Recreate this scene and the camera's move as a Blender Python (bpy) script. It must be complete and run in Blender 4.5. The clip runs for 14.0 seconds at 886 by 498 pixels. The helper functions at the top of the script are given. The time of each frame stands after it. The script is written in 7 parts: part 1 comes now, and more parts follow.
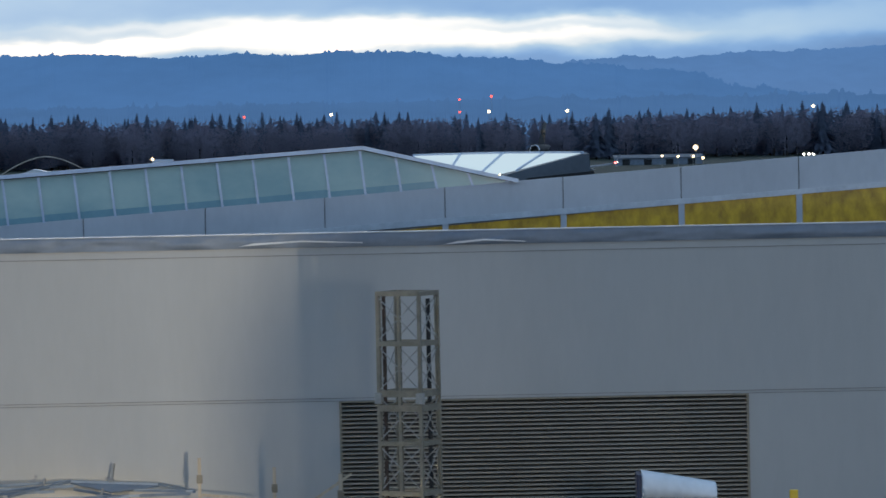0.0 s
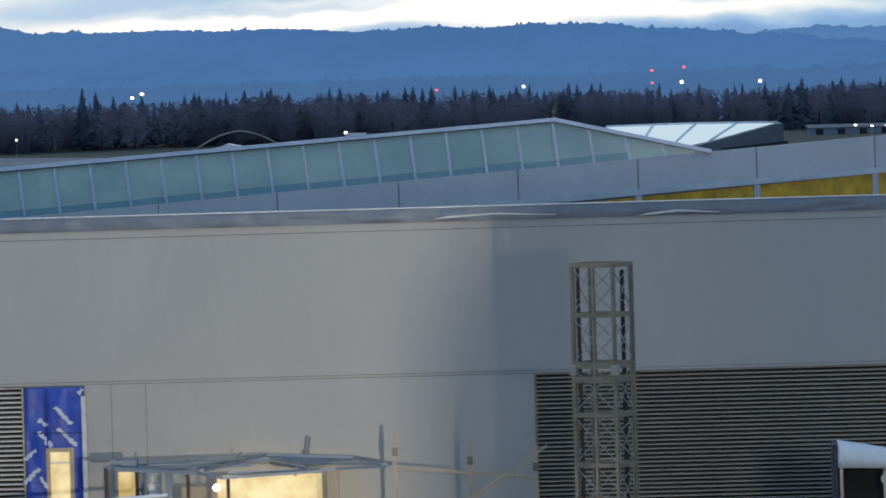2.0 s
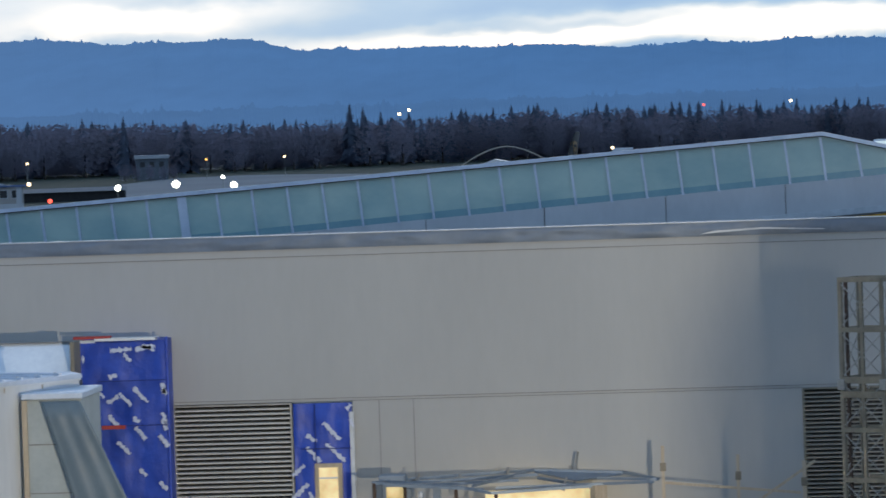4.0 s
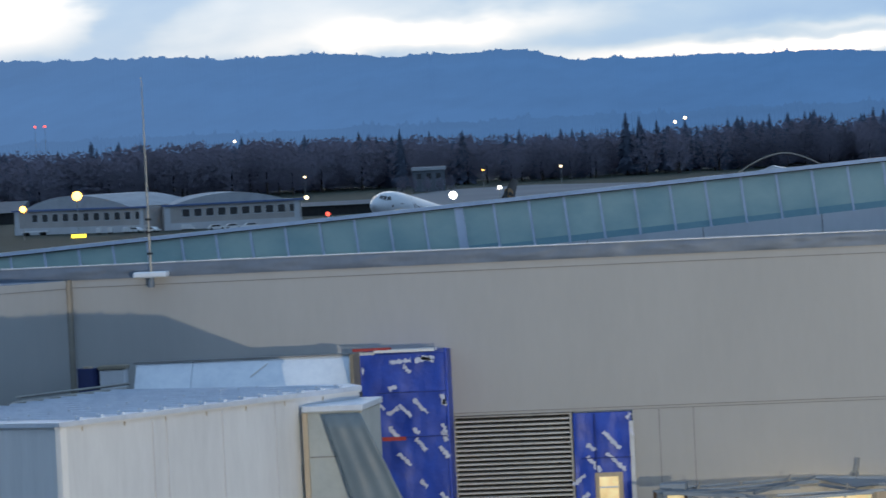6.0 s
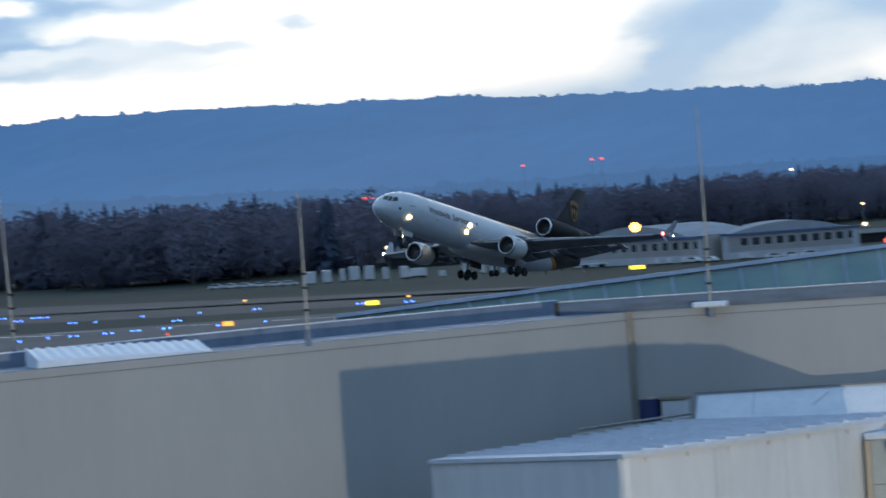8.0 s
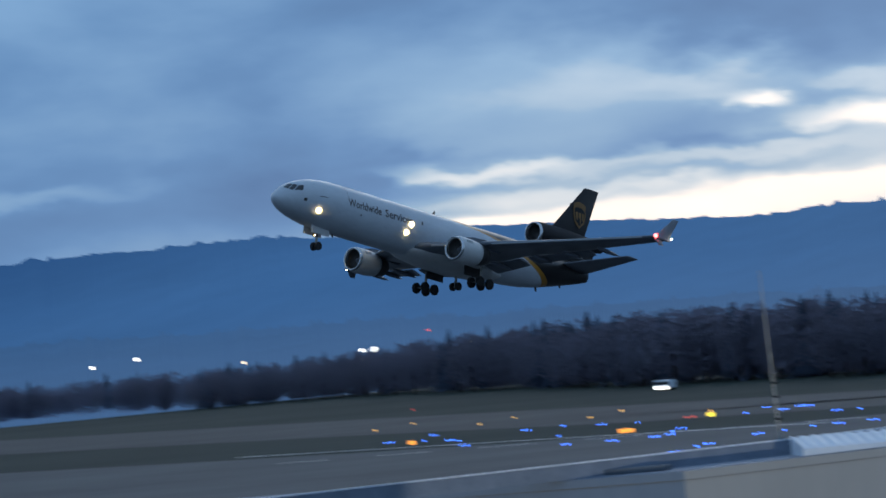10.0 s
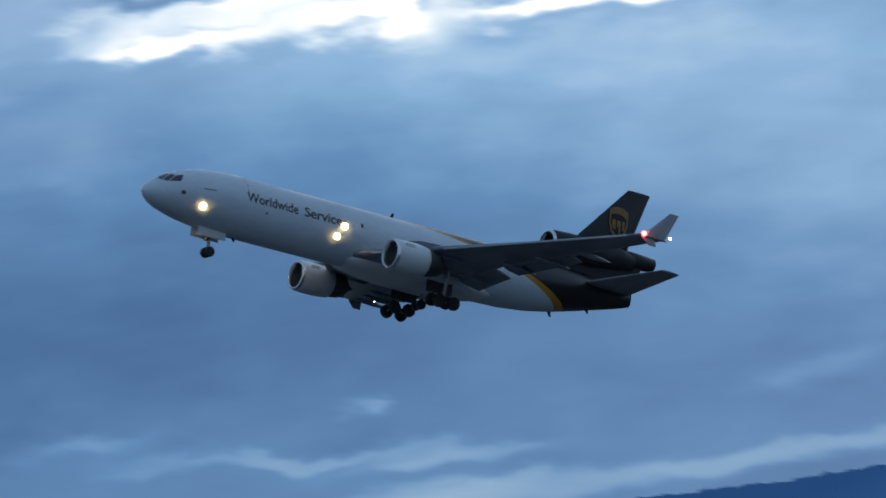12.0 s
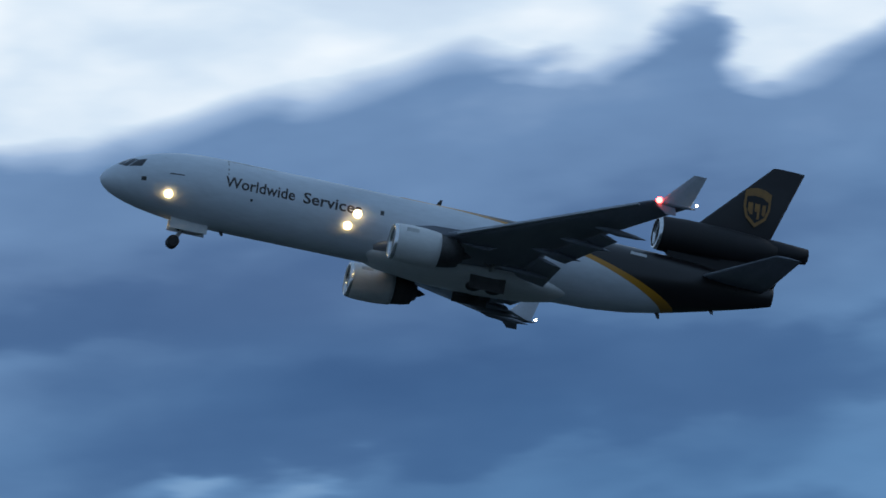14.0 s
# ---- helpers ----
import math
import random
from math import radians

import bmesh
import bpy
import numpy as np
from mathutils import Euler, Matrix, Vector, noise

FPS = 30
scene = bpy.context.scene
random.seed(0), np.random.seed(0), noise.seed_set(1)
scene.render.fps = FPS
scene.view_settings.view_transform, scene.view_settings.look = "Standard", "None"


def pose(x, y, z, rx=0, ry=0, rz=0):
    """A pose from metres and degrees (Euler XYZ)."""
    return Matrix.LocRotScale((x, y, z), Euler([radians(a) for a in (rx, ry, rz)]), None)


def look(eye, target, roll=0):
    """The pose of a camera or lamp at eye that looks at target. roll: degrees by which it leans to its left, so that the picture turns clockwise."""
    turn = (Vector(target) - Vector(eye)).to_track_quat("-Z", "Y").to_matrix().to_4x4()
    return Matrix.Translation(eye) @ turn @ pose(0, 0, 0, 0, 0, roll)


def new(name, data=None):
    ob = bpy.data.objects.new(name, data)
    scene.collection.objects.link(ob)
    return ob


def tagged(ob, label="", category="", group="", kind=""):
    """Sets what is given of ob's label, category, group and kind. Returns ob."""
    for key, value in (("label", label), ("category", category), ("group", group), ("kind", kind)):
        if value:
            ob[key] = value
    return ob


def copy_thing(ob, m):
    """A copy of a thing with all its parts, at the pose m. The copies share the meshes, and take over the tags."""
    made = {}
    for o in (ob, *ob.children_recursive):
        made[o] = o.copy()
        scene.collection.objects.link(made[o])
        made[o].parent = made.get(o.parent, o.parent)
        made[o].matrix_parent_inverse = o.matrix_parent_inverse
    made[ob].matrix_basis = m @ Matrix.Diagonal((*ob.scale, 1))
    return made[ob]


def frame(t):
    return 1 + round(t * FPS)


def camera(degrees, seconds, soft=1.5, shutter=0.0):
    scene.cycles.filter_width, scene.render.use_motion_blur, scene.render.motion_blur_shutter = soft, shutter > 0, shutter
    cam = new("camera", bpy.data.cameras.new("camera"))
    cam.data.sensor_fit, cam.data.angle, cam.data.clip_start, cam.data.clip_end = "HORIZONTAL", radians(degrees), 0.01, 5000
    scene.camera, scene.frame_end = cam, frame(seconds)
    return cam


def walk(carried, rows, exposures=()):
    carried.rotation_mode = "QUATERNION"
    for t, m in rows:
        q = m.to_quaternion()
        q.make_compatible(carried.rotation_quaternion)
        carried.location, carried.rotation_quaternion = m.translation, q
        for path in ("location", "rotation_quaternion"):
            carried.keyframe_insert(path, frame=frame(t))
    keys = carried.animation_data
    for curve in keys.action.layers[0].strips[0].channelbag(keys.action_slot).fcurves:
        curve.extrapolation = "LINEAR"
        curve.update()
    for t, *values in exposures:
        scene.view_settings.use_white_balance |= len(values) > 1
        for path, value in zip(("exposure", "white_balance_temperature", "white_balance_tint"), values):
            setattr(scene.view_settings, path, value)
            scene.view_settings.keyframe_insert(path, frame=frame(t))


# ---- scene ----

from math import sin, cos, tan, pi, atan2, sqrt

# the eye stands still on a high deck and pans to the left
EYE = (0.0, 0.0, 26.5)
CAMERA_ROWS = [
    (0.0, 88.230, 1.149, -0.036),
    (0.5, 88.193, 1.356, 0.399),
    (1.0, 88.105, 1.532, 0.880),
    (1.5, 88.009, 1.708, 1.539),
    (2.0, 87.966, 1.657, 2.132),
    (2.5, 88.001, 1.653, 2.896),
    (3.0, 88.095, 1.939, 3.753),
    (3.2, 88.122, 1.922, 4.045),
    (5.5, 88.439, 2.490, 7.384),
    (6.0, 88.463, 2.788, 8.248),
    (6.5, 88.562, 3.224, 9.300),
    (7.0, 88.750, 3.504, 11.375),
    (7.5, 88.925, 3.827, 12.757),
    (8.0, 89.170, 4.060, 14.526),
    (8.5, 89.446, 4.475, 16.222),
    (9.0, 89.760, 4.928, 18.218),
    (9.2, 89.907, 5.021, 19.043),
    (9.7, 90.474, 5.290, 21.505),
    (10.2, 91.142, 5.557, 24.265),
    (10.7, 91.917, 5.824, 27.359),
    (11.3, 92.991, 6.141, 31.573),
    (11.5, 93.346, 6.274, 33.090),
    (11.7, 93.689, 6.508, 34.524),
    (11.9, 94.068, 6.548, 36.099),
    (12.0, 94.266, 6.579, 36.948),
    (12.1, 94.463, 6.609, 37.796),
    (12.3, 94.947, 6.621, 40.296),
    (12.5, 95.346, 6.669, 42.197),
    (12.7, 95.693, 6.691, 43.812),
    (12.9, 96.163, 6.711, 45.973),
    (13.0, 96.389, 6.673, 47.069),
    (13.2, 96.857, 6.571, 49.298),
    (13.4, 97.457, 6.516, 51.513),
    (13.5, 97.742, 6.388, 52.735),
    (13.6, 98.027, 6.260, 53.983),
    (13.8, 98.538, 6.124, 56.289),
    (14.0, 99.030, 6.091, 58.667),
]

cam = camera(9.965, 14.0, soft=1.6, shutter=0.4)
walk(cam, [(t, pose(*EYE, a, b, c)) for t, a, b, c in CAMERA_ROWS],
     exposures=((0.0, 0.12, 6450, 10), (6.0, 0.12, 6350, 10), (7.5, 0.07, 6200, 9), (8.5, -0.13, 6100, 8), (9.0, -0.37, 5900, 8), (11.3, -0.37, 6050, 8), (13.5, -0.39, 6350, 10), (14.0, -0.39, 6150, 9)))

# ------------------------------------------------------------------ world
world = bpy.data.worlds.new("dusk_sky")
scene.world = world
world.use_nodes = True
WN = world.node_tree.nodes
WL = world.node_tree.links
WN.clear()


def wmath(op, a, b=None, c=None, clamp=False):
    n = WN.new("ShaderNodeMath")
    n.operation = op
    n.use_clamp = clamp
    for i, v in enumerate((a, b, c)):
        if v is None:
            continue
        if isinstance(v, (int, float)):
            n.inputs[i].default_value = v
        else:
            WL.new(v, n.inputs[i])
    return n.outputs[0]


def wmix(fac, a, b):
    n = WN.new("ShaderNodeMix")
    n.data_type = "RGBA"
    n.clamp_factor = True
    for i, v in ((0, fac), (6, a), (7, b)):
        if isinstance(v, (int, float)):
            n.inputs[i].default_value = v
        elif isinstance(v, tuple):
            n.inputs[i].default_value = (*v, 1.0)
        else:
            WL.new(v, n.inputs[i])
    return n.outputs[2]


def sky_shader():
    """Broken dusk overcast over a clear bright gap: layered clouds as a function of the direction."""
    tc = WN.new("ShaderNodeTexCoord")
    sep = WN.new("ShaderNodeSeparateXYZ")
    WL.new(tc.outputs["Generated"], sep.inputs[0])
    x, y, z = sep.outputs
    az = wmath("MULTIPLY", wmath("ARCTAN2", x, y), 57.29578)
    el = wmath("MULTIPLY", wmath("ARCSINE", z), 57.29578)
    # cloud coordinates: degrees, flattened near the horizon
    comb = WN.new("ShaderNodeCombineXYZ")
    WL.new(wmath("MULTIPLY", az, 0.42), comb.inputs[0])
    WL.new(el, comb.inputs[1])

    def fbm(scale, detail, rough, offset, distort=0.0):
        add = WN.new("ShaderNodeVectorMath")
        add.operation = "ADD"
        WL.new(comb.outputs[0], add.inputs[0])
        add.inputs[1].default_value = (offset, offset * 0.7, offset * 1.3)
        n = WN.new("ShaderNodeTexNoise")
        WL.new(add.outputs[0], n.inputs["Vector"])
        n.inputs["Scale"].default_value = scale
        n.inputs["Detail"].default_value = detail
        n.inputs["Roughness"].default_value = rough
        n.inputs["Distortion"].default_value = distort
        return n.outputs[0]

    big = fbm(0.42, 5.0, 0.50, 3.1, 0.2)
    fine = fbm(1.4, 5.0, 0.50, 11.0, 0.1)
    warp = wmath("SUBTRACT", fbm(0.7, 4.0, 0.48, 21.0), 0.5)
    warp2 = wmath("SUBTRACT", fbm(2.0, 4.0, 0.50, 31.0), 0.5)
    awarp = wmath("MULTIPLY_ADD", warp, 2.4, wmath("MULTIPLY_ADD", warp2, 1.5, az))
    # the same tearing, gentler near the horizon where clouds lie in flat sheets
    lift = wmath("DIVIDE", wmath("ADD", wmath("MAXIMUM", el, 0.0), 1.9), 7.0, clamp=True)
    tear = wmath("MULTIPLY_ADD", warp, 1.1, wmath("MULTIPLY", warp2, 1.1))
    ewarp = wmath("MULTIPLY_ADD", tear, lift, el)

    def bump(a0, e0, ra, re, slope=0.0):
        """A soft oval of cloud round a direction, its edges torn by the noise."""
        da = wmath("DIVIDE", wmath("SUBTRACT", awarp, a0), ra)
        tilt = wmath("MULTIPLY_ADD", wmath("SUBTRACT", awarp, a0), -slope, wmath("SUBTRACT", ewarp, e0))
        de = wmath("DIVIDE", tilt, re)
        r2 = wmath("ADD", wmath("MULTIPLY", da, da), wmath("MULTIPLY", de, de))
        r4 = wmath("POWER", r2, 1.35)
        return wmath("POWER", 2.718, wmath("MULTIPLY", r4, -1.0))

    bright = wmath("MULTIPLY_ADD", wmath("SUBTRACT", big, 0.5), 0.55, 0.45)
    for a0, e0, ra, re, slope, level in CLEAR:
        step = wmath("SUBTRACT", level, bright)
        bright = wmath("MULTIPLY_ADD", bump(a0, e0, ra, re, slope), step, bright)
    # open bright sky above the billowed top of the last bank
    soft = wmath("MULTIPLY_ADD", warp, 0.7, wmath("MULTIPLY_ADD", warp2, 0.35, el))
    crest = wmath("SUBTRACT", soft, 10.33)
    for a0, wide, tall in BILLOWS:
        da = wmath("DIVIDE", wmath("SUBTRACT", awarp, a0), wide)
        crest = wmath("SUBTRACT", crest, wmath("MULTIPLY", wmath("POWER", 2.718, wmath("MULTIPLY", wmath("MULTIPLY", da, da), -1.0)), tall))
    above = wmath("DIVIDE", crest, 0.40, clamp=True)
    bright = wmath("MULTIPLY_ADD", above, wmath("SUBTRACT", 0.84, bright), bright)
    bright = wmath("MULTIPLY_ADD", wmath("SUBTRACT", fine, 0.5), 0.17, bright)
    bright = wmath("MULTIPLY_ADD", wmath("SUBTRACT", big, 0.5), 0.16, bright)
    # the overcast thins towards the zenith and behind the eye
    high = wmath("DIVIDE", wmath("SUBTRACT", el, 15.0), 18.0, clamp=True)
    back = wmath("DIVIDE", wmath("SUBTRACT", wmath("ABSOLUTE", wmath("ADD", az, 28.0)), 50.0), 30.0, clamp=True)
    open_ = wmath("MAXIMUM", high, back)
    bright = wmath("MULTIPLY_ADD", open_, wmath("SUBTRACT", 0.61, bright), bright)
    bright = wmath("MINIMUM", wmath("MAXIMUM", bright, 0.0), 1.0)
    ramp = WN.new("ShaderNodeValToRGB")
    WL.new(bright, ramp.inputs[0])
    stops = ((0.0, (0.045, 0.11, 0.26)), (0.25, (0.094, 0.19, 0.378)), (0.45, (0.188, 0.338, 0.578)),
             (0.65, (0.405, 0.595, 0.845)), (0.82, (0.86, 1.00, 1.13)), (1.0, (1.85, 1.70, 1.52)))
    el_ = ramp.color_ramp.elements
    while len(el_) < len(stops):
        el_.new(0.5)
    for e, (p, c) in zip(el_, stops):
        e.position, e.color = p, (*c, 1.0)
    # neutral grey overcast overhead and behind the eye
    grey = wmix(open_, ramp.outputs[0], (0.280, 0.432, 0.650))
    # warm underside near the horizon
    low = wmath("SUBTRACT", 1.0, wmath("DIVIDE", wmath("ABSOLUTE", el), 4.6), clamp=True)
    warm = WN.new("ShaderNodeMix")
    warm.data_type, warm.blend_type = "RGBA", "MULTIPLY"
    WL.new(wmath("MULTIPLY", low, wmath("MULTIPLY_ADD", bright, 5.0, -2.4, clamp=True)), warm.inputs[0])
    # the cloud is bluer in its lower sheets and greyer violet in its upper ones, in wide drifts
    drift = wmath("MULTIPLY_ADD", wmath("SUBTRACT", fbm(0.30, 3.0, 0.5, 47.0), 0.5), 1.8, wmath("DIVIDE", wmath("SUBTRACT", el, 4.6), 5.5), clamp=True)
    hue = WN.new("ShaderNodeMix")
    hue.data_type, hue.blend_type = "RGBA", "MULTIPLY"
    hue.inputs[0].default_value = 1.0
    WL.new(grey, hue.inputs[6])
    WL.new(wmix(wmath("MAXIMUM", open_, wmath("MULTIPLY_ADD", bright, 5.0, -3.2, clamp=True)), wmix(drift, (0.86, 0.985, 1.03), (1.08, 1.00, 0.995)), (1.0, 1.0, 1.0)), hue.inputs[7])
    WL.new(hue.outputs[2], warm.inputs[6])
    warm.inputs[7].default_value = (1.18, 0.955, 0.78, 1.0)
    nishita = WN.new("ShaderNodeTexSky")
    nishita.sky_type, nishita.sun_disc = "NISHITA", False
    nishita.sun_elevation, nishita.sun_rotation = SUN_EL, SUN_AZ
    add = WN.new("ShaderNodeMix")
    add.data_type, add.blend_type = "RGBA", "ADD"
    add.inputs[0].default_value = 0.0015
    WL.new(warm.outputs[2], add.inputs[6])
    WL.new(nishita.outputs[0], add.inputs[7])
    bg = WN.new("ShaderNodeBackground")
    WL.new(add.outputs[2], bg.inputs[0])
    bg.inputs[1].default_value = SKY_STRENGTH
    out = WN.new("ShaderNodeOutputWorld")
    WL.new(bg.outputs[0], out.inputs[0])


SUN_EL, SUN_AZ, SKY_STRENGTH = radians(4.0), radians(-14.0), 1.0
# clearings and heavy banks: azimuth, elevation, reach across, reach up, slope, lightness
BILLOWS = ((-57.2, 1.5, 0.55), (-54.95, 0.45, 0.62), (-59.6, 0.9, 0.25), (-52.2, 0.6, 0.35), (-53.6, 0.35, -0.15))
CLEAR = (
    # bright slot along the ridge and the sheets over it
    (-1.50, 1.10, 9.00, 0.30, 0, 0.54), (-1.50, 0.63, 8.00, 0.20, 0.015, 0.90), (1.11, 0.72, 2.67, 0.05, 0, 0.76), (4.60, 0.80, 1.90, 0.30, 0, 0.62), (-4.17, 0.70, 1.65, 0.07, 0, 0.66), (2.50, 1.02, 5.00, 0.14, 0, 0.50), (-4.20, 1.06, 3.00, 0.14, 0, 0.56), (-8.00, 0.95, 3.00, 0.40, 0, 0.70), 
    # clear white gap, the bank beside it, and streaked sheets
    (-14.60, 1.75, 3.60, 1.00, 0, 1.00), (-19.50, 1.05, 4.20, 0.42, 0, 0.93), (-10.78, 1.29, 1.21, 0.69, 0, 0.70), (-9.19, 1.24, 1.53, 0.44, 0, 0.70), (-11.64, 1.31, 0.48, 0.45, 0, 0.63), (-11.91, 1.04, 0.32, 0.19, 0, 0.64), (-11.21, 1.51, 0.44, 0.19, 0, 0.62), (-9.73, 0.82, 1.91, 0.10, 0, 0.72), (-8.58, 0.91, 1.27, 0.19, 0, 0.88), (-13.26, 1.39, 0.70, 0.15, 0, 0.84), (-21.86, 2.50, 2.10, 0.80, 0, 0.70), (-19.94, 2.53, 1.27, 0.33, 0, 0.73), (-22.09, 2.08, 1.40, 0.26, 0, 0.65), (-22.03, 2.77, 0.57, 0.18, 0, 0.66), (-20.59, 2.40, 0.57, 0.09, 0, 0.70), (-19.71, 2.32, 0.44, 0.12, 0, 0.72), (-17.72, 2.37, 1.21, 0.16, 0, 0.74), (-19.27, 2.19, 0.38, 0.12, 0, 0.92), (-17.31, 1.92, 2.03, 0.20, 0, 0.95), (-19.77, 1.62, 2.67, 0.09, 0, 0.76), (-22.31, 1.71, 1.46, 0.09, 0, 0.84), (-17.34, 1.62, 1.02, 0.10, 0, 0.74), (-18.25, 1.30, 1.60, 0.08, 0, 0.72), (-21.51, 1.42, 1.65, 0.13, 0, 0.80), (-20.55, 1.40, 0.38, 0.06, 0, 0.84), (-16.17, 1.80, 0.40, 0.10, 0, 0.72), (-15.02, 1.79, 0.38, 0.07, 0, 0.82), (-18.78, 1.21, 2.10, 0.14, 0, 0.92), (-20.89, 1.13, 1.60, 0.14, 0, 0.92), (-22.74, 1.14, 0.89, 0.09, 0, 0.90), 
    # plain blue overcast with pale torn streaks over the ridge
    (-33.12, 4.59, 8.26, 1.90, 0, 0.66), (-35.52, 6.19, 2.92, 0.55, 0, 0.70), (-34.22, 6.31, 1.65, 0.37, 0, 0.68), (-28.53, 5.42, 1.91, 0.66, 0, 0.70), (-33.70, 7.00, 2.30, 0.20, -0.03, 1.02), (-28.94, 5.76, 1.65, 0.25, 0, 1.00), (-27.67, 5.13, 0.38, 0.12, 0, 0.80), (-31.08, 5.62, 1.02, 0.26, 0, 0.58), (-36.62, 4.93, 1.40, 0.37, 0, 0.62), (-29.23, 4.93, 1.59, 0.19, 0, 0.56), (-31.08, 3.89, 0.51, 0.22, 0, 0.64), (-34.66, 2.26, 5.08, 0.58, 0, 0.41), (-30.50, 1.40, 3.60, 0.30, 0.03, 0.38), (-33.00, 1.56, 6.00, 0.12, 0.042, 0.58), (-29.00, 1.74, 2.20, 0.07, 0.03, 0.58), (-38.30, 2.10, 2.00, 0.11, -0.07, 0.60), (-37.30, 1.66, 0.60, 0.13, 0, 0.38), (-32.40, 2.46, 0.80, 0.16, 0.10, 0.54), (-36.34, 1.55, 1.14, 0.12, 0, 0.62), (-36.75, 1.88, 0.95, 0.10, 0, 0.60), (-37.70, 2.53, 0.29, 0.10, 0, 0.62), (-37.57, 1.36, 1.02, 0.19, 0, 0.58), (-37.84, 1.17, 0.57, 0.10, 0, 0.72), 
    # tattered white holes over a dark bank
    (-39.28, 4.79, 5.72, 1.32, 0, 0.48), (-41.02, 3.65, 8.26, 1.24, 0, 0.27), (-44.78, 4.53, 3.18, 0.58, 0, 0.29), (-45.76, 6.05, 1.27, 0.44, 0, 0.53), (-42.90, 6.15, 1.30, 0.36, 0, 0.52), (-43.53, 5.29, 0.76, 0.13, 0, 0.46), (-40.65, 6.76, 4.45, 0.29, 0, 0.54), (-43.30, 7.89, 0.83, 0.69, 0, 1.05), (-42.78, 7.38, 0.95, 0.25, 0, 0.80), (-42.02, 7.80, 1.21, 0.34, 0, 1.05), (-41.30, 7.88, 0.83, 0.40, 0, 0.92), (-37.72, 7.51, 2.22, 0.51, 0, 1.10), (-38.92, 7.74, 1.14, 0.19, 0, 0.96), (-39.01, 7.01, 0.95, 0.19, 0, 0.98), (-36.97, 6.86, 1.14, 0.31, 0, 1.00), (-40.04, 7.31, 0.32, 0.10, 0, 0.74), (-37.44, 7.16, 0.44, 0.07, 0, 0.70), (-36.48, 7.13, 0.32, 0.09, 0, 0.66), (-39.40, 7.53, 1.14, 0.18, 0, 0.44), (-40.34, 7.74, 0.76, 0.26, 0, 0.46), (-38.67, 7.18, 0.70, 0.10, 0, 0.46), (-45.34, 8.11, 1.33, 0.44, 0, 0.56), (-44.95, 7.56, 1.72, 0.25, 0, 0.44), (-45.89, 8.36, 0.76, 0.25, 0, 0.54), (-44.60, 7.01, 1.80, 0.23, 0, 1.10), (-45.70, 6.97, 1.10, 0.36, 0, 1.05), (-48.02, 6.99, 1.65, 0.15, 0, 0.70), (-42.30, 7.00, 1.21, 0.16, 0, 0.74), (-40.78, 2.47, 0.70, 0.12, 0, 0.50), (-37.48, 2.52, 0.22, 0.09, 0, 0.54), (-38.20, 2.11, 0.51, 0.07, 0, 0.56), (-45.90, 5.85, 1.10, 0.30, 0, 0.62), (-43.90, 5.30, 1.00, 0.10, 0, 0.50), (-39.90, 7.86, 1.60, 0.22, 0, 0.98), (-38.40, 7.20, 1.30, 0.16, 0, 0.90), (-41.80, 7.45, 1.40, 0.30, 0, 0.60), 
    # grey-violet overcast beside the holes
    (-49.13, 9.10, 3.18, 0.66, 0, 0.46), (-44.40, 8.56, 0.83, 0.29, 0, 0.54), (-47.30, 8.13, 3.81, 0.44, 0, 0.42), (-50.26, 7.05, 1.65, 0.80, 0, 0.50), (-47.05, 7.54, 0.76, 0.12, 0, 0.62), (-49.45, 6.32, 1.65, 0.22, 0, 0.52), (-50.38, 6.04, 0.89, 0.18, 0, 0.50), (-47.01, 5.15, 5.72, 0.44, 0, 0.24), (-47.72, 4.53, 1.65, 0.12, 0, 0.50), (-51.02, 4.29, 1.08, 0.25, 0, 0.80), (-49.46, 4.47, 0.95, 0.12, 0, 0.56), (-42.01, 5.00, 0.70, 0.15, 0, 0.47), (-50.60, 4.60, 3.00, 0.50, 0, 0.27), (-47.70, 7.30, 0.80, 0.22, 0, 0.72), 
    # the last heavy bank
    (-57.60, 9.87, 6.99, 0.88, 0, 0.42), (-57.73, 8.73, 6.99, 0.80, 0, 0.25), (-57.93, 6.83, 6.99, 0.95, 0, 0.20), (-58.41, 7.46, 3.30, 0.58, 0, 0.15), (-61.84, 8.64, 1.91, 0.37, 0, 0.22), (-61.94, 7.62, 1.46, 0.44, 0, 0.28), (-54.21, 7.44, 1.91, 0.44, 0, 0.23), (-53.12, 6.36, 0.76, 0.44, 0, 0.44), (-57.88, 6.38, 4.45, 0.25, 0, 0.30), (-60.89, 6.55, 0.57, 0.16, 0, 0.52), (-59.55, 6.41, 0.57, 0.16, 0, 0.50), (-56.00, 5.40, 4.00, 0.55, 0, 0.22), (-52.90, 6.05, 1.30, 0.20, 0.05, 0.42), 
)
sky_shader()
sun = new("sun", bpy.data.lights.new("sun", "SUN"))
sun.data.energy, sun.data.angle, sun.data.color = 0.25, radians(30), (1.0, 0.92, 0.82)
sun.matrix_world = look((0, 0, 300), (sin(SUN_AZ) * -100, cos(SUN_AZ) * -100, 300 - 22))

# ------------------------------------------------------------------ materials


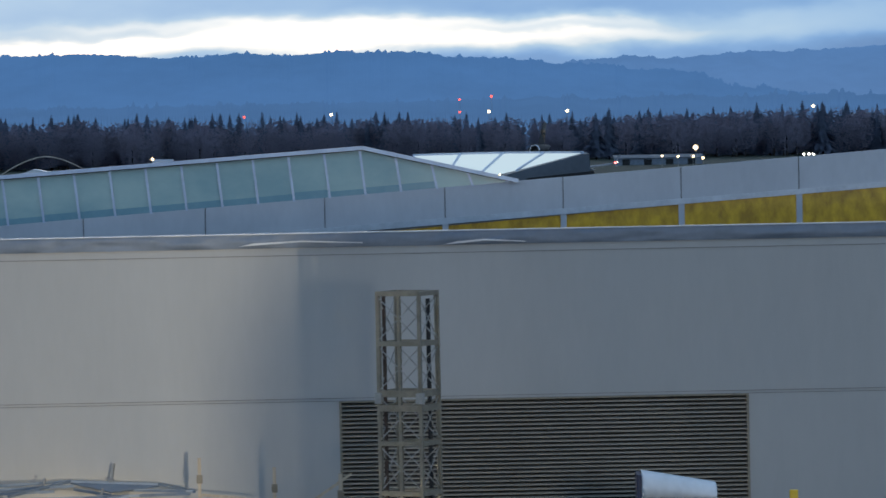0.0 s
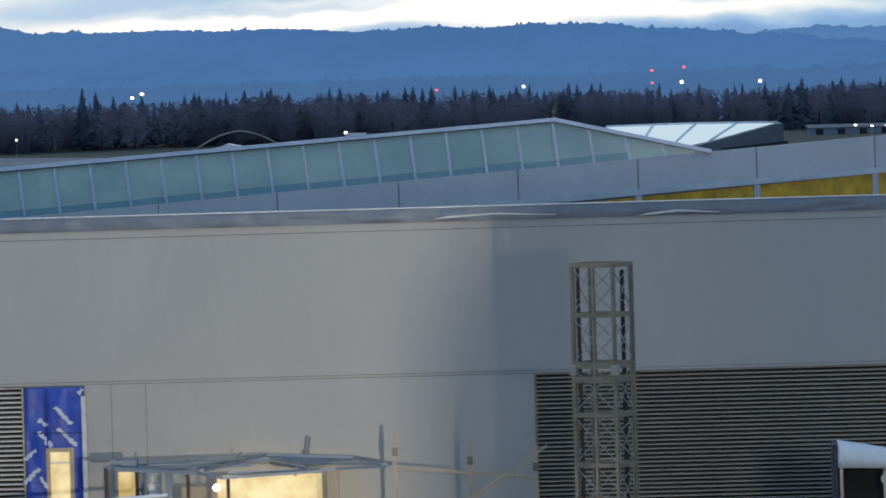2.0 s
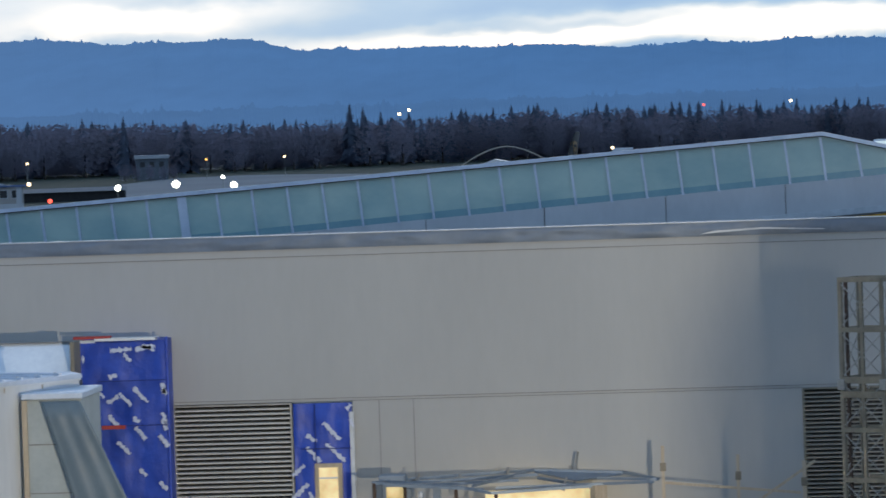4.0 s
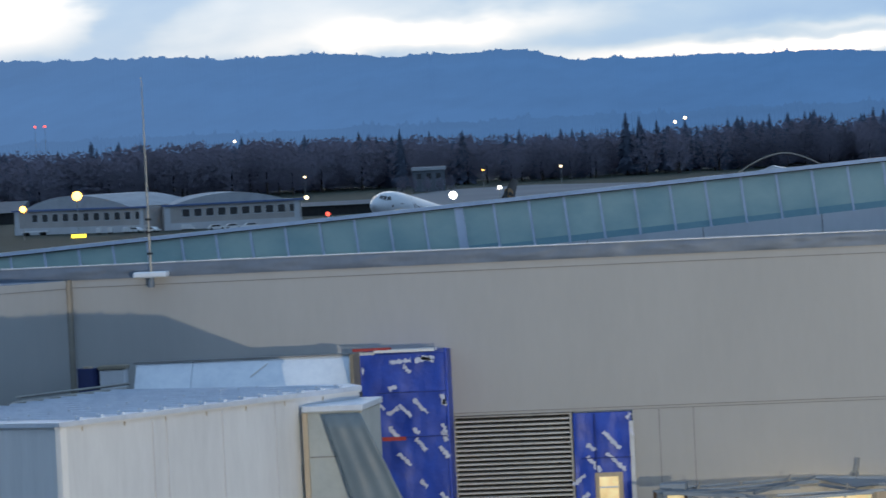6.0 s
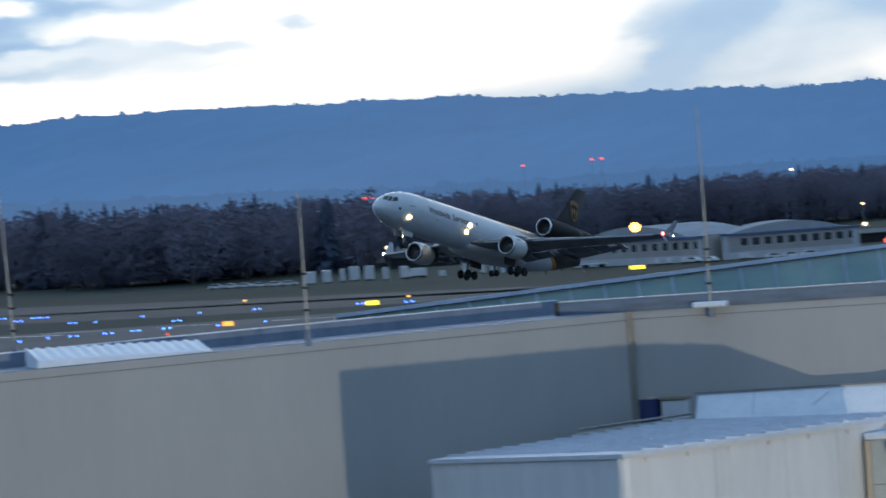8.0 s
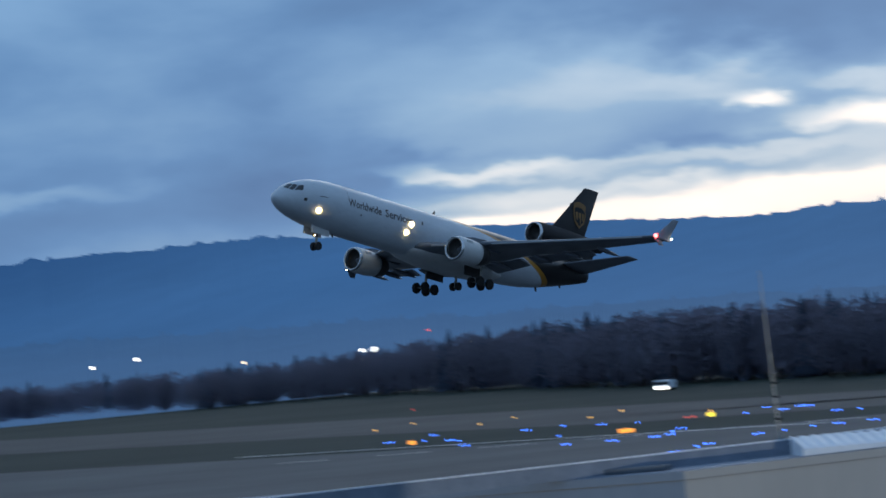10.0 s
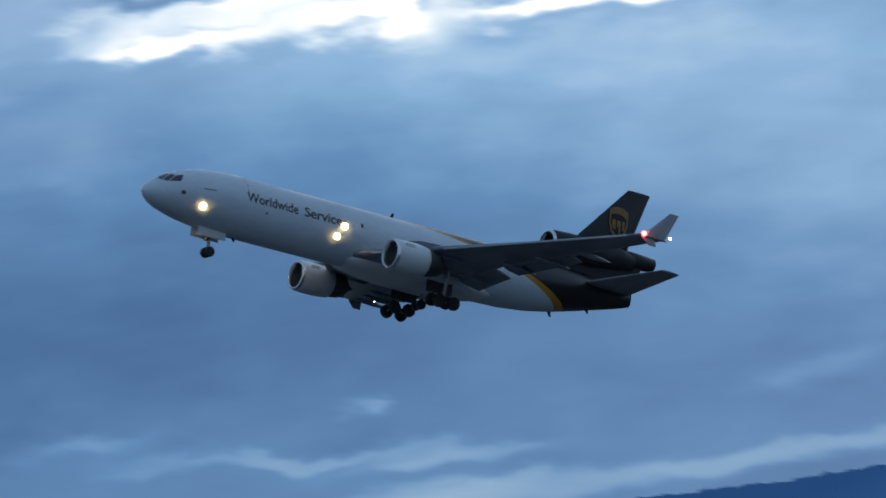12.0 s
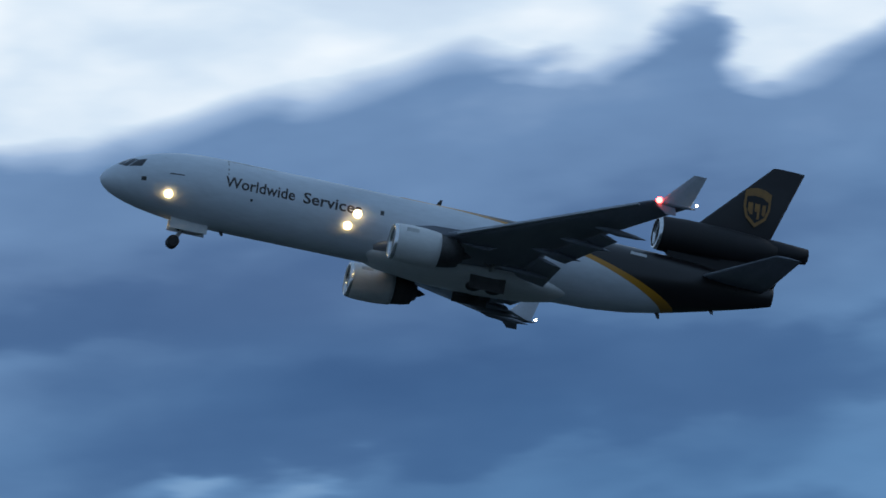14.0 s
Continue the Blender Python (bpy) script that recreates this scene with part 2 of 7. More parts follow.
class Mat:
    """A small builder of node materials."""

    def __init__(self, name, colour=(0.5, 0.5, 0.5), rough=0.6, metal=0.0):
        self.m = bpy.data.materials.new(name)
        self.m.use_nodes = True
        self.t = self.m.node_tree
        self.b = self.t.nodes["Principled BSDF"]
        self.b.inputs["Base Color"].default_value = (*colour, 1)
        self.b.inputs["Roughness"].default_value = rough
        self.b.inputs["Metallic"].default_value = metal
        self.tc = self.t.nodes.new("ShaderNodeTexCoord")

    def noise(self, scale, detail=4.0, rough=0.6, stretch=(1, 1, 1), space="Object"):
        mp = self.t.nodes.new("ShaderNodeMapping")
        mp.inputs["Scale"].default_value = stretch
        self.t.links.new(self.tc.outputs[space], mp.inputs[0])
        n = self.t.nodes.new("ShaderNodeTexNoise")
        n.inputs["Scale"].default_value = scale
        n.inputs["Detail"].default_value = detail
        n.inputs["Roughness"].default_value = rough
        self.t.links.new(mp.outputs[0], n.inputs["Vector"])
        return n.outputs[0]

    def ramp(self, fac, stops):
        r = self.t.nodes.new("ShaderNodeValToRGB")
        self.t.links.new(fac, r.inputs[0])
        while len(r.color_ramp.elements) < len(stops):
            r.color_ramp.elements.new(0.5)
        for e, (p, c) in zip(r.color_ramp.elements, stops):
            e.position, e.color = p, (*c, 1)
        return r.outputs[0]

    def math(self, op, a, b=None, c=None, clamp=False):
        n = self.t.nodes.new("ShaderNodeMath")
        n.operation, n.use_clamp = op, clamp
        for i, v in enumerate((a, b, c)):
            if v is None:
                continue
            if isinstance(v, (int, float)):
                n.inputs[i].default_value = v
            else:
                self.t.links.new(v, n.inputs[i])
        return n.outputs[0]

    def mix(self, fac, a, b, blend="MIX"):
        n = self.t.nodes.new("ShaderNodeMix")
        n.data_type, n.blend_type = "RGBA", blend
        for i, v in ((0, fac), (6, a), (7, b)):
            if isinstance(v, (int, float)):
                n.inputs[i].default_value = v
            elif isinstance(v, tuple):
                n.inputs[i].default_value = (*v, 1)
            else:
                self.t.links.new(v, n.inputs[i])
        return n.outputs[2]

    def colour(self, socket):
        self.t.links.new(socket, self.b.inputs["Base Color"])

    def bump(self, socket, strength=0.2, distance=0.05):
        n = self.t.nodes.new("ShaderNodeBump")
        n.inputs["Strength"].default_value = strength
        n.inputs["Distance"].default_value = distance
        self.t.links.new(socket, n.inputs["Height"])
        self.t.links.new(n.outputs[0], self.b.inputs["Normal"])

    def rough(self, socket, lo, hi):
        n = self.t.nodes.new("ShaderNodeMapRange")
        n.inputs[3].default_value, n.inputs[4].default_value = lo, hi
        self.t.links.new(socket, n.inputs[0])
        self.t.links.new(n.outputs[0], self.b.inputs["Roughness"])

    def glow(self, colour, strength):
        self.b.inputs["Emission Color"].default_value = (*colour, 1)
        self.b.inputs["Emission Strength"].default_value = strength


def worn(name, dark, light, scale=0.6, rough=(0.5, 0.8), metal=0.0, stretch=(1, 1, 1), fine=9.0, bump=0.1):
    """A surface that varies at two scales: broad stains and fine grain."""
    m = Mat(name, light, rough[0], metal)
    broad = m.noise(scale, 5, 0.6, stretch)
    grain = m.noise(scale * fine, 4, 0.6, stretch)
    f = m.math("ADD", m.math("MULTIPLY", broad, 0.7), m.math("MULTIPLY", grain, 0.3))
    m.colour(m.ramp(f, ((0.3, dark), (0.7, light))))
    m.rough(grain, *rough)
    if bump:
        m.bump(grain, bump, 0.02)
    return m.m


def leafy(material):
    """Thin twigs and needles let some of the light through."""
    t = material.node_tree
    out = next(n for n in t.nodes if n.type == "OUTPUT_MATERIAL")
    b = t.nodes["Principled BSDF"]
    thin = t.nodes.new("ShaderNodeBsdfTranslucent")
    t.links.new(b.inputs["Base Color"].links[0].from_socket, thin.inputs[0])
    # one fixed normal evens the shading, to match haze-softened crowns
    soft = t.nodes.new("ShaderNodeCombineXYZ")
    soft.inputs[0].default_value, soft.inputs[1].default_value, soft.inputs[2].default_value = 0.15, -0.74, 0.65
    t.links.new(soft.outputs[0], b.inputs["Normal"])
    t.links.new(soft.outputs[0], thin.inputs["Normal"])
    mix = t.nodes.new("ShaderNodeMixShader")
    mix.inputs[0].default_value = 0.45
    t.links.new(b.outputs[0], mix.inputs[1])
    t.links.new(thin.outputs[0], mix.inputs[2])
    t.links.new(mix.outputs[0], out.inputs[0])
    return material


def plain_glow(name, colour, strength):
    m = Mat(name, (0.02, 0.02, 0.02), 0.5)
    m.glow(colour, strength)
    return m.m


WALL = worn("painted_wall_panel", (0.35, 0.352, 0.345), (0.415, 0.415, 0.405), 0.25, (0.55, 0.8), 0, (1, 1, 0.25), 12, 0.05)
# far wing segments: their shade is put into this darker blue-grey
WALL_FAR = worn("shaded_wing_cladding", (0.20, 0.25, 0.32), (0.26, 0.31, 0.38), 0.25, (0.6, 0.8), 0, (1, 1, 0.3), 10, 0.05)
WALL_B = worn("grey_fascia_panel", (0.44, 0.455, 0.48), (0.55, 0.565, 0.59), 0.4, (0.5, 0.75), 0, (1, 1, 0.4), 9, 0.05)
WHITE_SHED = worn("white_cladding", (0.55, 0.57, 0.59), (0.69, 0.71, 0.73), 0.5, (0.5, 0.8), 0, (1, 1, 0.2), 8, 0.08)
ROOF_METAL = worn("pale_roof_sheet", (0.40, 0.43, 0.46), (0.62, 0.65, 0.68), 0.6, (0.35, 0.6), 0.2, (1, 1, 1), 8, 0.1)
SHED_ROOF = worn("pale_ribbed_roof", (0.42, 0.48, 0.57), (0.60, 0.66, 0.74), 0.6, (0.4, 0.65), 0, (1, 1, 1), 8, 0.1)
PALE_SHEET = worn("pale_blue_sheet", (0.62, 0.68, 0.76), (0.80, 0.85, 0.90), 0.6, (0.35, 0.6), 0, (1, 1, 1), 8, 0.1)
FLASHING = worn("crumpled_flashing", (0.13, 0.165, 0.215), (0.185, 0.225, 0.285), 0.8, (0.45, 0.6), 0.3, (1, 1, 1), 6, 0.15)
ROOF_DECK = worn("dark_roof_membrane", (0.085, 0.10, 0.12), (0.15, 0.17, 0.195), 0.5, (0.6, 0.9))
STEEL = worn("galvanised_steel", (0.22, 0.22, 0.21), (0.42, 0.41, 0.38), 1.5, (0.35, 0.6), 0.5)
FRAME_PALE = worn("pale_blue_mullion", (0.42, 0.50, 0.62), (0.60, 0.68, 0.80), 1.0, (0.3, 0.5), 0.3)
FIELD_ROOF = worn("weathered_roof_sheet", (0.30, 0.315, 0.34), (0.43, 0.445, 0.47), 0.3, (0.85, 0.95))
DARK = worn("near_black_and_shade", (0.012, 0.012, 0.014), (0.03, 0.03, 0.03), 1.0, (0.8, 0.95))
SLAT = worn("louvre_slat", (0.19, 0.175, 0.15), (0.31, 0.285, 0.24), 0.7, (0.4, 0.65), 0.2, (0.3, 1, 1))
SLAT_PALE = worn("pale_louvre_slat", (0.46, 0.45, 0.41), (0.64, 0.62, 0.57), 0.7, (0.4, 0.65), 0, (0.3, 1, 1))
TIMBER = worn("raw_timber", (0.34, 0.27, 0.19), (0.54, 0.46, 0.35), 2.0, (0.6, 0.9), 0, (6, 6, 0.6))
BROWN_STEEL = worn("rusty_tower_steel", (0.15, 0.13, 0.10), (0.30, 0.265, 0.20), 1.6, (0.45, 0.75), 0.25)
DARK_STEEL = worn("dark_rusty_steel", (0.035, 0.022, 0.016), (0.08, 0.05, 0.035), 1.6, (0.5, 0.8), 0.2)
SEAM = worn("grey_seam", (0.16, 0.16, 0.16), (0.26, 0.26, 0.25), 1.0)
WING_ROOF = worn("blue_grey_roofing", (0.15, 0.185, 0.24), (0.25, 0.29, 0.36), 0.9, (0.45, 0.7), 0, (1, 1, 1), 7, 0.25)
PRINT = worn("pale_print", (0.42, 0.47, 0.62), (0.66, 0.69, 0.78), 3.0, (0.5, 0.7))
BLUE_STEEL = worn("blue_grey_steel", (0.13, 0.17, 0.22), (0.26, 0.31, 0.37), 1.2, (0.35, 0.6), 0.3)
BLOCK = worn("grey_green_board", (0.30, 0.34, 0.35), (0.42, 0.46, 0.46), 0.8, (0.5, 0.8))
RED = worn("red_lead_paint", (0.30, 0.03, 0.03), (0.45, 0.06, 0.05), 2.0)
YELLOW = worn("yellow_paint", (0.60, 0.38, 0.02), (0.75, 0.52, 0.05), 2.0)
ASPHALT = worn("asphalt", (0.035, 0.037, 0.04), (0.075, 0.077, 0.08), 0.02, (0.6, 0.9), 0, (1, 1, 1), 30, 0.0)
CONCRETE = worn("apron_concrete", (0.055, 0.06, 0.065), (0.10, 0.105, 0.11), 0.02, (0.6, 0.9), 0, (1, 1, 1), 20, 0.0)
# apron concrete made paler and bluer: floodlight and sky sheen put into its colour
LIT_CONCRETE = worn("floodlit_concrete", (0.13, 0.145, 0.165), (0.20, 0.215, 0.235), 0.02, (0.85, 0.95), 0, (1, 1, 1), 20, 0.0)
GRASS = worn("mown_grass", (0.022, 0.031, 0.024), (0.042, 0.053, 0.042), 0.01, (0.8, 1.0), 0, (1, 1, 1), 25, 0.0)
LINE_PAINT = worn("line_paint", (0.45, 0.45, 0.42), (0.7, 0.7, 0.66), 0.3)
BLUE_TRIM = worn("blue_grey_trim", (0.06, 0.10, 0.22), (0.12, 0.18, 0.34))
# needle and twig colours lifted towards blue: distance haze put into them
CONIFER = leafy(worn("hazed_needles", (0.15, 0.185, 0.27), (0.19, 0.225, 0.315), 0.3, (0.8, 1.0), bump=0))
TWIGS = leafy(worn("hazed_twigs", (0.275, 0.265, 0.35), (0.33, 0.315, 0.405), 0.3, (0.8, 1.0), bump=0))
BARK = worn("bark", (0.04, 0.03, 0.024), (0.08, 0.06, 0.05), 0.8, (0.8, 1.0))
WHITE_PAINT = worn("white_vehicle_paint", (0.6, 0.6, 0.6), (0.8, 0.8, 0.8), 0.4, (0.3, 0.5))
BRICKISH = worn("tan_wall", (0.33, 0.305, 0.29), (0.45, 0.42, 0.40), 0.2, (0.85, 0.95))
WINDOW_DARK = worn("dark_window_glass", (0.02, 0.022, 0.025), (0.05, 0.05, 0.055), 0.3, (0.1, 0.2))
LAMP_WARM = plain_glow("warm_lamp", (1.0, 0.76, 0.45), 4)
LAMP_WHITE = plain_glow("white_lamp", (1.0, 0.95, 0.82), 6)
LAMP_AMBER = plain_glow("amber_lamp", (1.0, 0.50, 0.10), 3.5)
LAMP_SODIUM = plain_glow("sodium_lamp", (1.0, 0.46, 0.07), 9.0)
LAMP_BLUE = plain_glow("blue_taxiway_lamp", (0.06, 0.20, 1.0), 10.0)
LAMP_RED = plain_glow("red_lamp", (1.0, 0.10, 0.06), 2.2)
SIGN_YELLOW = plain_glow("yellow_sign_face", (1.0, 0.75, 0.05), 2.5)
SIGN_ORANGE = plain_glow("orange_sign_face", (1.0, 0.38, 0.05), 2.0)

for flat in (WING_ROOF, ROOF_DECK, CONCRETE, ASPHALT, GRASS, LIT_CONCRETE, FIELD_ROOF):
    flat.node_tree.nodes["Principled BSDF"].inputs["Specular IOR Level"].default_value = 0.15


def blue_wrap():
    m = Mat("blue_building_wrap", (0.015, 0.06, 0.42), 0.45)
    a = m.noise(0.9, 5, 0.6)
    m.colour(m.ramp(a, ((0.3, (0.010, 0.04, 0.30)), (0.7, (0.025, 0.085, 0.52)))))
    m.bump(m.noise(2.0, 5, 0.65), 0.5, 0.06)
    return m.m


def glass_green():
    m = Mat("green_tinted_glass", (0.22, 0.40, 0.38), 0.18)
    a = m.noise(0.35, 4, 0.6, (1, 1, 1.5))
    m.colour(m.ramp(a, ((0.35, (0.30, 0.45, 0.45)), (0.65, (0.42, 0.56, 0.52)))))
    m.b.inputs["Specular IOR Level"].default_value = 0.5
    return m.m


def amber_film():
    """Yellow protective film over glazing, lit from the room behind."""
    m = Mat("yellow_film", (0.45, 0.30, 0.02), 0.35)
    a = m.noise(1.6, 5, 0.62, (1.5, 1, 0.8))
    m.colour(m.ramp(a, ((0.34, (0.24, 0.15, 0.012)), (0.66, (0.42, 0.29, 0.02)))))
    m.t.links.new(m.ramp(a, ((0.34, (0.20, 0.12, 0.006)), (0.66, (0.52, 0.36, 0.02)))), m.b.inputs["Emission Color"])
    m.b.inputs["Emission Strength"].default_value = 0.13
    m.bump(a, 0.5, 0.05)
    return m.m


def lit_room():
    m = Mat("lit_room_wall", (0.6, 0.5, 0.3), 0.8)
    a = m.noise(0.8, 4, 0.6)
    m.colour(m.ramp(a, ((0.3, (0.45, 0.34, 0.18)), (0.7, (0.7, 0.6, 0.4)))))
    m.t.links.new(m.ramp(a, ((0.3, (0.45, 0.30, 0.08)), (0.7, (0.95, 0.78, 0.42)))), m.b.inputs["Emission Color"])
    m.b.inputs["Emission Strength"].default_value = 0.75
    return m.m


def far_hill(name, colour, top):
    """Wooded hills miles off: a glowing backdrop of distance, the blue haze put into its emission colour."""
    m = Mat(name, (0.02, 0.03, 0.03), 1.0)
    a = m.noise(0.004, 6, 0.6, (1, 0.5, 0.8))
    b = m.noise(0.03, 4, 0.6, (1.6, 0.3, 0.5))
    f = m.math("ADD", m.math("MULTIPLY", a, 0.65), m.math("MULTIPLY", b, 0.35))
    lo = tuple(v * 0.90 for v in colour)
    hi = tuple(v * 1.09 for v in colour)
    # darker towards the far left: a fall in exposure put into the colour
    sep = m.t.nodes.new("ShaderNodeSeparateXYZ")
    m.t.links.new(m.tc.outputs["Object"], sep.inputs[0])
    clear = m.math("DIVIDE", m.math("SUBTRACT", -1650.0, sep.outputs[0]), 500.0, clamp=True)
    # paler haze painted on the slopes below the bright gap and along the foot
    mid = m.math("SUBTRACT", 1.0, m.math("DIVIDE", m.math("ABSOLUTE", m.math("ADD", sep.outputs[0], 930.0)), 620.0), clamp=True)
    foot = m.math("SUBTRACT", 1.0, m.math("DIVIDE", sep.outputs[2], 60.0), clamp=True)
    haze_tint = m.math("ADD", m.math("MULTIPLY", mid, 0.75), m.math("MULTIPLY", foot, 0.25), clamp=True)
    lo = m.mix(haze_tint, lo, tuple(v * k for v, k in zip(lo, (1.75, 1.28, 1.10))))
    hi = m.mix(haze_tint, hi, tuple(v * k for v, k in zip(hi, (1.60, 1.22, 1.06))))
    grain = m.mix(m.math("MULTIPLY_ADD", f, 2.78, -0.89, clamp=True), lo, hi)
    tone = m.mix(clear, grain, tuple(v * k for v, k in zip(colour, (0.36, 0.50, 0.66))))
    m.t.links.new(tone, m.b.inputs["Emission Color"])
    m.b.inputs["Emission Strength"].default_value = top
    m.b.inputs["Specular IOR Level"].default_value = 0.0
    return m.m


GLASS_TEAL = worn("teal_reflection_tint", (0.15, 0.31, 0.37), (0.24, 0.40, 0.44), 0.8, (0.15, 0.25), 0, (1, 1, 1), 6, 0)
BLUE_WRAP, GLASS_GREEN, AMBER_FILM, LIT_ROOM = blue_wrap(), glass_green(), amber_film(), lit_room()
HILL_NEAR = far_hill("haze_blue_hill", (0.056, 0.148, 0.345), 0.95)
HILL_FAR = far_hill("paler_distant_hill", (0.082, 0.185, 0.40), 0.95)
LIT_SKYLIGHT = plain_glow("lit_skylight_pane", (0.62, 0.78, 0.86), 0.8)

# ------------------------------------------------------------------ mesh helpers


def mesh_of(bm, name, material):
    me = bpy.data.meshes.new(name)
    bm.to_mesh(me)
    bm.free()
    for m in material if isinstance(material, (list, tuple)) else (material,):
        me.materials.append(m)
    return me


def part(name, bm, material, parent=None, label="", smooth=False):
    me = mesh_of(bm, name, material)
    if smooth:
        for p in me.polygons:
            p.use_smooth = True
    ob = new(name, me)
    if parent is not None:
        ob.parent = parent
    if label:
        ob["label"] = label
    return ob


def thing(name, label, category, group="", kind="", at=(0, 0, 0), turn=0.0):
    ob = new(name)
    ob.empty_display_size = 0.3
    ob.matrix_basis = pose(*at, 0, 0, turn)
    return tagged(ob, label, category, group, kind)


def box(bm, x0, x1, y0, y1, z0, z1, bevel=0.0, mat=0):
    r = bmesh.ops.create_cube(bm, size=1.0)
    vs = r["verts"]
    for v in vs:
        v.co = Vector((x0 + (v.co.x + 0.5) * (x1 - x0), y0 + (v.co.y + 0.5) * (y1 - y0), z0 + (v.co.z + 0.5) * (z1 - z0)))
    fs = {f for v in vs for f in v.link_faces}
    for f in fs:
        f.material_index = mat
    if bevel:
        es = list({e for v in vs for e in v.link_edges})
        bmesh.ops.bevel(bm, geom=es, offset=bevel, segments=1, affect="EDGES")
    return vs


def boxmesh(x0, x1, y0, y1, z0, z1, bevel=0.0):
    bm = bmesh.new()
    box(bm, x0, x1, y0, y1, z0, z1, bevel)
    return bm


def beam(bm, a, b, w, h=None, mat=0):
    """A square bar from a to b."""
    a, b = Vector(a), Vector(b)
    h = h or w
    d = (b - a)
    n = d.normalized()
    side = n.cross(Vector((0, 0, 1)))
    if side.length < 1e-3:
        side = Vector((1, 0, 0))
    side.normalize()
    up = side.cross(n)
    vs = []
    for p in (a, b):
        for s, u in ((-1, -1), (1, -1), (1, 1), (-1, 1)):
            vs.append(bm.verts.new(p + side * (s * w / 2) + up * (u * h / 2)))
    for f in ((0, 1, 2, 3), (7, 6, 5, 4), (0, 4, 5, 1), (1, 5, 6, 2), (2, 6, 7, 3), (3, 7, 4, 0)):
        fc = bm.faces.new([vs[i] for i in f])
        fc.material_index = mat


def tube(bm, a, b, r, n=8, r2=None, mat=0):
    a, b = Vector(a), Vector(b)
    r2 = r if r2 is None else r2
    d = (b - a).normalized()
    s = d.orthogonal().normalized()
    u = d.cross(s)
    rings = []
    for p, q in ((a, r), (b, r2)):
        rings.append([bm.verts.new(p + s * (q * cos(2 * pi * i / n)) + u * (q * sin(2 * pi * i / n))) for i in range(n)])
    for i in range(n):
        j = (i + 1) % n
        f = bm.faces.new((rings[0][i], rings[0][j], rings[1][j], rings[1][i]))
        f.material_index = mat
    for ring in (rings[0][::-1], rings[1]):
        f = bm.faces.new(ring)
        f.material_index = mat


def prism(bm, outline, y0, y1, mat=0):
    """An outline in x, z pushed from y0 to y1."""
    a = [bm.verts.new((x, y0, z)) for x, z in outline]
    b = [bm.verts.new((x, y1, z)) for x, z in outline]
    n = len(outline)
    bm.faces.new(a).material_index = mat
    bm.faces.new(b[::-1]).material_index = mat
    for i in range(n):
        j = (i + 1) % n
        bm.faces.new((a[j], a[i], b[i], b[j])).material_index = mat
    bmesh.ops.recalc_face_normals(bm, faces=bm.faces)


def slab(bm, outline, z0, z1):
    """An outline in x, y pushed from z0 to z1."""
    a = [bm.verts.new((x, y, z0)) for x, y in outline]
    b = [bm.verts.new((x, y, z1)) for x, y in outline]
    n = len(outline)
    bm.faces.new(a)
    bm.faces.new(b)
    for i in range(n):
        j = (i + 1) % n
        bm.faces.new((a[j], a[i], b[i], b[j]))
    bmesh.ops.recalc_face_normals(bm, faces=bm.faces)


def ball(bm, at, r, sub=2):
    bmesh.ops.create_icosphere(bm, subdivisions=sub, radius=r, matrix=Matrix.Translation(at))


def polar(az, dist):
    """A place on the plan by azimuth in degrees and distance."""
    return sin(radians(az)) * dist, cos(radians(az)) * dist

# ------------------------------------------------------------------ ground and distance


def ground_sheets():
    bm = bmesh.new()
    bmesh.ops.create_grid(bm, x_segments=40, y_segments=40, size=4800)
    tagged(part("ground", bm, GRASS), "dark mown airfield grass reaching to the horizon", "ground", kind="structure")
    for name, label, mat, outline in (
        ("taxiway", "wet grey asphalt taxiway across the airfield", ASPHALT,
         [(-900, 1660), (-643, 1435), (-493, 1290), (-365, 1185), (-120, 1010), (-60, 1010), (-322, 1043), (-421, 1098), (-544, 1213), (-800, 1430)]),
        ("apron", "pale grey concrete apron beside the terminal", CONCRETE,
         [(-760, 1240), (-505, 1060), (-411, 1003), (-345, 985), (-250, 1000), (-60, 1005), (60, 900), (60, 260), (-330, 260), (-560, 560), (-760, 800)]),
        ("lit_apron", "concrete apron, floodlight and wet sheen put into its pale colour", LIT_CONCRETE,
         [polar(a, d) for a, d in ((-9.0, 1395), (-8.95, 1500), (-8.8, 1650), (-8.2, 1745), (-7.3, 1760), (-6.0, 1700), (-6.0, 1395))]),
        ("runway", "long dark asphalt runway of the departing jet", ASPHALT,
         [(-227 - 0.302 * s - n * 0.953 * 30, 605 - 0.953 * s + n * 0.302 * 30) for s, n in ((-1500, -1), (700, -1), (700, 1), (-1500, 1))]),
    ):
        bm = bmesh.new()
        bm.faces.new([bm.verts.new((x, y, {"taxiway": 0.05, "apron": 0.08, "runway": 0.12, "lit_apron": 0.05}[name])) for x, y in outline])
        bmesh.ops.recalc_face_normals(bm, faces=bm.faces)
        tagged(part(name, bm, mat), label, name, kind="structure")
    # worn dashes and edge lines on the apron
    bm = bmesh.new()
    for k in range(9):
        x, y = -470 + k * 26, 1000 - k * 4.5
        slab(bm, [(x, y), (x + 14, y - 2.4), (x + 14, y - 1.2), (x, y + 1.2)], 0.08, 0.10)
    slab(bm, [(-520, 1085), (-330, 960), (-329, 961.5), (-519, 1087)], 0.08, 0.10)
    tagged(part("taxi_line", bm, LINE_PAINT), "faded white painted line on the apron", "marking", kind="structure")


ground_sheets()


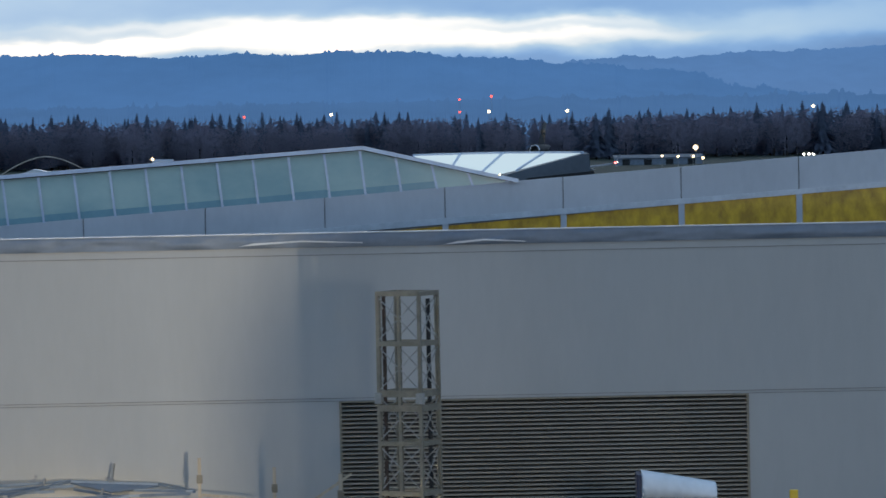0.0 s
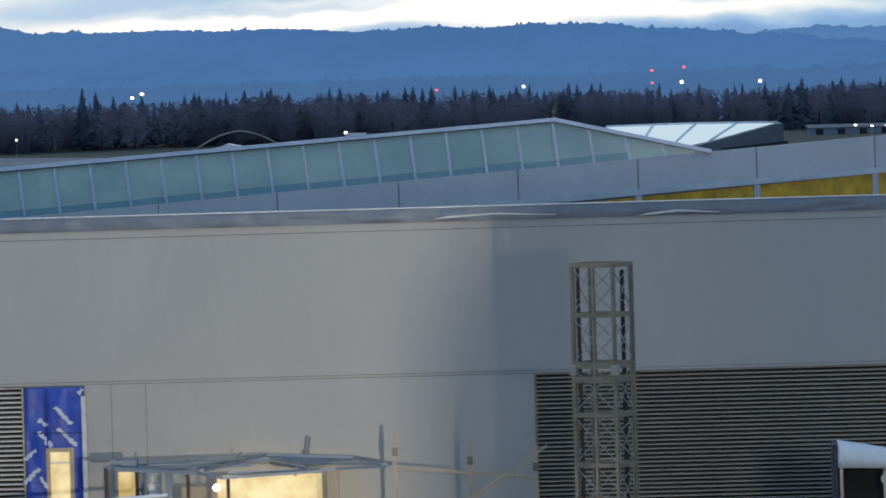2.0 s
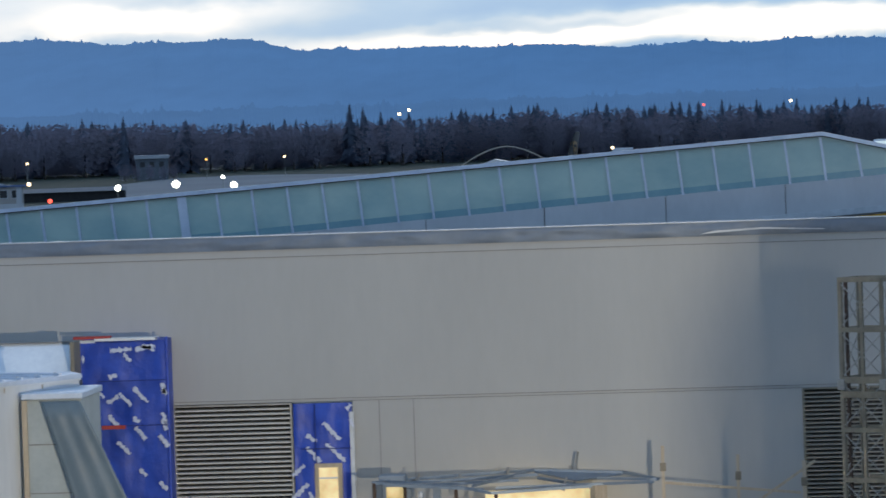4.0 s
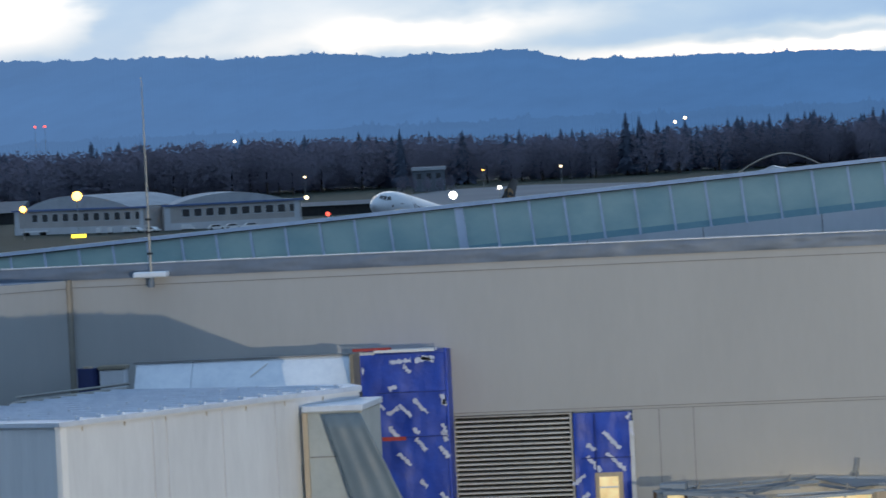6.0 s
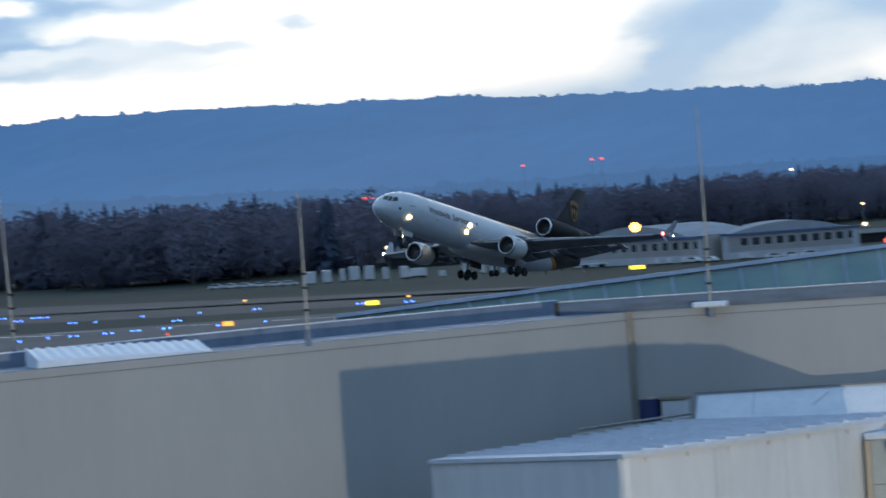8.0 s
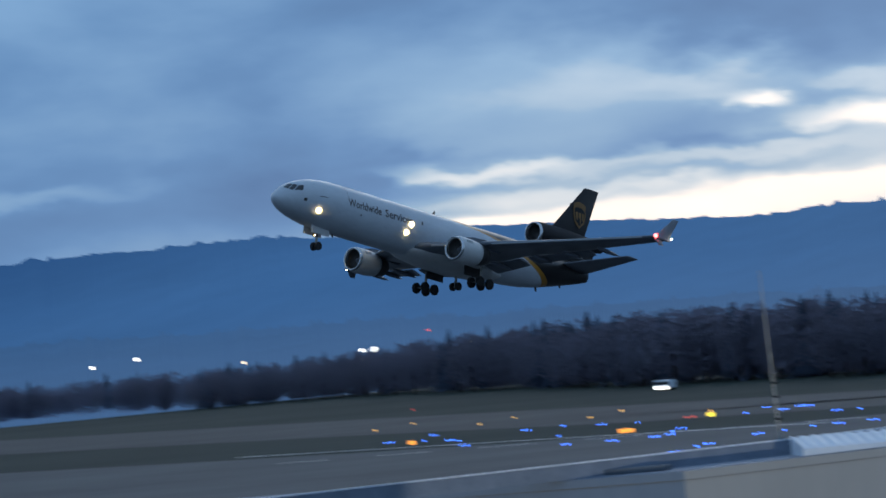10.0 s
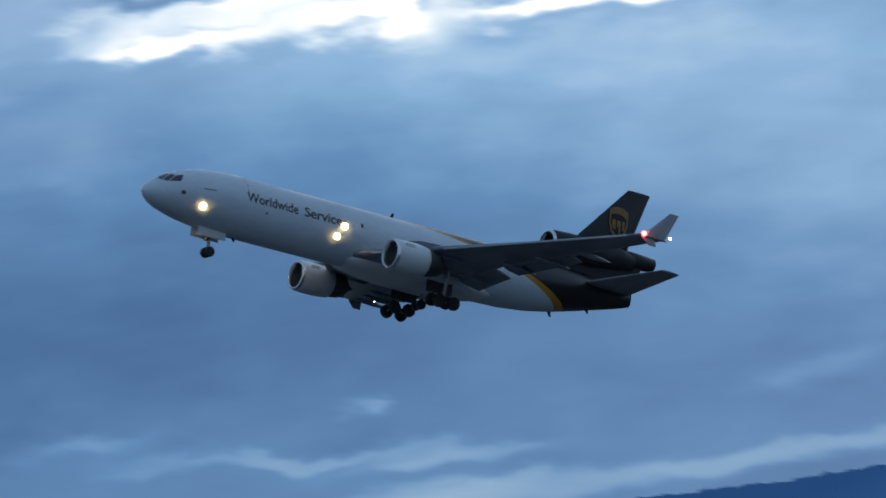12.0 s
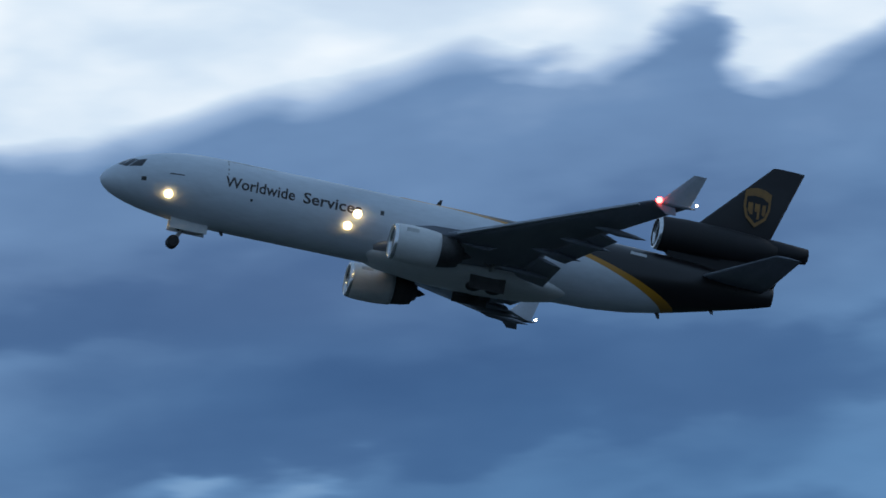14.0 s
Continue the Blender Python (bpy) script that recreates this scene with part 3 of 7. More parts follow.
def hill(name, label, material, dist, profile, seed, depth=260.0, step=0.022, rough=1.0):
    """A wooded ridge: its crest follows the profile (azimuth, elevation in degrees), with a ragged line of treetops."""
    rnd = random.Random(seed)
    bm = bmesh.new()
    az0, az1 = profile[0][0], profile[-1][0]
    n = int(abs(az1 - az0) / step)
    rows = []
    spike = 0.0
    for i in range(n + 1):
        az = az0 + (az1 - az0) * i / n
        for (a, e), (b, g) in zip(profile, profile[1:]):
            if min(a, b) <= az <= max(a, b):
                w = (az - a) / (b - a)
                w = w * w * (3 - 2 * w)
                el = e + (g - e) * w
        wob = noise.noise(Vector((az * 1.3, seed, 0))) * 0.035 + noise.noise(Vector((az * 5.0, seed, 2))) * 0.022
        if rnd.random() < 0.35:
            spike = rnd.random() ** 2 * 0.05 * rough
        tops = noise.noise(Vector((az * 22.0, seed, 5))) * 0.013 * rough + spike * rnd.random()
        el += wob + tops
        ring = []
        for k, (back, f) in enumerate(((-900, 0.0), (-600, 0.33), (-300, 0.667), (0, 1.0), (depth, 0.6))):
            d = dist + back
            x, y = polar(az, d)
            top = 26.5 + tan(radians(el)) * dist
            fold = 1.0 + 0.10 * noise.noise(Vector((az * 0.8, k * 3.1, seed))) * (0 if k in (0, 3) else 1)
            ring.append(bm.verts.new((x, y, top * f * fold - (4 if k == 0 else 0))))
        rows.append(ring)
    for a, b in zip(rows, rows[1:]):
        for k in range(4):
            bm.faces.new((a[k], a[k + 1], b[k + 1], b[k]))
    bmesh.ops.recalc_face_normals(bm, faces=bm.faces)
    return tagged(part(name, bm, material), label, "hill", kind="structure")


RIDGE = [(-62, 1.05), (-50, 1.1), (-42, 1.15), (-36.5, 1.1), (-35.2, 1.18), (-33.3, 1.19), (-31.3, 1.25), (-29.9, 1.23), (-29.2, 1.12),
         (-27.5, 1.16), (-25.5, 1.17), (-23.6, 1.09), (-22.0, 1.06), (-20.7, 0.97), (-19.5, 0.90), (-18.2, 0.95), (-17.0, 0.93), (-15.7, 0.9),
         (-14.6, 0.88), (-13.2, 0.8), (-11.7, 0.77), (-10.4, 0.71), (-9.8, 0.73), (-8.5, 0.66), (-7.5, 0.66), (-6.6, 0.52), (-5.5, 0.52),
         (-4.6, 0.49), (-3.7, 0.49), (-2.8, 0.43), (-2.2, 0.48), (-1.6, 0.45), (-0.8, 0.46), (-0.3, 0.46), (0.2, 0.39), (0.8, 0.36),
         (1.6, 0.29), (2.4, 0.20), (3.6, 0.05), (6.0, -0.1)]
RIDGE_FAR = [(0.2, 0.1), (1.2, 0.28), (1.7, 0.33), (2.4, 0.35), (3.3, 0.36), (4.3, 0.40), (5.2, 0.43), (8, 0.45), (14, 0.4)]
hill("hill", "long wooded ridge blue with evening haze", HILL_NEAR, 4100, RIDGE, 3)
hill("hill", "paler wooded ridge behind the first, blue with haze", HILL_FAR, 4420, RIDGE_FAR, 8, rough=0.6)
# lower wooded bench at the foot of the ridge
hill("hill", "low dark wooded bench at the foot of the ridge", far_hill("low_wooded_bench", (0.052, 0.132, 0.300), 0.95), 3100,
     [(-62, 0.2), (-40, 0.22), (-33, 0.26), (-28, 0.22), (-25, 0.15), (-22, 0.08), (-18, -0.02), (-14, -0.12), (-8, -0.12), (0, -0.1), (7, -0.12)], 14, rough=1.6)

# ------------------------------------------------------------------ terminal wall and roofs

WALL_Y, WALL_TOP, CAP_TOP, SEAM_Z = 190.0, 20.78, 21.3, 15.06
CORNER = (-42.15, 190.0)
WING = [CORNER, (-61.0, 162.4), (-72.0, 163.2), (-118.0, 165.5)]
WING_BACK = [(-45.8, 192.6), (-54.6, 180.0), (-60.1, 170.4), (-64.3, 164.6), (-70.5, 156.6), (-84.0, 139.0)]


def terminal_wall():
    root = thing("wall_terminal", "long pale grey clad terminal wall with a crumpled metal cap", "wall", kind="structure")
    # storeys of cladding: upper band and lower band on either side of the openings
    bm = bmesh.new()
    box(bm, -42.15, 34.0, WALL_Y, WALL_Y + 0.5, SEAM_Z + 0.05, WALL_TOP)
    part("cladding", bm, WALL, root)
    for x0, x1 in ((-20.9, -4.0), (11.34, 34.0), (-42.15, -27.8)):
        part("lower_cladding", boxmesh(x0, x1, WALL_Y, WALL_Y + 0.5, 0.0, SEAM_Z - 0.05), WALL, root)
    bm = bmesh.new()
    box(bm, -42.15, 34.0, WALL_Y + 0.01, WALL_Y + 0.3, SEAM_Z - 0.05, SEAM_Z + 0.05)
    part("seam_strip", bm, WALL, root, "narrow recessed grey seam")
    for z in (SEAM_Z - 0.06, SEAM_Z + 0.045):
        part("seam", boxmesh(-42.15, 34.0, WALL_Y - 0.012, WALL_Y + 0.02, z, z + 0.022), SEAM, root)
    bm = bmesh.new()
    box(bm, -42.15, 34.0, WALL_Y - 0.02, WALL_Y + 0.02, WALL_TOP - 0.30, WALL_TOP - 0.27)
    part("seam", bm, SEAM, root)
    # faint upright joints of the lower panels
    me = mesh_of(boxmesh(-0.015, 0.015, -0.006, 0.0, 9.0, SEAM_Z - 0.06), "panel_joint", SEAM)
    for x in (-19.9, -18.6, 17.1):
        ob = new("panel_joint", me)
        ob.parent = root
        ob.location = (x, WALL_Y, 0)
    # crumpled cap: a strip of thin metal, buckled between its fixings
    bm = bmesh.new()
    n, m = 420, 7
    rows = []
    for i in range(n + 1):
        x = -45.0 + 79.0 * i / n
        row = []
        for k in range(m + 1):
            f = k / m
            w = noise.fractal(Vector((x * 0.8, f * 1.6, 4.0)), 1.0, 2.2, 4)
            y = WALL_Y - 0.06 - 0.06 * w * sin(pi * f) - 0.03 * sin(pi * f)
            row.append(bm.verts.new((x, y, WALL_TOP + (CAP_TOP - WALL_TOP) * f)))
        rows.append(row)
    for a, b in zip(rows, rows[1:]):
        for k in range(m):
            bm.faces.new((a[k], b[k], b[k + 1], a[k + 1]))
    part("metal_cap", bm, FLASHING, root, "crumpled silver flashing along the wall top", smooth=True)
    bm = bmesh.new()
    box(bm, -45.0, 34.0, WALL_Y - 0.10, WALL_Y + 0.35, CAP_TOP, CAP_TOP + 0.035)
    part("cap_edge", bm, ROOF_METAL, root, "thin bright edge")
    bm = bmesh.new()
    slab(bm, [(-42.1, WALL_Y + 0.5), (34, WALL_Y + 0.5), (34, 224.8), (-45.9, 224.8), (-45.9, 195.4)], 15.0, 15.4)
    part("roof_deck", bm, ROOF_DECK, root, "dark flat roof behind the wall")
    part("cap_upstand", boxmesh(-45.0, -42.2, WALL_Y - 0.04, WALL_Y + 0.3, WALL_TOP, CAP_TOP), WING_ROOF, root)
    part("cap_end", boxmesh(-45.15, -45.0, WALL_Y - 0.12, WALL_Y + 0.3, WALL_TOP, CAP_TOP), DARK_STEEL, root, "rusty end plate of the cap")
    # loose lifted strips on the cap
    for x0, x1, z in ((-7.6, -3.0, 21.0), (0.0, 3.1, 20.93)):
        bm = bmesh.new()
        prism(bm, [(x0, z - 0.13), (x0 + 0.5, z - 0.02), ((x0 + x1) / 2, z + 0.06), (x1, z - 0.05), (x1, z - 0.08), ((x0 + x1) / 2, z + 0.0), (x0 + 0.6, z - 0.09)], WALL_Y - 0.19, WALL_Y - 0.16)
        part("loose_strip", bm, ROOF_METAL, root, "lifted end of bright flashing")
    return root


def louvre(x0, x1, z0, z1, label, pitch=0.205, blade=None):
    root = thing("louvre", label, "louvre", "wall louvres", at=(0, WALL_Y, 0))
    # the dark between the blades is put into a near-black backing
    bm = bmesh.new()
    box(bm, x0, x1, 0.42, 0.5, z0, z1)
    part("backing", bm, DARK, root, "near-black backing, the shade behind the blades put into it")
    bm = bmesh.new()
    for a, b, c, d in ((x0, x0 + 0.09, z0, z1), (x1 - 0.09, x1, z0, z1), (x0 + 0.09, x1 - 0.09, z1 - 0.06, z1)):
        box(bm, a, b, -0.05, 0.3, c, d)
    part("frame", bm, BROWN_STEEL if x1 > 0 else STEEL, root)
    sl = bmesh.new()
    vs = [sl.verts.new(v) for v in ((x0 + 0.09, 0.0, 0.0), (x1 - 0.09, 0.0, 0.0), (x1 - 0.09, 0.16, 0.03), (x0 + 0.09, 0.16, 0.03),
                                    (x0 + 0.09, 0.0, 0.06), (x1 - 0.09, 0.0, 0.06), (x1 - 0.09, 0.16, 0.09), (x0 + 0.09, 0.16, 0.09))]
    for f in ((0, 1, 2, 3), (7, 6, 5, 4), (0, 4, 5, 1), (2, 6, 7, 3), (1, 5, 6, 2), (0, 3, 7, 4)):
        sl.faces.new([vs[i] for i in f])
    bmesh.ops.recalc_face_normals(sl, faces=sl.faces)
    me = mesh_of(sl, "slat", blade or SLAT)
    z = z1 - 0.06 - pitch
    while z > z0:
        ob = new("slat", me)
        ob.parent = root
        ob.location = (0, 0.0, z)
        z -= pitch
    return root


def wing_wall():
    root = thing("wall_wing", "pale grey wing wall running out from the inner corner", "wall", kind="structure")
    for (ax, ay), (bx, by) in zip(WING, WING[1:]):
        bm = bmesh.new()
        d = Vector((bx - ax, by - ay, 0)).normalized()
        nrm = Vector((-d.y, d.x, 0)) * -0.5
        slab(bm, [(ax, ay), (bx, by), (bx + nrm.x, by + nrm.y), (ax + nrm.x, ay + nrm.y)], 0.0, WALL_TOP)
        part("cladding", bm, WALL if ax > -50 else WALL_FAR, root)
    bm = bmesh.new()
    tube(bm, (-42.3, 189.85, 9), (-42.3, 189.85, 20.8), 0.16, 8)
    part("corner_trim", bm, SLAT, root, "stained tan trim in the inner corner")
    bm = bmesh.new()
    slab(bm, [(-42.2, 190.1), (-61.1, 162.6), (-72.0, 163.4), (-118.0, 165.7), (-118.0, 172.0), (-70.0, 172.0), (-46.2, 196.0)], WALL_TOP - 0.3, WALL_TOP + 0.02)
    part("roof_deck", bm, WING_ROOF, root, "blue-grey flat roof behind the wing wall")
    # stained strip under the roof edge, and a darker dented kerb along the back of the roof
    for (ax, ay), (bx, by) in zip(WING, WING[1:]):
        bm = bmesh.new()
        beam(bm, (ax, ay - 0.01, WALL_TOP - 0.30), (bx, by - 0.01, WALL_TOP - 0.30), 0.03, 0.03)
        part("seam", bm, SEAM, root)
    for (ax, ay), (bx, by) in zip(WING_BACK, WING_BACK[1:]):
        bm = bmesh.new()
        beam(bm, (ax, ay, 21.05), (bx, by, 21.05), 0.3, 0.52)
        part("back_kerb", bm, WING_ROOF, root, "dark kerb at the back of the roof")
        bm = bmesh.new()
        beam(bm, (ax, ay, 21.33), (bx, by, 21.33), 0.34, 0.035)
        part("kerb_edge", bm, PALE_SHEET, root, "thin bright edge")
    for x, y, w, d, h in ((-63.4, 164.4, 2.2, 0.8, 0.22),):
        part("roof_pad", boxmesh(x - w / 2, x + w / 2, y - d / 2, y + d / 2, WALL_TOP + 0.02, WALL_TOP + h, 0.03), ROOF_DECK, root)
    return root


def corrugated_roof():
    """Ribbed sheet leaning up from the roof edge, its ribs raked along the wing, thinning to a point at its far end."""
    root = thing("roof_sheet", "white corrugated sheet propped along the wing roof", "roof sheet", at=(-58.25, 166.95, WALL_TOP + 0.03))
    u = Vector((0.564, 0.826, 0)).normalized()     # along the roof
    back = Vector((-0.826, 0.564, 0))
    n, ribs = 192, 15
    rows = []
    bm = bmesh.new()
    for i in range(n + 1):
        f = i / n
        wave = 0.5 + 0.5 * cos(f * 2 * pi * ribs)
        foot = u * (7.7 * f)
        lip = 0.25 * (1 - f) ** 0.8 + 0.04
        tilt = u * 1.15 + back * 2.2
        ridge = 0.075 * wave ** 0.7
        rows.append([bm.verts.new(foot), bm.verts.new(foot + u * 0.05 + Vector((0, 0, lip * 0.8 + ridge * 0.3))),
                     bm.verts.new(foot + tilt * 0.12 + Vector((0, 0, lip + ridge))), bm.verts.new(foot + tilt + Vector((0, 0, lip + 0.30 + ridge))),
                     bm.verts.new(foot + tilt + Vector((0, 0, 0)))])
    for a, b in zip(rows, rows[1:]):
        for k in range(4):
            bm.faces.new((a[k], b[k], b[k + 1], a[k + 1]))
        bm.faces.new((a[4], b[4], b[0], a[0]))
    bm.faces.new(rows[0])
    bm.faces.new(rows[-1][::-1])
    bmesh.ops.recalc_face_normals(bm, faces=bm.faces)
    part("sheet", bm, PALE_SHEET, root, smooth=False)


def glass_concourse():
    """The tilted concourse behind: a rising run of green glazing on a grey fascia, with a hipped end."""
    root = thing("glass_concourse", "rising green-glazed concourse roof with pale blue mullions", "concourse", kind="structure")
    y = 225.0

    def top(x):
        return 24.1 + (x + 3.49) * 0.0617 if x < -3.49 else 24.1 - (x + 3.49) * 0.2299

    def foot(x):
        return 20.97 + (x + 19.6) * 0.0664

    xs = [-3.49 - 1.585 * k for k in range(1, 39)][::-1] + [-3.49 + 1.585 * k for k in range(0, 5)] + [3.21]
    lean = 0.115
    for a, b in zip(xs, xs[1:]):
        bm = bmesh.new()
        prism(bm, [(a + 0.03 + lean, foot(a)), (b - 0.03 + lean, foot(b)), (b - 0.03 - lean, max(top(b) - 0.06, foot(b) + 0.02)), (a + 0.03 - lean, top(a) - 0.06)], y, y + 0.05)
        part("pane", bm, GLASS_GREEN, root)
        if top(b) - foot(b) > 0.9:
            # deeper teal along the foot of each pane: a reflection painted as a strip
            bm = bmesh.new()
            lift = 0.30 + 0.12 * noise.noise(Vector((a * 0.7, 0, 2)))
            prism(bm, [(a + 0.03 + lean, foot(a) - 0.01), (b - 0.03 + lean, foot(b) - 0.01), (b - 0.03 + lean * 0.75, foot(b) + lift), (a + 0.03 + lean * 0.75, foot(a) + lift)], y - 0.012, y - 0.004)
            part("reflection_band", bm, GLASS_TEAL, root)
    for x in xs[:-1]:
        w = 0.20 if abs(x + 32.0) < 0.5 else 0.05
        bm = bmesh.new()
        prism(bm, [(x - w - lean, top(x) - 0.05), (x + w - lean, top(x) - 0.05), (x + w + lean, foot(x) - 0.03), (x - w + lean, foot(x) - 0.03)], y - 0.10, y + 0.02)
        part("mullion", bm, FRAME_PALE, root)
    bm = bmesh.new()
    beam(bm, (xs[0], y - 0.05, top(xs[0])), (-3.49, y - 0.05, 24.1), 0.3, 0.17)
    beam(bm, (-3.49, y - 0.05, 24.1), (3.4, y - 0.05, 22.5), 0.3, 0.17)
    part("top_rail", bm, FRAME_PALE, root, "pale metal rail along the top of the glass")
    # shade under the top rail, added as a dark bar
    bm = bmesh.new()
    beam(bm, (xs[0], y - 0.06, top(xs[0]) - 0.10), (-3.49, y - 0.06, 24.0), 0.2, 0.05)
    beam(bm, (-3.49, y - 0.06, 24.0), (3.2, y - 0.06, 22.46), 0.2, 0.05)
    part("rail_shadow_gap", bm, DARK, root)
    # grey fascia panels
    joints = [-66, -58.2, -53, -47.7, -42.4, -37.0, -31.7, -26.4, -21.2, -15.9, -10.5, -5.2, 0.13, 5.37, 10.6, 15.82, 21.0, 26.2]

    def ftop(x):
        return 20.97 + (x + 19.6) * 0.0664

    def fbot(x):
        return 20.92 + (x - 0.1) * 0.0618
    for a, b in zip(joints, joints[1:]):
        bm = bmesh.new()
        prism(bm, [(a + 0.025, fbot(a) - (0 if a > -12 else 0.6)), (b - 0.025, fbot(b) - (0 if a > -12 else 0.6)), (b - 0.025, ftop(b)), (a + 0.025, ftop(a))], y - 0.02, y + 0.3)
        part("fascia_panel", bm, WALL_B, root)
    bm = bmesh.new()
    prism(bm, [(-66, fbot(-66) - 1), (26, fbot(26) - 0.1), (26, ftop(26) - 0.05), (-66, ftop(-66) - 0.05)], y + 0.06, y + 0.28)
    part("fascia_backing", bm, SEAM, root)
    bm = bmesh.new()
    prism(bm, [(-10, fbot(-10) - 0.30), (26.2, fbot(26.2) - 0.20), (26.2, fbot(26.2) + 0.0), (-10, fbot(-10))], y - 0.08, y + 0.5)
    part("soffit_trim", bm, ROOF_METAL, root, "pale sloping trim under the fascia")
    for a, b in zip(joints[10:], joints[11:]):
        bm = bmesh.new()
        prism(bm, [(a, 18.6), (b, 18.6), (b, fbot(b) - 0.2), (a, fbot(a) - 0.2)], y + 0.12, y + 0.16)
        part("film_window", bm, AMBER_FILM, root, "glazing behind yellow protective film")
    for x in joints[11:]:
        bm = bmesh.new()
        box(bm, x - 0.13, x + 0.13, y - 0.06, y + 0.2, 18.6, fbot(x) - 0.18)
        part("window_post", bm, WALL_B, root)
    bm = bmesh.new()
    prism(bm, [(-66, 14), (28, 14), (28, 18.6), (-66, 16)], y + 0.2, y + 14)
    part("lower_storey", bm, WALL_B, root)
    bm = bmesh.new()
    slab(bm, [(-66, y + 0.35), (4, y + 0.35), (4, y + 14), (-66, y + 14)], 15.5, 15.6)
    part("roof_deck", bm, ROOF_DECK, root)


def lit_skylight():
    root = thing("skylight", "bright white lit skylight of large tilted panes", "skylight", kind="structure")
    y = 258.0
    top = [(-1.4, 23.3), (1.0, 23.32), (3.2, 23.33), (5.3, 23.3), (7.3, 23.27)]
    low = [(-1.4, 21.4), (-0.2, 21.6), (1.6, 22.0), (3.8, 22.42), (7.2, 23.22)]
    for i in range(4):
        bm = bmesh.new()
        q = [low[i], low[i + 1], top[i + 1], top[i]]
        vs = [bm.verts.new((x, y + (z - 22) * 2.0, z)) for x, z in q]
        ws = [bm.verts.new((x, y + (z - 22) * 2.0 + 0.15, z)) for x, z in q]
        bm.faces.new(vs)
        bm.faces.new(ws[::-1])
        for k in range(4):
            bm.faces.new((vs[k], ws[k], ws[(k + 1) % 4], vs[(k + 1) % 4]))
        bmesh.ops.recalc_face_normals(bm, faces=bm.faces)
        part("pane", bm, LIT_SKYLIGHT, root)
    bm = bmesh.new()
    for i in range(5):
        (ax, az_), (bx, bz) = low[i], top[i]
        beam(bm, (ax, y + (az_ - 22) * 2 - 0.1, az_), (bx, y + (bz - 22) * 2 - 0.1, bz), 0.09)
    for a, b in zip(top, top[1:]):
        beam(bm, (a[0], y + (a[1] - 22) * 2 - 0.1, a[1]), (b[0], y + (b[1] - 22) * 2 - 0.1, b[1]), 0.10)
    part("glazing_bar", bm, FRAME_PALE, root)
    bm = bmesh.new()
    prism(bm, [(2.6, 21.6), (7.6, 21.9), (7.55, 23.2), (7.2, 23.2), (3.2, 22.2)], y + 0.5, y + 9)
    part("dark_roof", bm, ROOF_DECK, root, "dark pitched roof beside the skylight")
    bm = bmesh.new()
    beam(bm, (4.3, y - 2, 22.0), (7.7, y - 2, 22.3), 0.15, 0.16)
    part("gutter", bm, DARK, root)


terminal_wall()
louvre(-4.0, 11.34, 8.0, 15.0, "wide dark wall louvre with many thin horizontal blades", 0.162)
louvre(-27.75, -23.2, 8.0, 14.98, "small wall louvre with pale horizontal blades between blue wraps", 0.181, SLAT_PALE)
wing_wall()
corrugated_roof()
glass_concourse()
lit_skylight()

# ------------------------------------------------------------------ yard things before the wall


def wrap_panel(root, x0, x1, z0, z1, y, seed, marks, depth=0.14):
    """Sheeting drawn over studs: it sags and puckers between its fixings."""
    bm = bmesh.new()
    n, m = 26, 44
    grid = []
    for i in range(n + 1):
        col = []
        for k in range(m + 1):
            x, z = x0 + (x1 - x0) * i / n, z0 + (z1 - z0) * k / m
            w = noise.fractal(Vector((x * 1.1, z * 0.8, seed)), 1.0, 2.0, 4) + 0.6 * noise.noise(Vector((x * 3.0, z * 0.5, seed + 4)))
            col.append(bm.verts.new((x, y + 0.05 * w * (0.25 if i in (0, n) else 1), z)))
        grid.append(col)
    for a, b in zip(grid, grid[1:]):
        for k in range(m):
            bm.faces.new((a[k], b[k], b[k + 1], a[k + 1]))
    part("wrap", bm, BLUE_WRAP, root, smooth=True)
    bm = bmesh.new()
    box(bm, x0, x1, y + 0.12, y + 0.12 + depth, z0, z1)
    part("stud_wall", bm, BLUE_WRAP, root)
    rnd = random.Random(seed)
    for xa, za, xb, zb in marks:
        # a slanting pale print, too small to read: a ragged broken band
        a, b = Vector((xa, y - 0.115, za)), Vector((xb, y - 0.115, zb))
        d = (b - a).normalized()
        side = d.cross(Vector((0, 1, 0)))
        ln = (b - a).length
        bm = bmesh.new()
        n = max(4, int(ln / 0.05))
        rows = []
        for i in range(n + 1):
            p = a + d * (ln * i / n)
            lo, hi = rnd.uniform(0.02, 0.12), rnd.uniform(0.02, 0.12)
            rows.append([bm.verts.new(p + side * hi), bm.verts.new(p - side * lo)])
        for q, r in zip(rows, rows[1:]):
            bm.faces.new((q[0], r[0], r[1], q[1]))
        bm.normal_update()
        bmesh.ops.solidify(bm, geom=bm.faces[:], thickness=0.012)
        part("printed_mark", bm, PRINT, root)


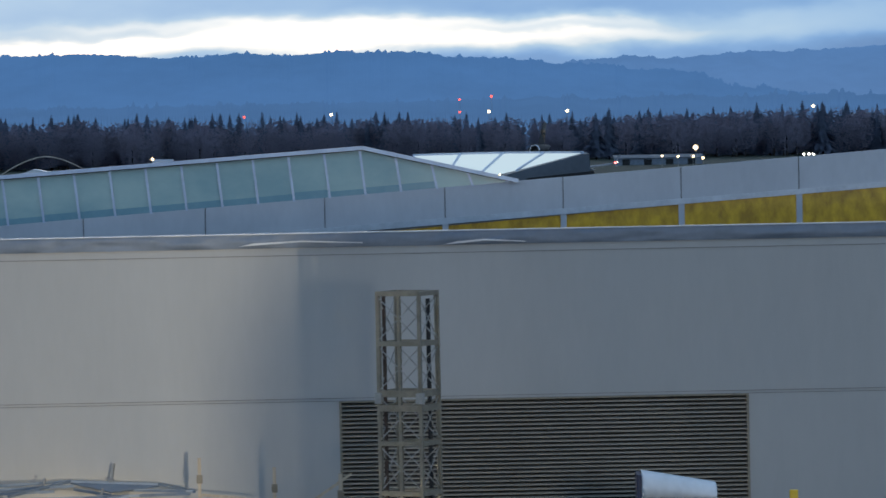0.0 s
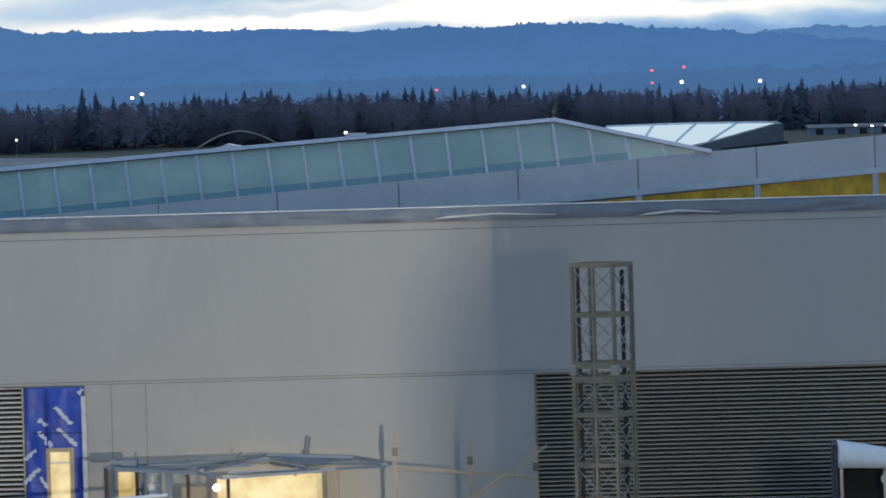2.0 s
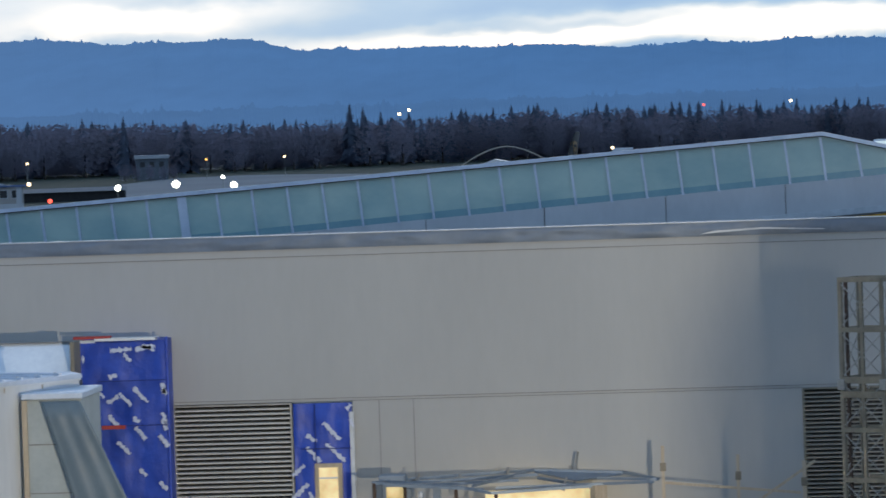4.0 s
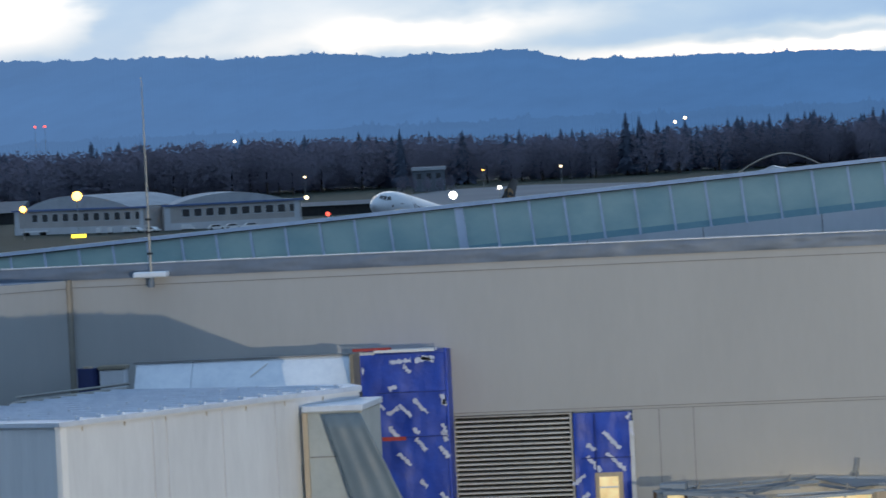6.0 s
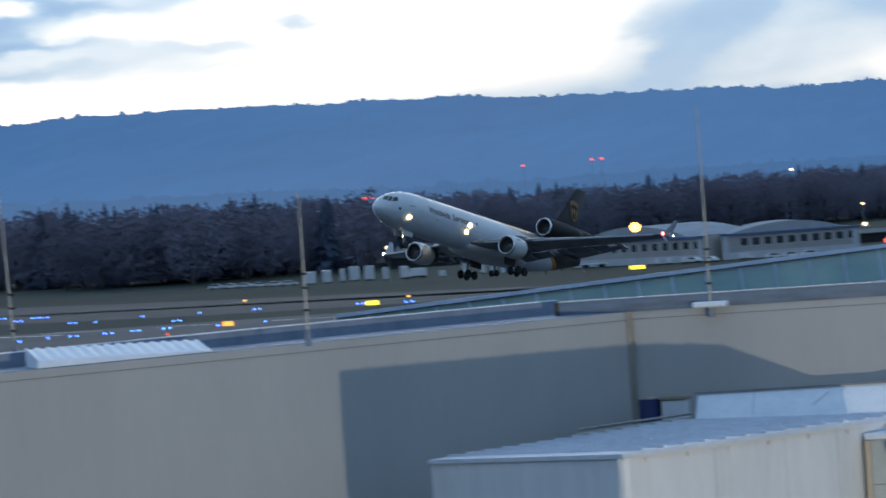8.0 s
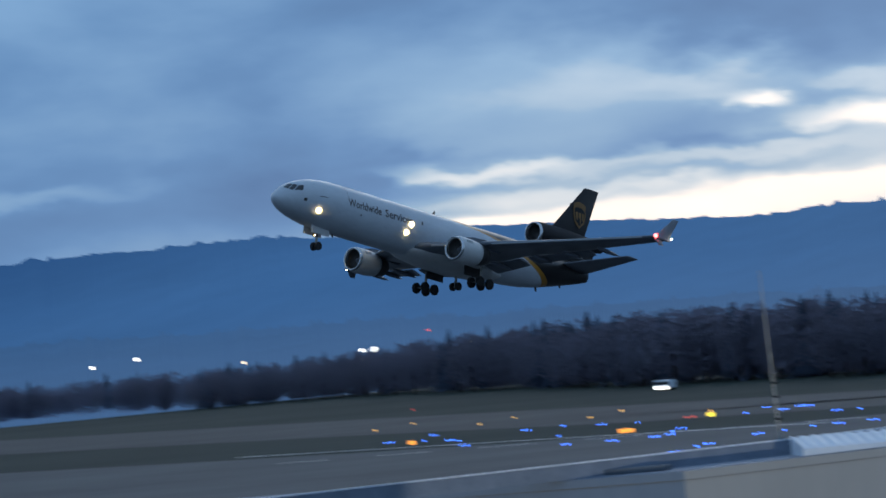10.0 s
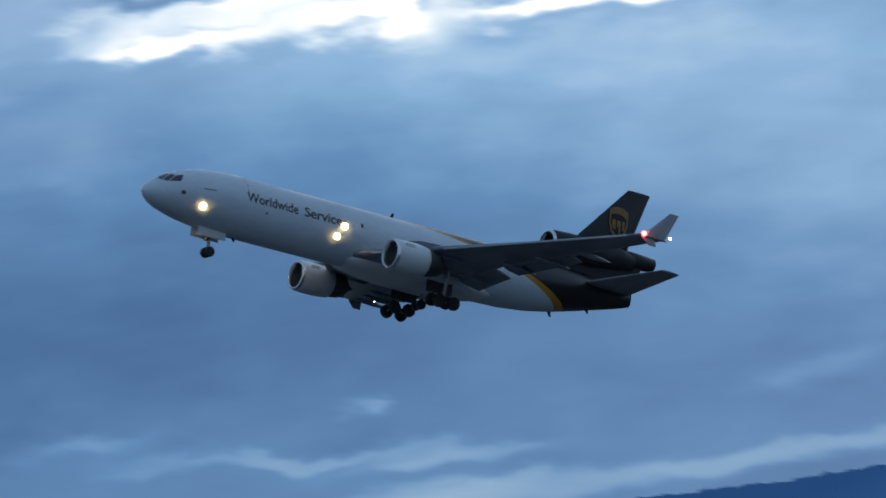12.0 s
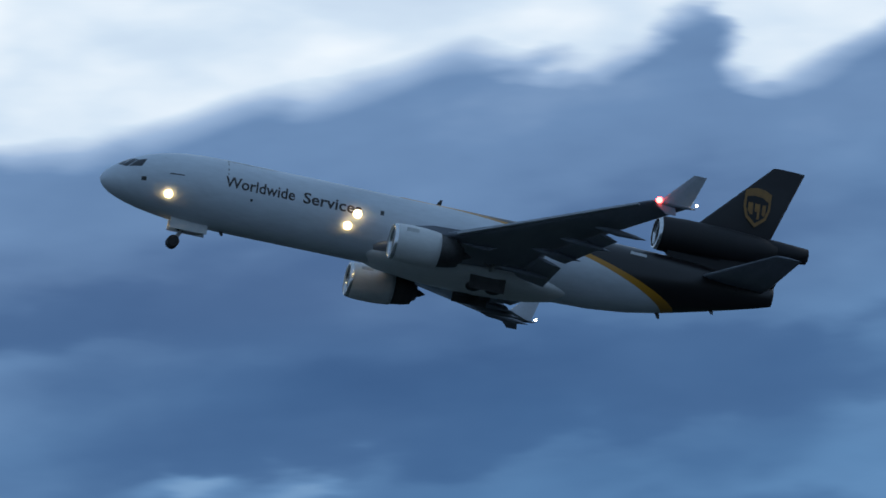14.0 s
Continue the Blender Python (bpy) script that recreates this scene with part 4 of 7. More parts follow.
WRAP_MARKS = [(-29.70, 17.26, -28.90, 17.30), (-28.75, 17.28, -28.00, 17.40), (-27.76, 16.00, -27.70, 15.60), (-27.78, 14.90, -27.70, 14.40), (-29.20, 17.15, -28.94, 16.84), (-28.86, 15.86, -28.35, 15.29), (-29.78, 16.24, -29.48, 16.35), (-30.15, 15.72, -29.99, 15.50), (-29.87, 15.29, -29.45, 15.55), (-29.43, 15.65, -28.98, 15.19), (-29.85, 14.84, -29.49, 14.42), (-28.91, 14.76, -28.71, 14.54), (-28.85, 14.38, -28.46, 13.92), (-27.83, 14.61, -27.65, 14.24), (-27.96, 14.04, -27.62, 13.61), (-29.54, 13.83, -29.07, 13.37), (-28.73, 12.80, -28.49, 12.54), (-28.01, 12.29, -27.70, 12.02), (-28.50, 17.41, -28.02, 17.23), (-27.77, 15.77, -27.63, 15.56)]
WINDOW_MARKS = [(-22.01, 14.22, -21.39, 13.56), (-22.65, 13.77, -22.29, 13.52), (-22.66, 13.32, -22.17, 12.73), (-21.93, 13.43, -21.21, 12.74), (-23.22, 12.23, -22.77, 12.64), (-23.22, 11.37, -22.67, 11.95), (-21.10, 14.68, -20.96, 14.89), (-20.96, 14.33, -20.88, 14.03), (-22.64, 11.61, -22.38, 11.18)]
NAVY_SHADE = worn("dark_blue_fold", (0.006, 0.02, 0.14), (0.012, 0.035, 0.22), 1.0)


def blue_column():
    root = thing("wrapped_bay", "projecting wall bay sheathed in bright blue building wrap", "wall bay")
    wrap_panel(root, -30.9, -27.6, 9.0, 17.55, 187.9, 2.0, WRAP_MARKS)
    # overlapped joints of the sheets and a torn strip of bare board along the top
    for z in (14.42, 16.1):
        part("sheet_joint", boxmesh(-30.2, -27.62, 187.72, 187.78, z, z + 0.03), NAVY_SHADE, root)
    part("red_band", boxmesh(-30.1, -29.2, 187.7, 187.76, 14.32, 14.46), RED, root, "torn red-painted strip")
    bm = bmesh.new()
    box(bm, -31.0, -27.7, 188.02, 190.0, 9.0, 17.6)
    part("core", bm, BLUE_WRAP, root)
    bm = bmesh.new()
    box(bm, -30.3, -28.0, 187.8, 188.6, 17.62, 17.72)
    part("cap_board", bm, WHITE_PAINT, root, "pale board along the top")
    bm = bmesh.new()
    box(bm, -31.1, -29.7, 187.85, 188.3, 17.70, 17.80)
    part("red_edge", bm, RED, root, "red-painted steel edge")
    bm = bmesh.new()
    box(bm, -31.05, -30.3, 187.93, 188.2, 16.3, 17.66)
    part("bare_board", bm, WHITE_SHED, root, "weathered pale board")
    bm = bmesh.new()
    tube(bm, (-27.62, 187.86, 9.5), (-27.58, 187.86, 17.72), 0.06, 8)
    part("corner_post", bm, BLUE_WRAP, root)


def blue_panel():
    root = thing("lit_window_bay", "wall bay in blue building wrap round a lit window", "wall bay")
    wrap_panel(root, -23.15, -20.95, 9.0, 14.94, 189.84, 6.0, WINDOW_MARKS, 0.2)
    part("sheet_joint", boxmesh(-22.85, -20.97, 189.70, 189.73, 13.22, 13.26), NAVY_SHADE, root)
    part("sheet_joint", boxmesh(-22.34, -22.30, 189.70, 189.73, 12.7, 14.9), NAVY_SHADE, root)
    # the window is let into the wrap
    for n, (x0, x1, z0, z1), m, lab in (("window_frame", (-22.4, -21.35, 10.4, 12.68), TIMBER, "raw timber frame"),
                                        ("lit_pane", (-22.24, -21.52, 10.5, 12.52), LIT_ROOM, "window lit warm yellow from inside")):
        y0 = 189.76 if n == "window_frame" else 189.72
        part(n, boxmesh(x0, x1, y0, y0 + 0.1, z0, z1), m, root, lab)
    part("torn_edge", boxmesh(-21.02, -20.86, 189.78, 189.95, 9.0, 14.6), ROOF_METAL, root, "silver tape along the torn edge")
    part("transom", boxmesh(-22.24, -21.52, 189.70, 189.73, 12.1, 12.16), WHITE_PAINT, root)


def hoist_tower():
    """A lattice hoist mast of paired channels with cross braces."""
    root = thing("hoist_tower", "weathered steel lattice hoist tower with cross braces", "tower", at=(-1.27, 175.0, 0), turn=-27)
    w, top = 0.80, 19.68
    for sx in (-1, 1):
        for sy in (-1, 1):
            bm = bmesh.new()
            x, y = sx * w, sy * w * 0.86
            box(bm, x - 0.06, x + 0.06, y - 0.05, y + 0.05, 0, top)
            box(bm, x - sx * 0.02 - 0.02, x - sx * 0.02 + 0.02, y - sy * 0.16, y + sy * 0.0, 0, top)
            part("leg", bm, BROWN_STEEL, root)
    bm = bmesh.new()
    box(bm, -0.05, 0.06, -0.72, -0.60, 0, top - 0.05)
    part("guide_rail", bm, BROWN_STEEL, root, "weathered central guide rail")
    bm = bmesh.new()
    box(bm, -0.84, -0.74, -0.30, -0.20, 0, top - 0.02)
    part("guide_rail", bm, DARK_STEEL, root, "dark rusty guide rail")
    bm = bmesh.new()
    box(bm, 0.35, 0.46, 0.70, 0.82, 0, top - 0.3)
    part("guide_rail", bm, DARK, root)
    z = top - 0.08
    k = 0
    while z > 1:
        heavy = k in (2, 5)
        for a, b in (((-w, -w * .86), (w, -w * .86)), ((w, -w * .86), (w, w * .86)), ((w, w * .86), (-w, w * .86)), ((-w, w * .86), (-w, -w * .86))):
            bm = bmesh.new()
            beam(bm, (*a, z), (*b, z), 0.09, 0.16 if not heavy else 0.22)
            if heavy:
                beam(bm, (*a, z - 0.5), (*b, z - 0.5), 0.09, 0.22)
            part("rung", bm, BROWN_STEEL, root)
            if z > 3:
                bm = bmesh.new()
                beam(bm, (*a, z - 0.1), (*b, z - 1.62), 0.028, 0.035)
                beam(bm, (*b, z - 0.1), (*a, z - 1.62), 0.028, 0.035)
                part("brace", bm, STEEL, root)
        if heavy:
            for sx in (-1, 1):
                part("joint_box", boxmesh(sx * w - 0.13, sx * w + 0.13, -w * .86 - 0.12, -w * .86 + 0.1, z - 0.35, z + 0.03, 0.02), STEEL, root, "steel sleeve at the mast joint")
        z -= 1.72
        k += 1


def canopy_hut():
    root = thing("canopy_hut", "small open hut with a curved white corrugated canopy", "hut", at=(7.75, 170, 0), turn=0)
    bm = bmesh.new()
    n = 30
    rows = []
    for i in range(n + 1):
        f = i / n
        x = -1.25 + 2.5 * f
        drop = 0.45 * f
        rip = 0.025 * cos(i / n * 2 * pi * 7)
        row = [bm.verts.new((x, 1.3, 13.60 - drop)), bm.verts.new((x, 0.2, 13.62 - drop + rip)), bm.verts.new((x, -0.25, 13.52 - drop + rip)), bm.verts.new((x, -0.42 + rip, 13.25 - drop * 0.9)), bm.verts.new((x, -0.45 + rip, 12.80 - drop * 0.15))]
        rows.append(row)
    for a, b in zip(rows, rows[1:]):
        for k in range(4):
            bm.faces.new((a[k], b[k], b[k + 1], a[k + 1]))
    bm.normal_update()
    bmesh.ops.solidify(bm, geom=bm.faces[:], thickness=0.03)
    part("canopy", bm, WHITE_SHED, root, "white ribbed metal canopy", smooth=True)
    part("side_cheek", boxmesh(-1.42, -1.25, -0.45, 1.3, 9, 13.58, 0.03), worn("navy_paint", (0.015, 0.018, 0.04), (0.03, 0.035, 0.07)), root, "dark navy end panel")
    for x in (-1.15, 0.3, 1.2):
        part("post", boxmesh(x - 0.05, x + 0.05, -0.4, -0.3, 0, 12.85), STEEL, root)
    part("back_wall", boxmesh(-1.25, 1.25, 1.2, 1.3, 0, 13.1), DARK, root)
    bm = bmesh.new()
    tube(bm, (0.35, -0.5, 12.4), (0.35, -0.44, 12.4), 0.2, 14)
    part("bracket_disc", bm, STEEL, root)
    bm = bmesh.new()
    beam(bm, (0.4, -0.4, 12.3), (1.2, -0.4, 11.4), 0.08)
    part("strut", bm, STEEL, root)
    part("wall_plate", boxmesh(11.35 - 7.75 + 0.1, 11.35 - 7.75 + 0.38, -0.2, 0, 12.1, 12.95, 0.02), YELLOW, root)


def scaffold():
    """A low frame of tubes and boards over a lit site room close before the wall."""
    root = thing("scaffold_deck", "low scaffold roof of tubes and boards over a lit room", "scaffold")
    for a, b in (((-19.06, 179.0, 12.72), (-15.87, 178.5, 12.52)), ((-15.87, 178.5, 12.52), (-14.79, 178.0, 12.33)), ((-18.11, 181.0, 12.67), (-13.62, 183.0, 12.73)), ((-13.62, 183.0, 12.73), (-10.41, 183.0, 12.56)), ((-10.41, 183.0, 12.56), (-9.08, 182.0, 12.35)), ((-19.06, 179.0, 12.72), (-18.11, 181.0, 12.67)), ((-18.68, 178.6, 12.68), (-15.06, 178.4, 12.43)), ((-18.02, 180.0, 12.61), (-13.41, 182.0, 12.64)), ((-17.57, 179.5, 12.55), (-14.05, 181.0, 12.53)), ((-13.41, 182.0, 12.52), (-12.03, 181.0, 12.35)), ((-14.79, 178.0, 12.33), (-11.30, 179.0, 12.41)), ((-14.71, 179.0, 12.43), (-10.96, 180.0, 12.40)), ((-12.09, 182.0, 12.48), (-9.08, 182.0, 12.35)), ((-15.51, 179.0, 12.53), (-13.62, 183.0, 12.73)), ((-10.96, 180.0, 12.40), (-9.19, 181.0, 12.35))):
        bm = bmesh.new()
        beam(bm, a, b, 0.09, 0.10)
        part("roof_tube", bm, BLUE_STEEL, root)
    for a, b, c in (((-13.62, 183.0, 12.69), (-10.41, 183.0, 12.52), (-12.02, 181.0, 12.48)),):
        bm = bmesh.new()
        q = [Vector(v) for v in (a, b, c)]
        vs = [bm.verts.new(v) for v in q] + [bm.verts.new(v - Vector((0, 0, 0.05))) for v in q]
        for f in ((0, 1, 2), (5, 4, 3), (0, 3, 4, 1), (1, 4, 5, 2), (2, 5, 3, 0)):
            bm.faces.new([vs[i] for i in f])
        bmesh.ops.recalc_face_normals(bm, faces=bm.faces)
        part("deck", bm, BLUE_STEEL, root, "grey-blue scaffold boarding")
    for (x, y, z), w in (((-19.02, 179.0, 12.71), 0.06), ((-18.13, 181.0, 12.61), 0.06), ((-16.78, 178.8, 12.51), 0.13), ((-16.08, 178.6, 12.46), 0.06), ((-14.63, 178.2, 12.29), 0.06)):
        part("upright", boxmesh(x - w, x + w, y - w, y + w, 0, z), DARK_STEEL if w < 0.1 else BLUE_STEEL, root)
    for (x, y, z), h in (((-17.73, 181.0, 12.60), 0.3), ((-14.57, 182.0, 12.59), 0.35), ((-12.14, 183.0, 12.75), 0.6), ((-16.24, 181.0, 12.56), 0.25), ((-12.37, 180.0, 12.38), 0.3)):
        bm = bmesh.new()
        tube(bm, (x, y, z - 0.2), (x + 0.12, y, z + h), 0.05, 6)
        tube(bm, (x, y, z - 0.05), (x, y, z + 0.08), 0.11, 6)
        part("clamp_post", bm, STEEL, root)
    (x0, y0, z0), (x1, y1, z1) = (-18.96, 180.0, 12.90), (-18.02, 180.0, 12.55)
    part("dark_box", boxmesh(x0, x1, y0, y0 + 0.8, z1, z0, 0.02), BLUE_STEEL, root, "blue-grey steel box on the frame")
    # the room below: lit sheets with a post between
    for a, b, z, m in ((-18.86, -18.2, 12.35, LIT_ROOM), (-15.3, -11.0, 12.12, LIT_ROOM), (-16.6, -15.3, 11.75, TIMBER)):
        part("lit_sheet", boxmesh(a, b, 181.6, 181.7, 9.0, z), m, root, "translucent sheet lit warm from inside" if m is LIT_ROOM else "raw plywood sheet")
    part("room_wall", boxmesh(-18.2, -17.95, 181.5, 181.8, 9.0, 12.3), BLUE_STEEL, root)
    part("room_wall", boxmesh(-18.95, -18.86, 181.5, 181.8, 9.0, 12.4), BLUE_STEEL, root)
    for x in (-17.4, -16.9):
        part("mesh_upright", boxmesh(x - 0.02, x + 0.02, 181.4, 181.44, 9.0, 12.2), STEEL, root)
    part("timber_post", boxmesh(-11.45, -10.85, 180.6, 180.8, 9, 12.34), TIMBER, root)
    part("timber_edge", boxmesh(-11.46, -11.28, 180.56, 180.6, 9, 12.34), BROWN_STEEL, root)
    bm = bmesh.new()
    ball(bm, (-15.02, 177.9, 12.0), 0.13)
    part("bulb", bm, LAMP_WHITE, root, "bare bright work lamp")
    bm = bmesh.new()
    box(bm, -17.72, -17.3, 180.4, 180.8, 11.5, 12.0, 0.08)
    box(bm, -17.6, -17.42, 180.4, 180.7, 12.0, 12.25, 0.05)
    part("white_sack", bm, WHITE_PAINT, root, "white sheet bundled on the frame")
    near_wall = Matrix.Translation((0, 0, 26.5 * -0.035)) @ Matrix.Scale(1.035, 4)
    root.matrix_basis = near_wall
    rail = thing("hand_rail", "pale steel hand rail before the lit site room", "railing")
    bm = bmesh.new()
    tube(bm, (-25.4, 179.0, 11.2), (-16.8, 178.6, 11.72), 0.07, 8)
    part("rail", bm, PALE_SHEET, rail)
    for x in (-24.6, -21.0, -17.6):
        bm = bmesh.new()
        tube(bm, (x, 179.0, 0), (x, 179.0, 12.2 if x < -24 else 11.6), 0.06, 8)
        part("post", bm, STEEL, rail)
    fence = thing("site_rail", "thin timber guard rail with a leaning pole", "railing")
    for a, b, w in (((-8.79, 181.0, 12.30), (-3.96, 181.0, 11.82), 0.07), ((-6.27, 180.0, 11.10), (-3.40, 180.0, 13.03), 0.08)):
        bm = bmesh.new()
        beam(bm, a, b, w, 0.10)
        part("rail", bm, TIMBER, fence)
    for (x, y, z), w in (((-8.85, 181.0, 13.62), 0.06), ((-6.18, 181.0, 13.24), 0.06), ((-3.83, 181.2, 12.95), 0.07)):
        part("post", boxmesh(x - w, x + w, y - w, y + w, 0, z), TIMBER, fence)
        part("splice", boxmesh(x - w - 0.04, x + w + 0.05, y - w - 0.05, y - w, z - 0.9, z - 0.6), BROWN_STEEL, fence)
    rail.matrix_basis = near_wall.copy()
    fence.matrix_basis = near_wall.copy()


def white_shed():
    """The white clad plant room near the inner corner; its low roof falls away to the back."""
    root = thing("plant_room", "white metal-clad plant room with a low pale roof", "plant room")
    P = [(-44.7, 168.1, 16.81), (-33.8, 149.6, 17.74), (-26.89, 163.39, 17.74), (-29.3, 176.0, 17.14), (-38.3, 181.0, 17.0), (-41.4, 174.0, 16.91)]
    n = len(P)
    for i in range(n):
        (ax, ay, az_), (bx, by, bz) = P[i], P[(i + 1) % n]
        d = Vector((bx - ax, by - ay, 0)).normalized()
        inn = Vector((-d.y, d.x, 0)) * 0.2
        bm = bmesh.new()
        q = [(ax, ay, 0), (bx, by, 0), (bx, by, bz - 0.14), (ax, ay, az_ - 0.14)]
        a = [bm.verts.new(v) for v in q]
        b = [bm.verts.new(Vector(v) + inn) for v in q]
        bm.faces.new(a)
        bm.faces.new(b[::-1])
        for k in range(4):
            bm.faces.new((a[k], b[k], b[(k + 1) % 4], a[(k + 1) % 4]))
        bmesh.ops.recalc_face_normals(bm, faces=bm.faces)
        part("wall", bm, WHITE_SHED, root)
    c = Vector((sum(p[0] for p in P) / n, sum(p[1] for p in P) / n, 0))
    out = [(c.x + (x - c.x) * 1.012, c.y + (y - c.y) * 1.012, z) for x, y, z in P]
    bm = bmesh.new()
    a = [bm.verts.new((x, y, z - 0.14)) for x, y, z in out]
    b = [bm.verts.new((x, y, z)) for x, y, z in out]
    bmesh.ops.triangulate(bm, faces=[bm.faces.new(b), bm.faces.new(a[::-1])])
    for i in range(n):
        j = (i + 1) % n
        bm.faces.new((a[i], a[j], b[j], b[i]))
    bmesh.ops.recalc_face_normals(bm, faces=bm.faces)
    part("roof", bm, SHED_ROOF, root, "pale blue-grey ribbed roof sheet")
    # standing ribs across the roof, each held by clips; rusty drips run from them down the front
    q1, q2, q0, q4 = (Vector(P[k]) for k in (1, 2, 0, 4))
    for i in range(1, 15):
        f = i / 15
        p, q = q1.lerp(q2, f), q0.lerp(q4, f)
        bm = bmesh.new()
        beam(bm, p + Vector((0, 0, 0.05)), q + Vector((0, 0, 0.05)), 0.09, 0.07)
        part("roof_rib", bm, SHED_ROOF, root)
        for g in (0.02, 0.34):
            bm = bmesh.new()
            k = p.lerp(q, g)
            beam(bm, k + Vector((0, 0, 0.0)), k + Vector((0, 0, 0.12)), 0.07, 0.10)
            part("clip", bm, WALL_B, root)
        if i % 2:
            bm = bmesh.new()
            k = q1.lerp(q2, f) + Vector((0.03, -0.015, 0))
            beam(bm, k + Vector((0, 0, -0.35)), k + Vector((0, 0, -0.12)), 0.025, 0.03)
            part("clip", bm, TIMBER, root)
    e = (q2 - q1)
    out = Vector((e.y, -e.x, 0)).normalized() * 0.012
    for f, w, m in ((0.29, 0.05, WALL_B), (0.335, 0.04, WALL_B), (0.52, 0.04, WALL_B), (0.70, 0.03, WALL_B)):
        p = Vector((*q1.xy, 0)).lerp(Vector((*q2.xy, 0)), f) + out
        bm = bmesh.new()
        beam(bm, (p.x, p.y, 8), (p.x, p.y, 17.5), w, w)
        part("wall_joint", bm, m, root)
    bm = bmesh.new()
    beam(bm, q1 + out * 3 + Vector((0, 0, -0.10)), q2 + out * 3 + Vector((0, 0, -0.10)), 0.07, 0.20)
    part("eave_trim", bm, WHITE_SHED, root)


def roof_plant():
    root = thing("parapet_upstand", "long pale metal upstand at the foot of the terminal wall", "upstand")
    for x0, x1 in ((-39.0, -36.85), (-36.83, -30.75)):
        bm = bmesh.new()
        a = [bm.verts.new((x0, py, pz)) for py, pz in ((184.9, 16.2), (186.1, 17.68), (186.3, 17.68), (186.3, 16.2))]
        b = [bm.verts.new((x1, py, pz)) for py, pz in ((184.9, 16.2), (186.1, 17.68), (186.3, 17.68), (186.3, 16.2))]
        bm.faces.new(a)
        bm.faces.new(b[::-1])
        for k in range(4):
            bm.faces.new((a[k], b[k], b[(k + 1) % 4], a[(k + 1) % 4]))
        bmesh.ops.recalc_face_normals(bm, faces=bm.faces)
        part("face", bm, PALE_SHEET, root, "pale blue canted metal panel")
    bm = bmesh.new()
    beam(bm, (-34.6, 185.55, 17.05), (-34.0, 185.92, 17.5), 0.03, 0.05)
    part("scratch", bm, WHITE_PAINT, root)
    part("top_board", boxmesh(-39.1, -30.7, 186.0, 186.4, 17.68, 17.74), SEAM, root)
    part("end_board", boxmesh(-30.75, -30.6, 184.95, 186.4, 16.4, 17.75), BROWN_STEEL, root, "rust-brown end board")
    tank = thing("water_tank", "dark blue cylindrical tank on the low roof", "tank", at=(-40.7, 185.4, 16.2))
    bm = bmesh.new()
    tube(bm, (0, 0, 0), (0, 0, 1.42), 0.42, 18)
    part("drum", bm, worn("navy_tank", (0.012, 0.02, 0.08), (0.02, 0.035, 0.14)), tank, smooth=False)
    bm = bmesh.new()
    tube(bm, (0, 0, 1.42), (0, 0, 1.5), 0.2, 12)
    part("lid", bm, TIMBER, tank)
    fan = thing("roof_fan", "rusty grey rooftop fan unit on a frame", "fan unit", at=(-39.7, 185.4, 16.2))
    part("housing", boxmesh(-0.5, 0.45, -0.4, 0.4, 0.2, 1.35, 0.05), WALL_B, fan)
    part("rusty_lid", boxmesh(-0.55, 0.5, -0.45, 0.45, 1.35, 1.5, 0.03), BROWN_STEEL, fan)
    part("frame", boxmesh(-0.5, 0.5, -0.42, 0.42, 0, 0.18), STEEL, fan)
    deck = thing("low_roof", "grey flat lower roof between the plant room and the wall", "roof", kind="structure")
    part("deck", boxmesh(-44.0, -30.8, 181.6, 189.9, 15.9, 16.2), ROOF_DECK, deck)
    part("support_wall", boxmesh(-43.5, -31.0, 181.8, 182.1, 0, 15.9), WALL_B, deck)
    low = thing("low_wall", "low weathered block wall beside the wrapped bay", "low wall")
    part("block", boxmesh(-28.13, -26.32, 160.2, 164.0, 0, 17.12, 0.03), BLOCK, low)
    part("coping", boxmesh(-28.25, -26.25, 160.05, 164.1, 17.12, 17.33, 0.03), SHED_ROOF, low)
    part("corner_trim", boxmesh(-28.24, -28.08, 160.08, 160.2, 0, 17.1), TIMBER, low)
    for z in (15.66, 14.1):
        part("block_joint", boxmesh(-28.05, -26.4, 160.17, 160.2, z, z + 0.035), SEAM, low)
    bm = bmesh.new()
    n = 14
    g = []
    for i in range(n + 1):
        row = []
        for k in range(n + 1):
            u, v = i / n, k / n
            z = 9.5 + v * 7.55
            x0, x1 = -27.55 + 0.30 * (17.05 - z), -26.32 + 0.449 * (17.05 - z)
            x = x0 + (x1 - x0) * u
            fold = 0.09 * noise.noise(Vector((x * 1.1 - z * 0.5, z * 0.35, 1))) + 0.02 * sin(u * 17)
            row.append(bm.verts.new((x, 159.9 + fold, z)))
        g.append(row)
    for i in range(n):
        for k in range(n):
            bm.faces.new((g[i][k], g[i + 1][k], g[i + 1][k + 1], g[i][k + 1]))
    bm.normal_update()
    bmesh.ops.solidify(bm, geom=bm.faces[:], thickness=0.03)
    part("tarp", bm, worn("tarp_plastic", (0.095, 0.135, 0.17), (0.15, 0.195, 0.225), 0.35, (0.35, 0.6)), low, "grey-green tarpaulin hung down its side", smooth=True)
    rail = thing("roof_rail", "grey steel rail lying along the roof edge", "rail")
    bm = bmesh.new()
    tube(bm, (-43.1, 183.0, 16.55), (-38.7, 183.0, 16.95), 0.07, 8)
    tube(bm, (-43.0, 183.3, 16.75), (-38.7, 183.3, 17.1), 0.05, 8)
    for x in (-42.8, -40.8, -38.9):
        tube(bm, (x, 183.1, 16.2), (x, 183.1, 16.75), 0.05, 6)
    part("tube", bm, STEEL, rail)


blue_column()
blue_panel()
hoist_tower()
canopy_hut()
scaffold()
white_shed()
roof_plant()


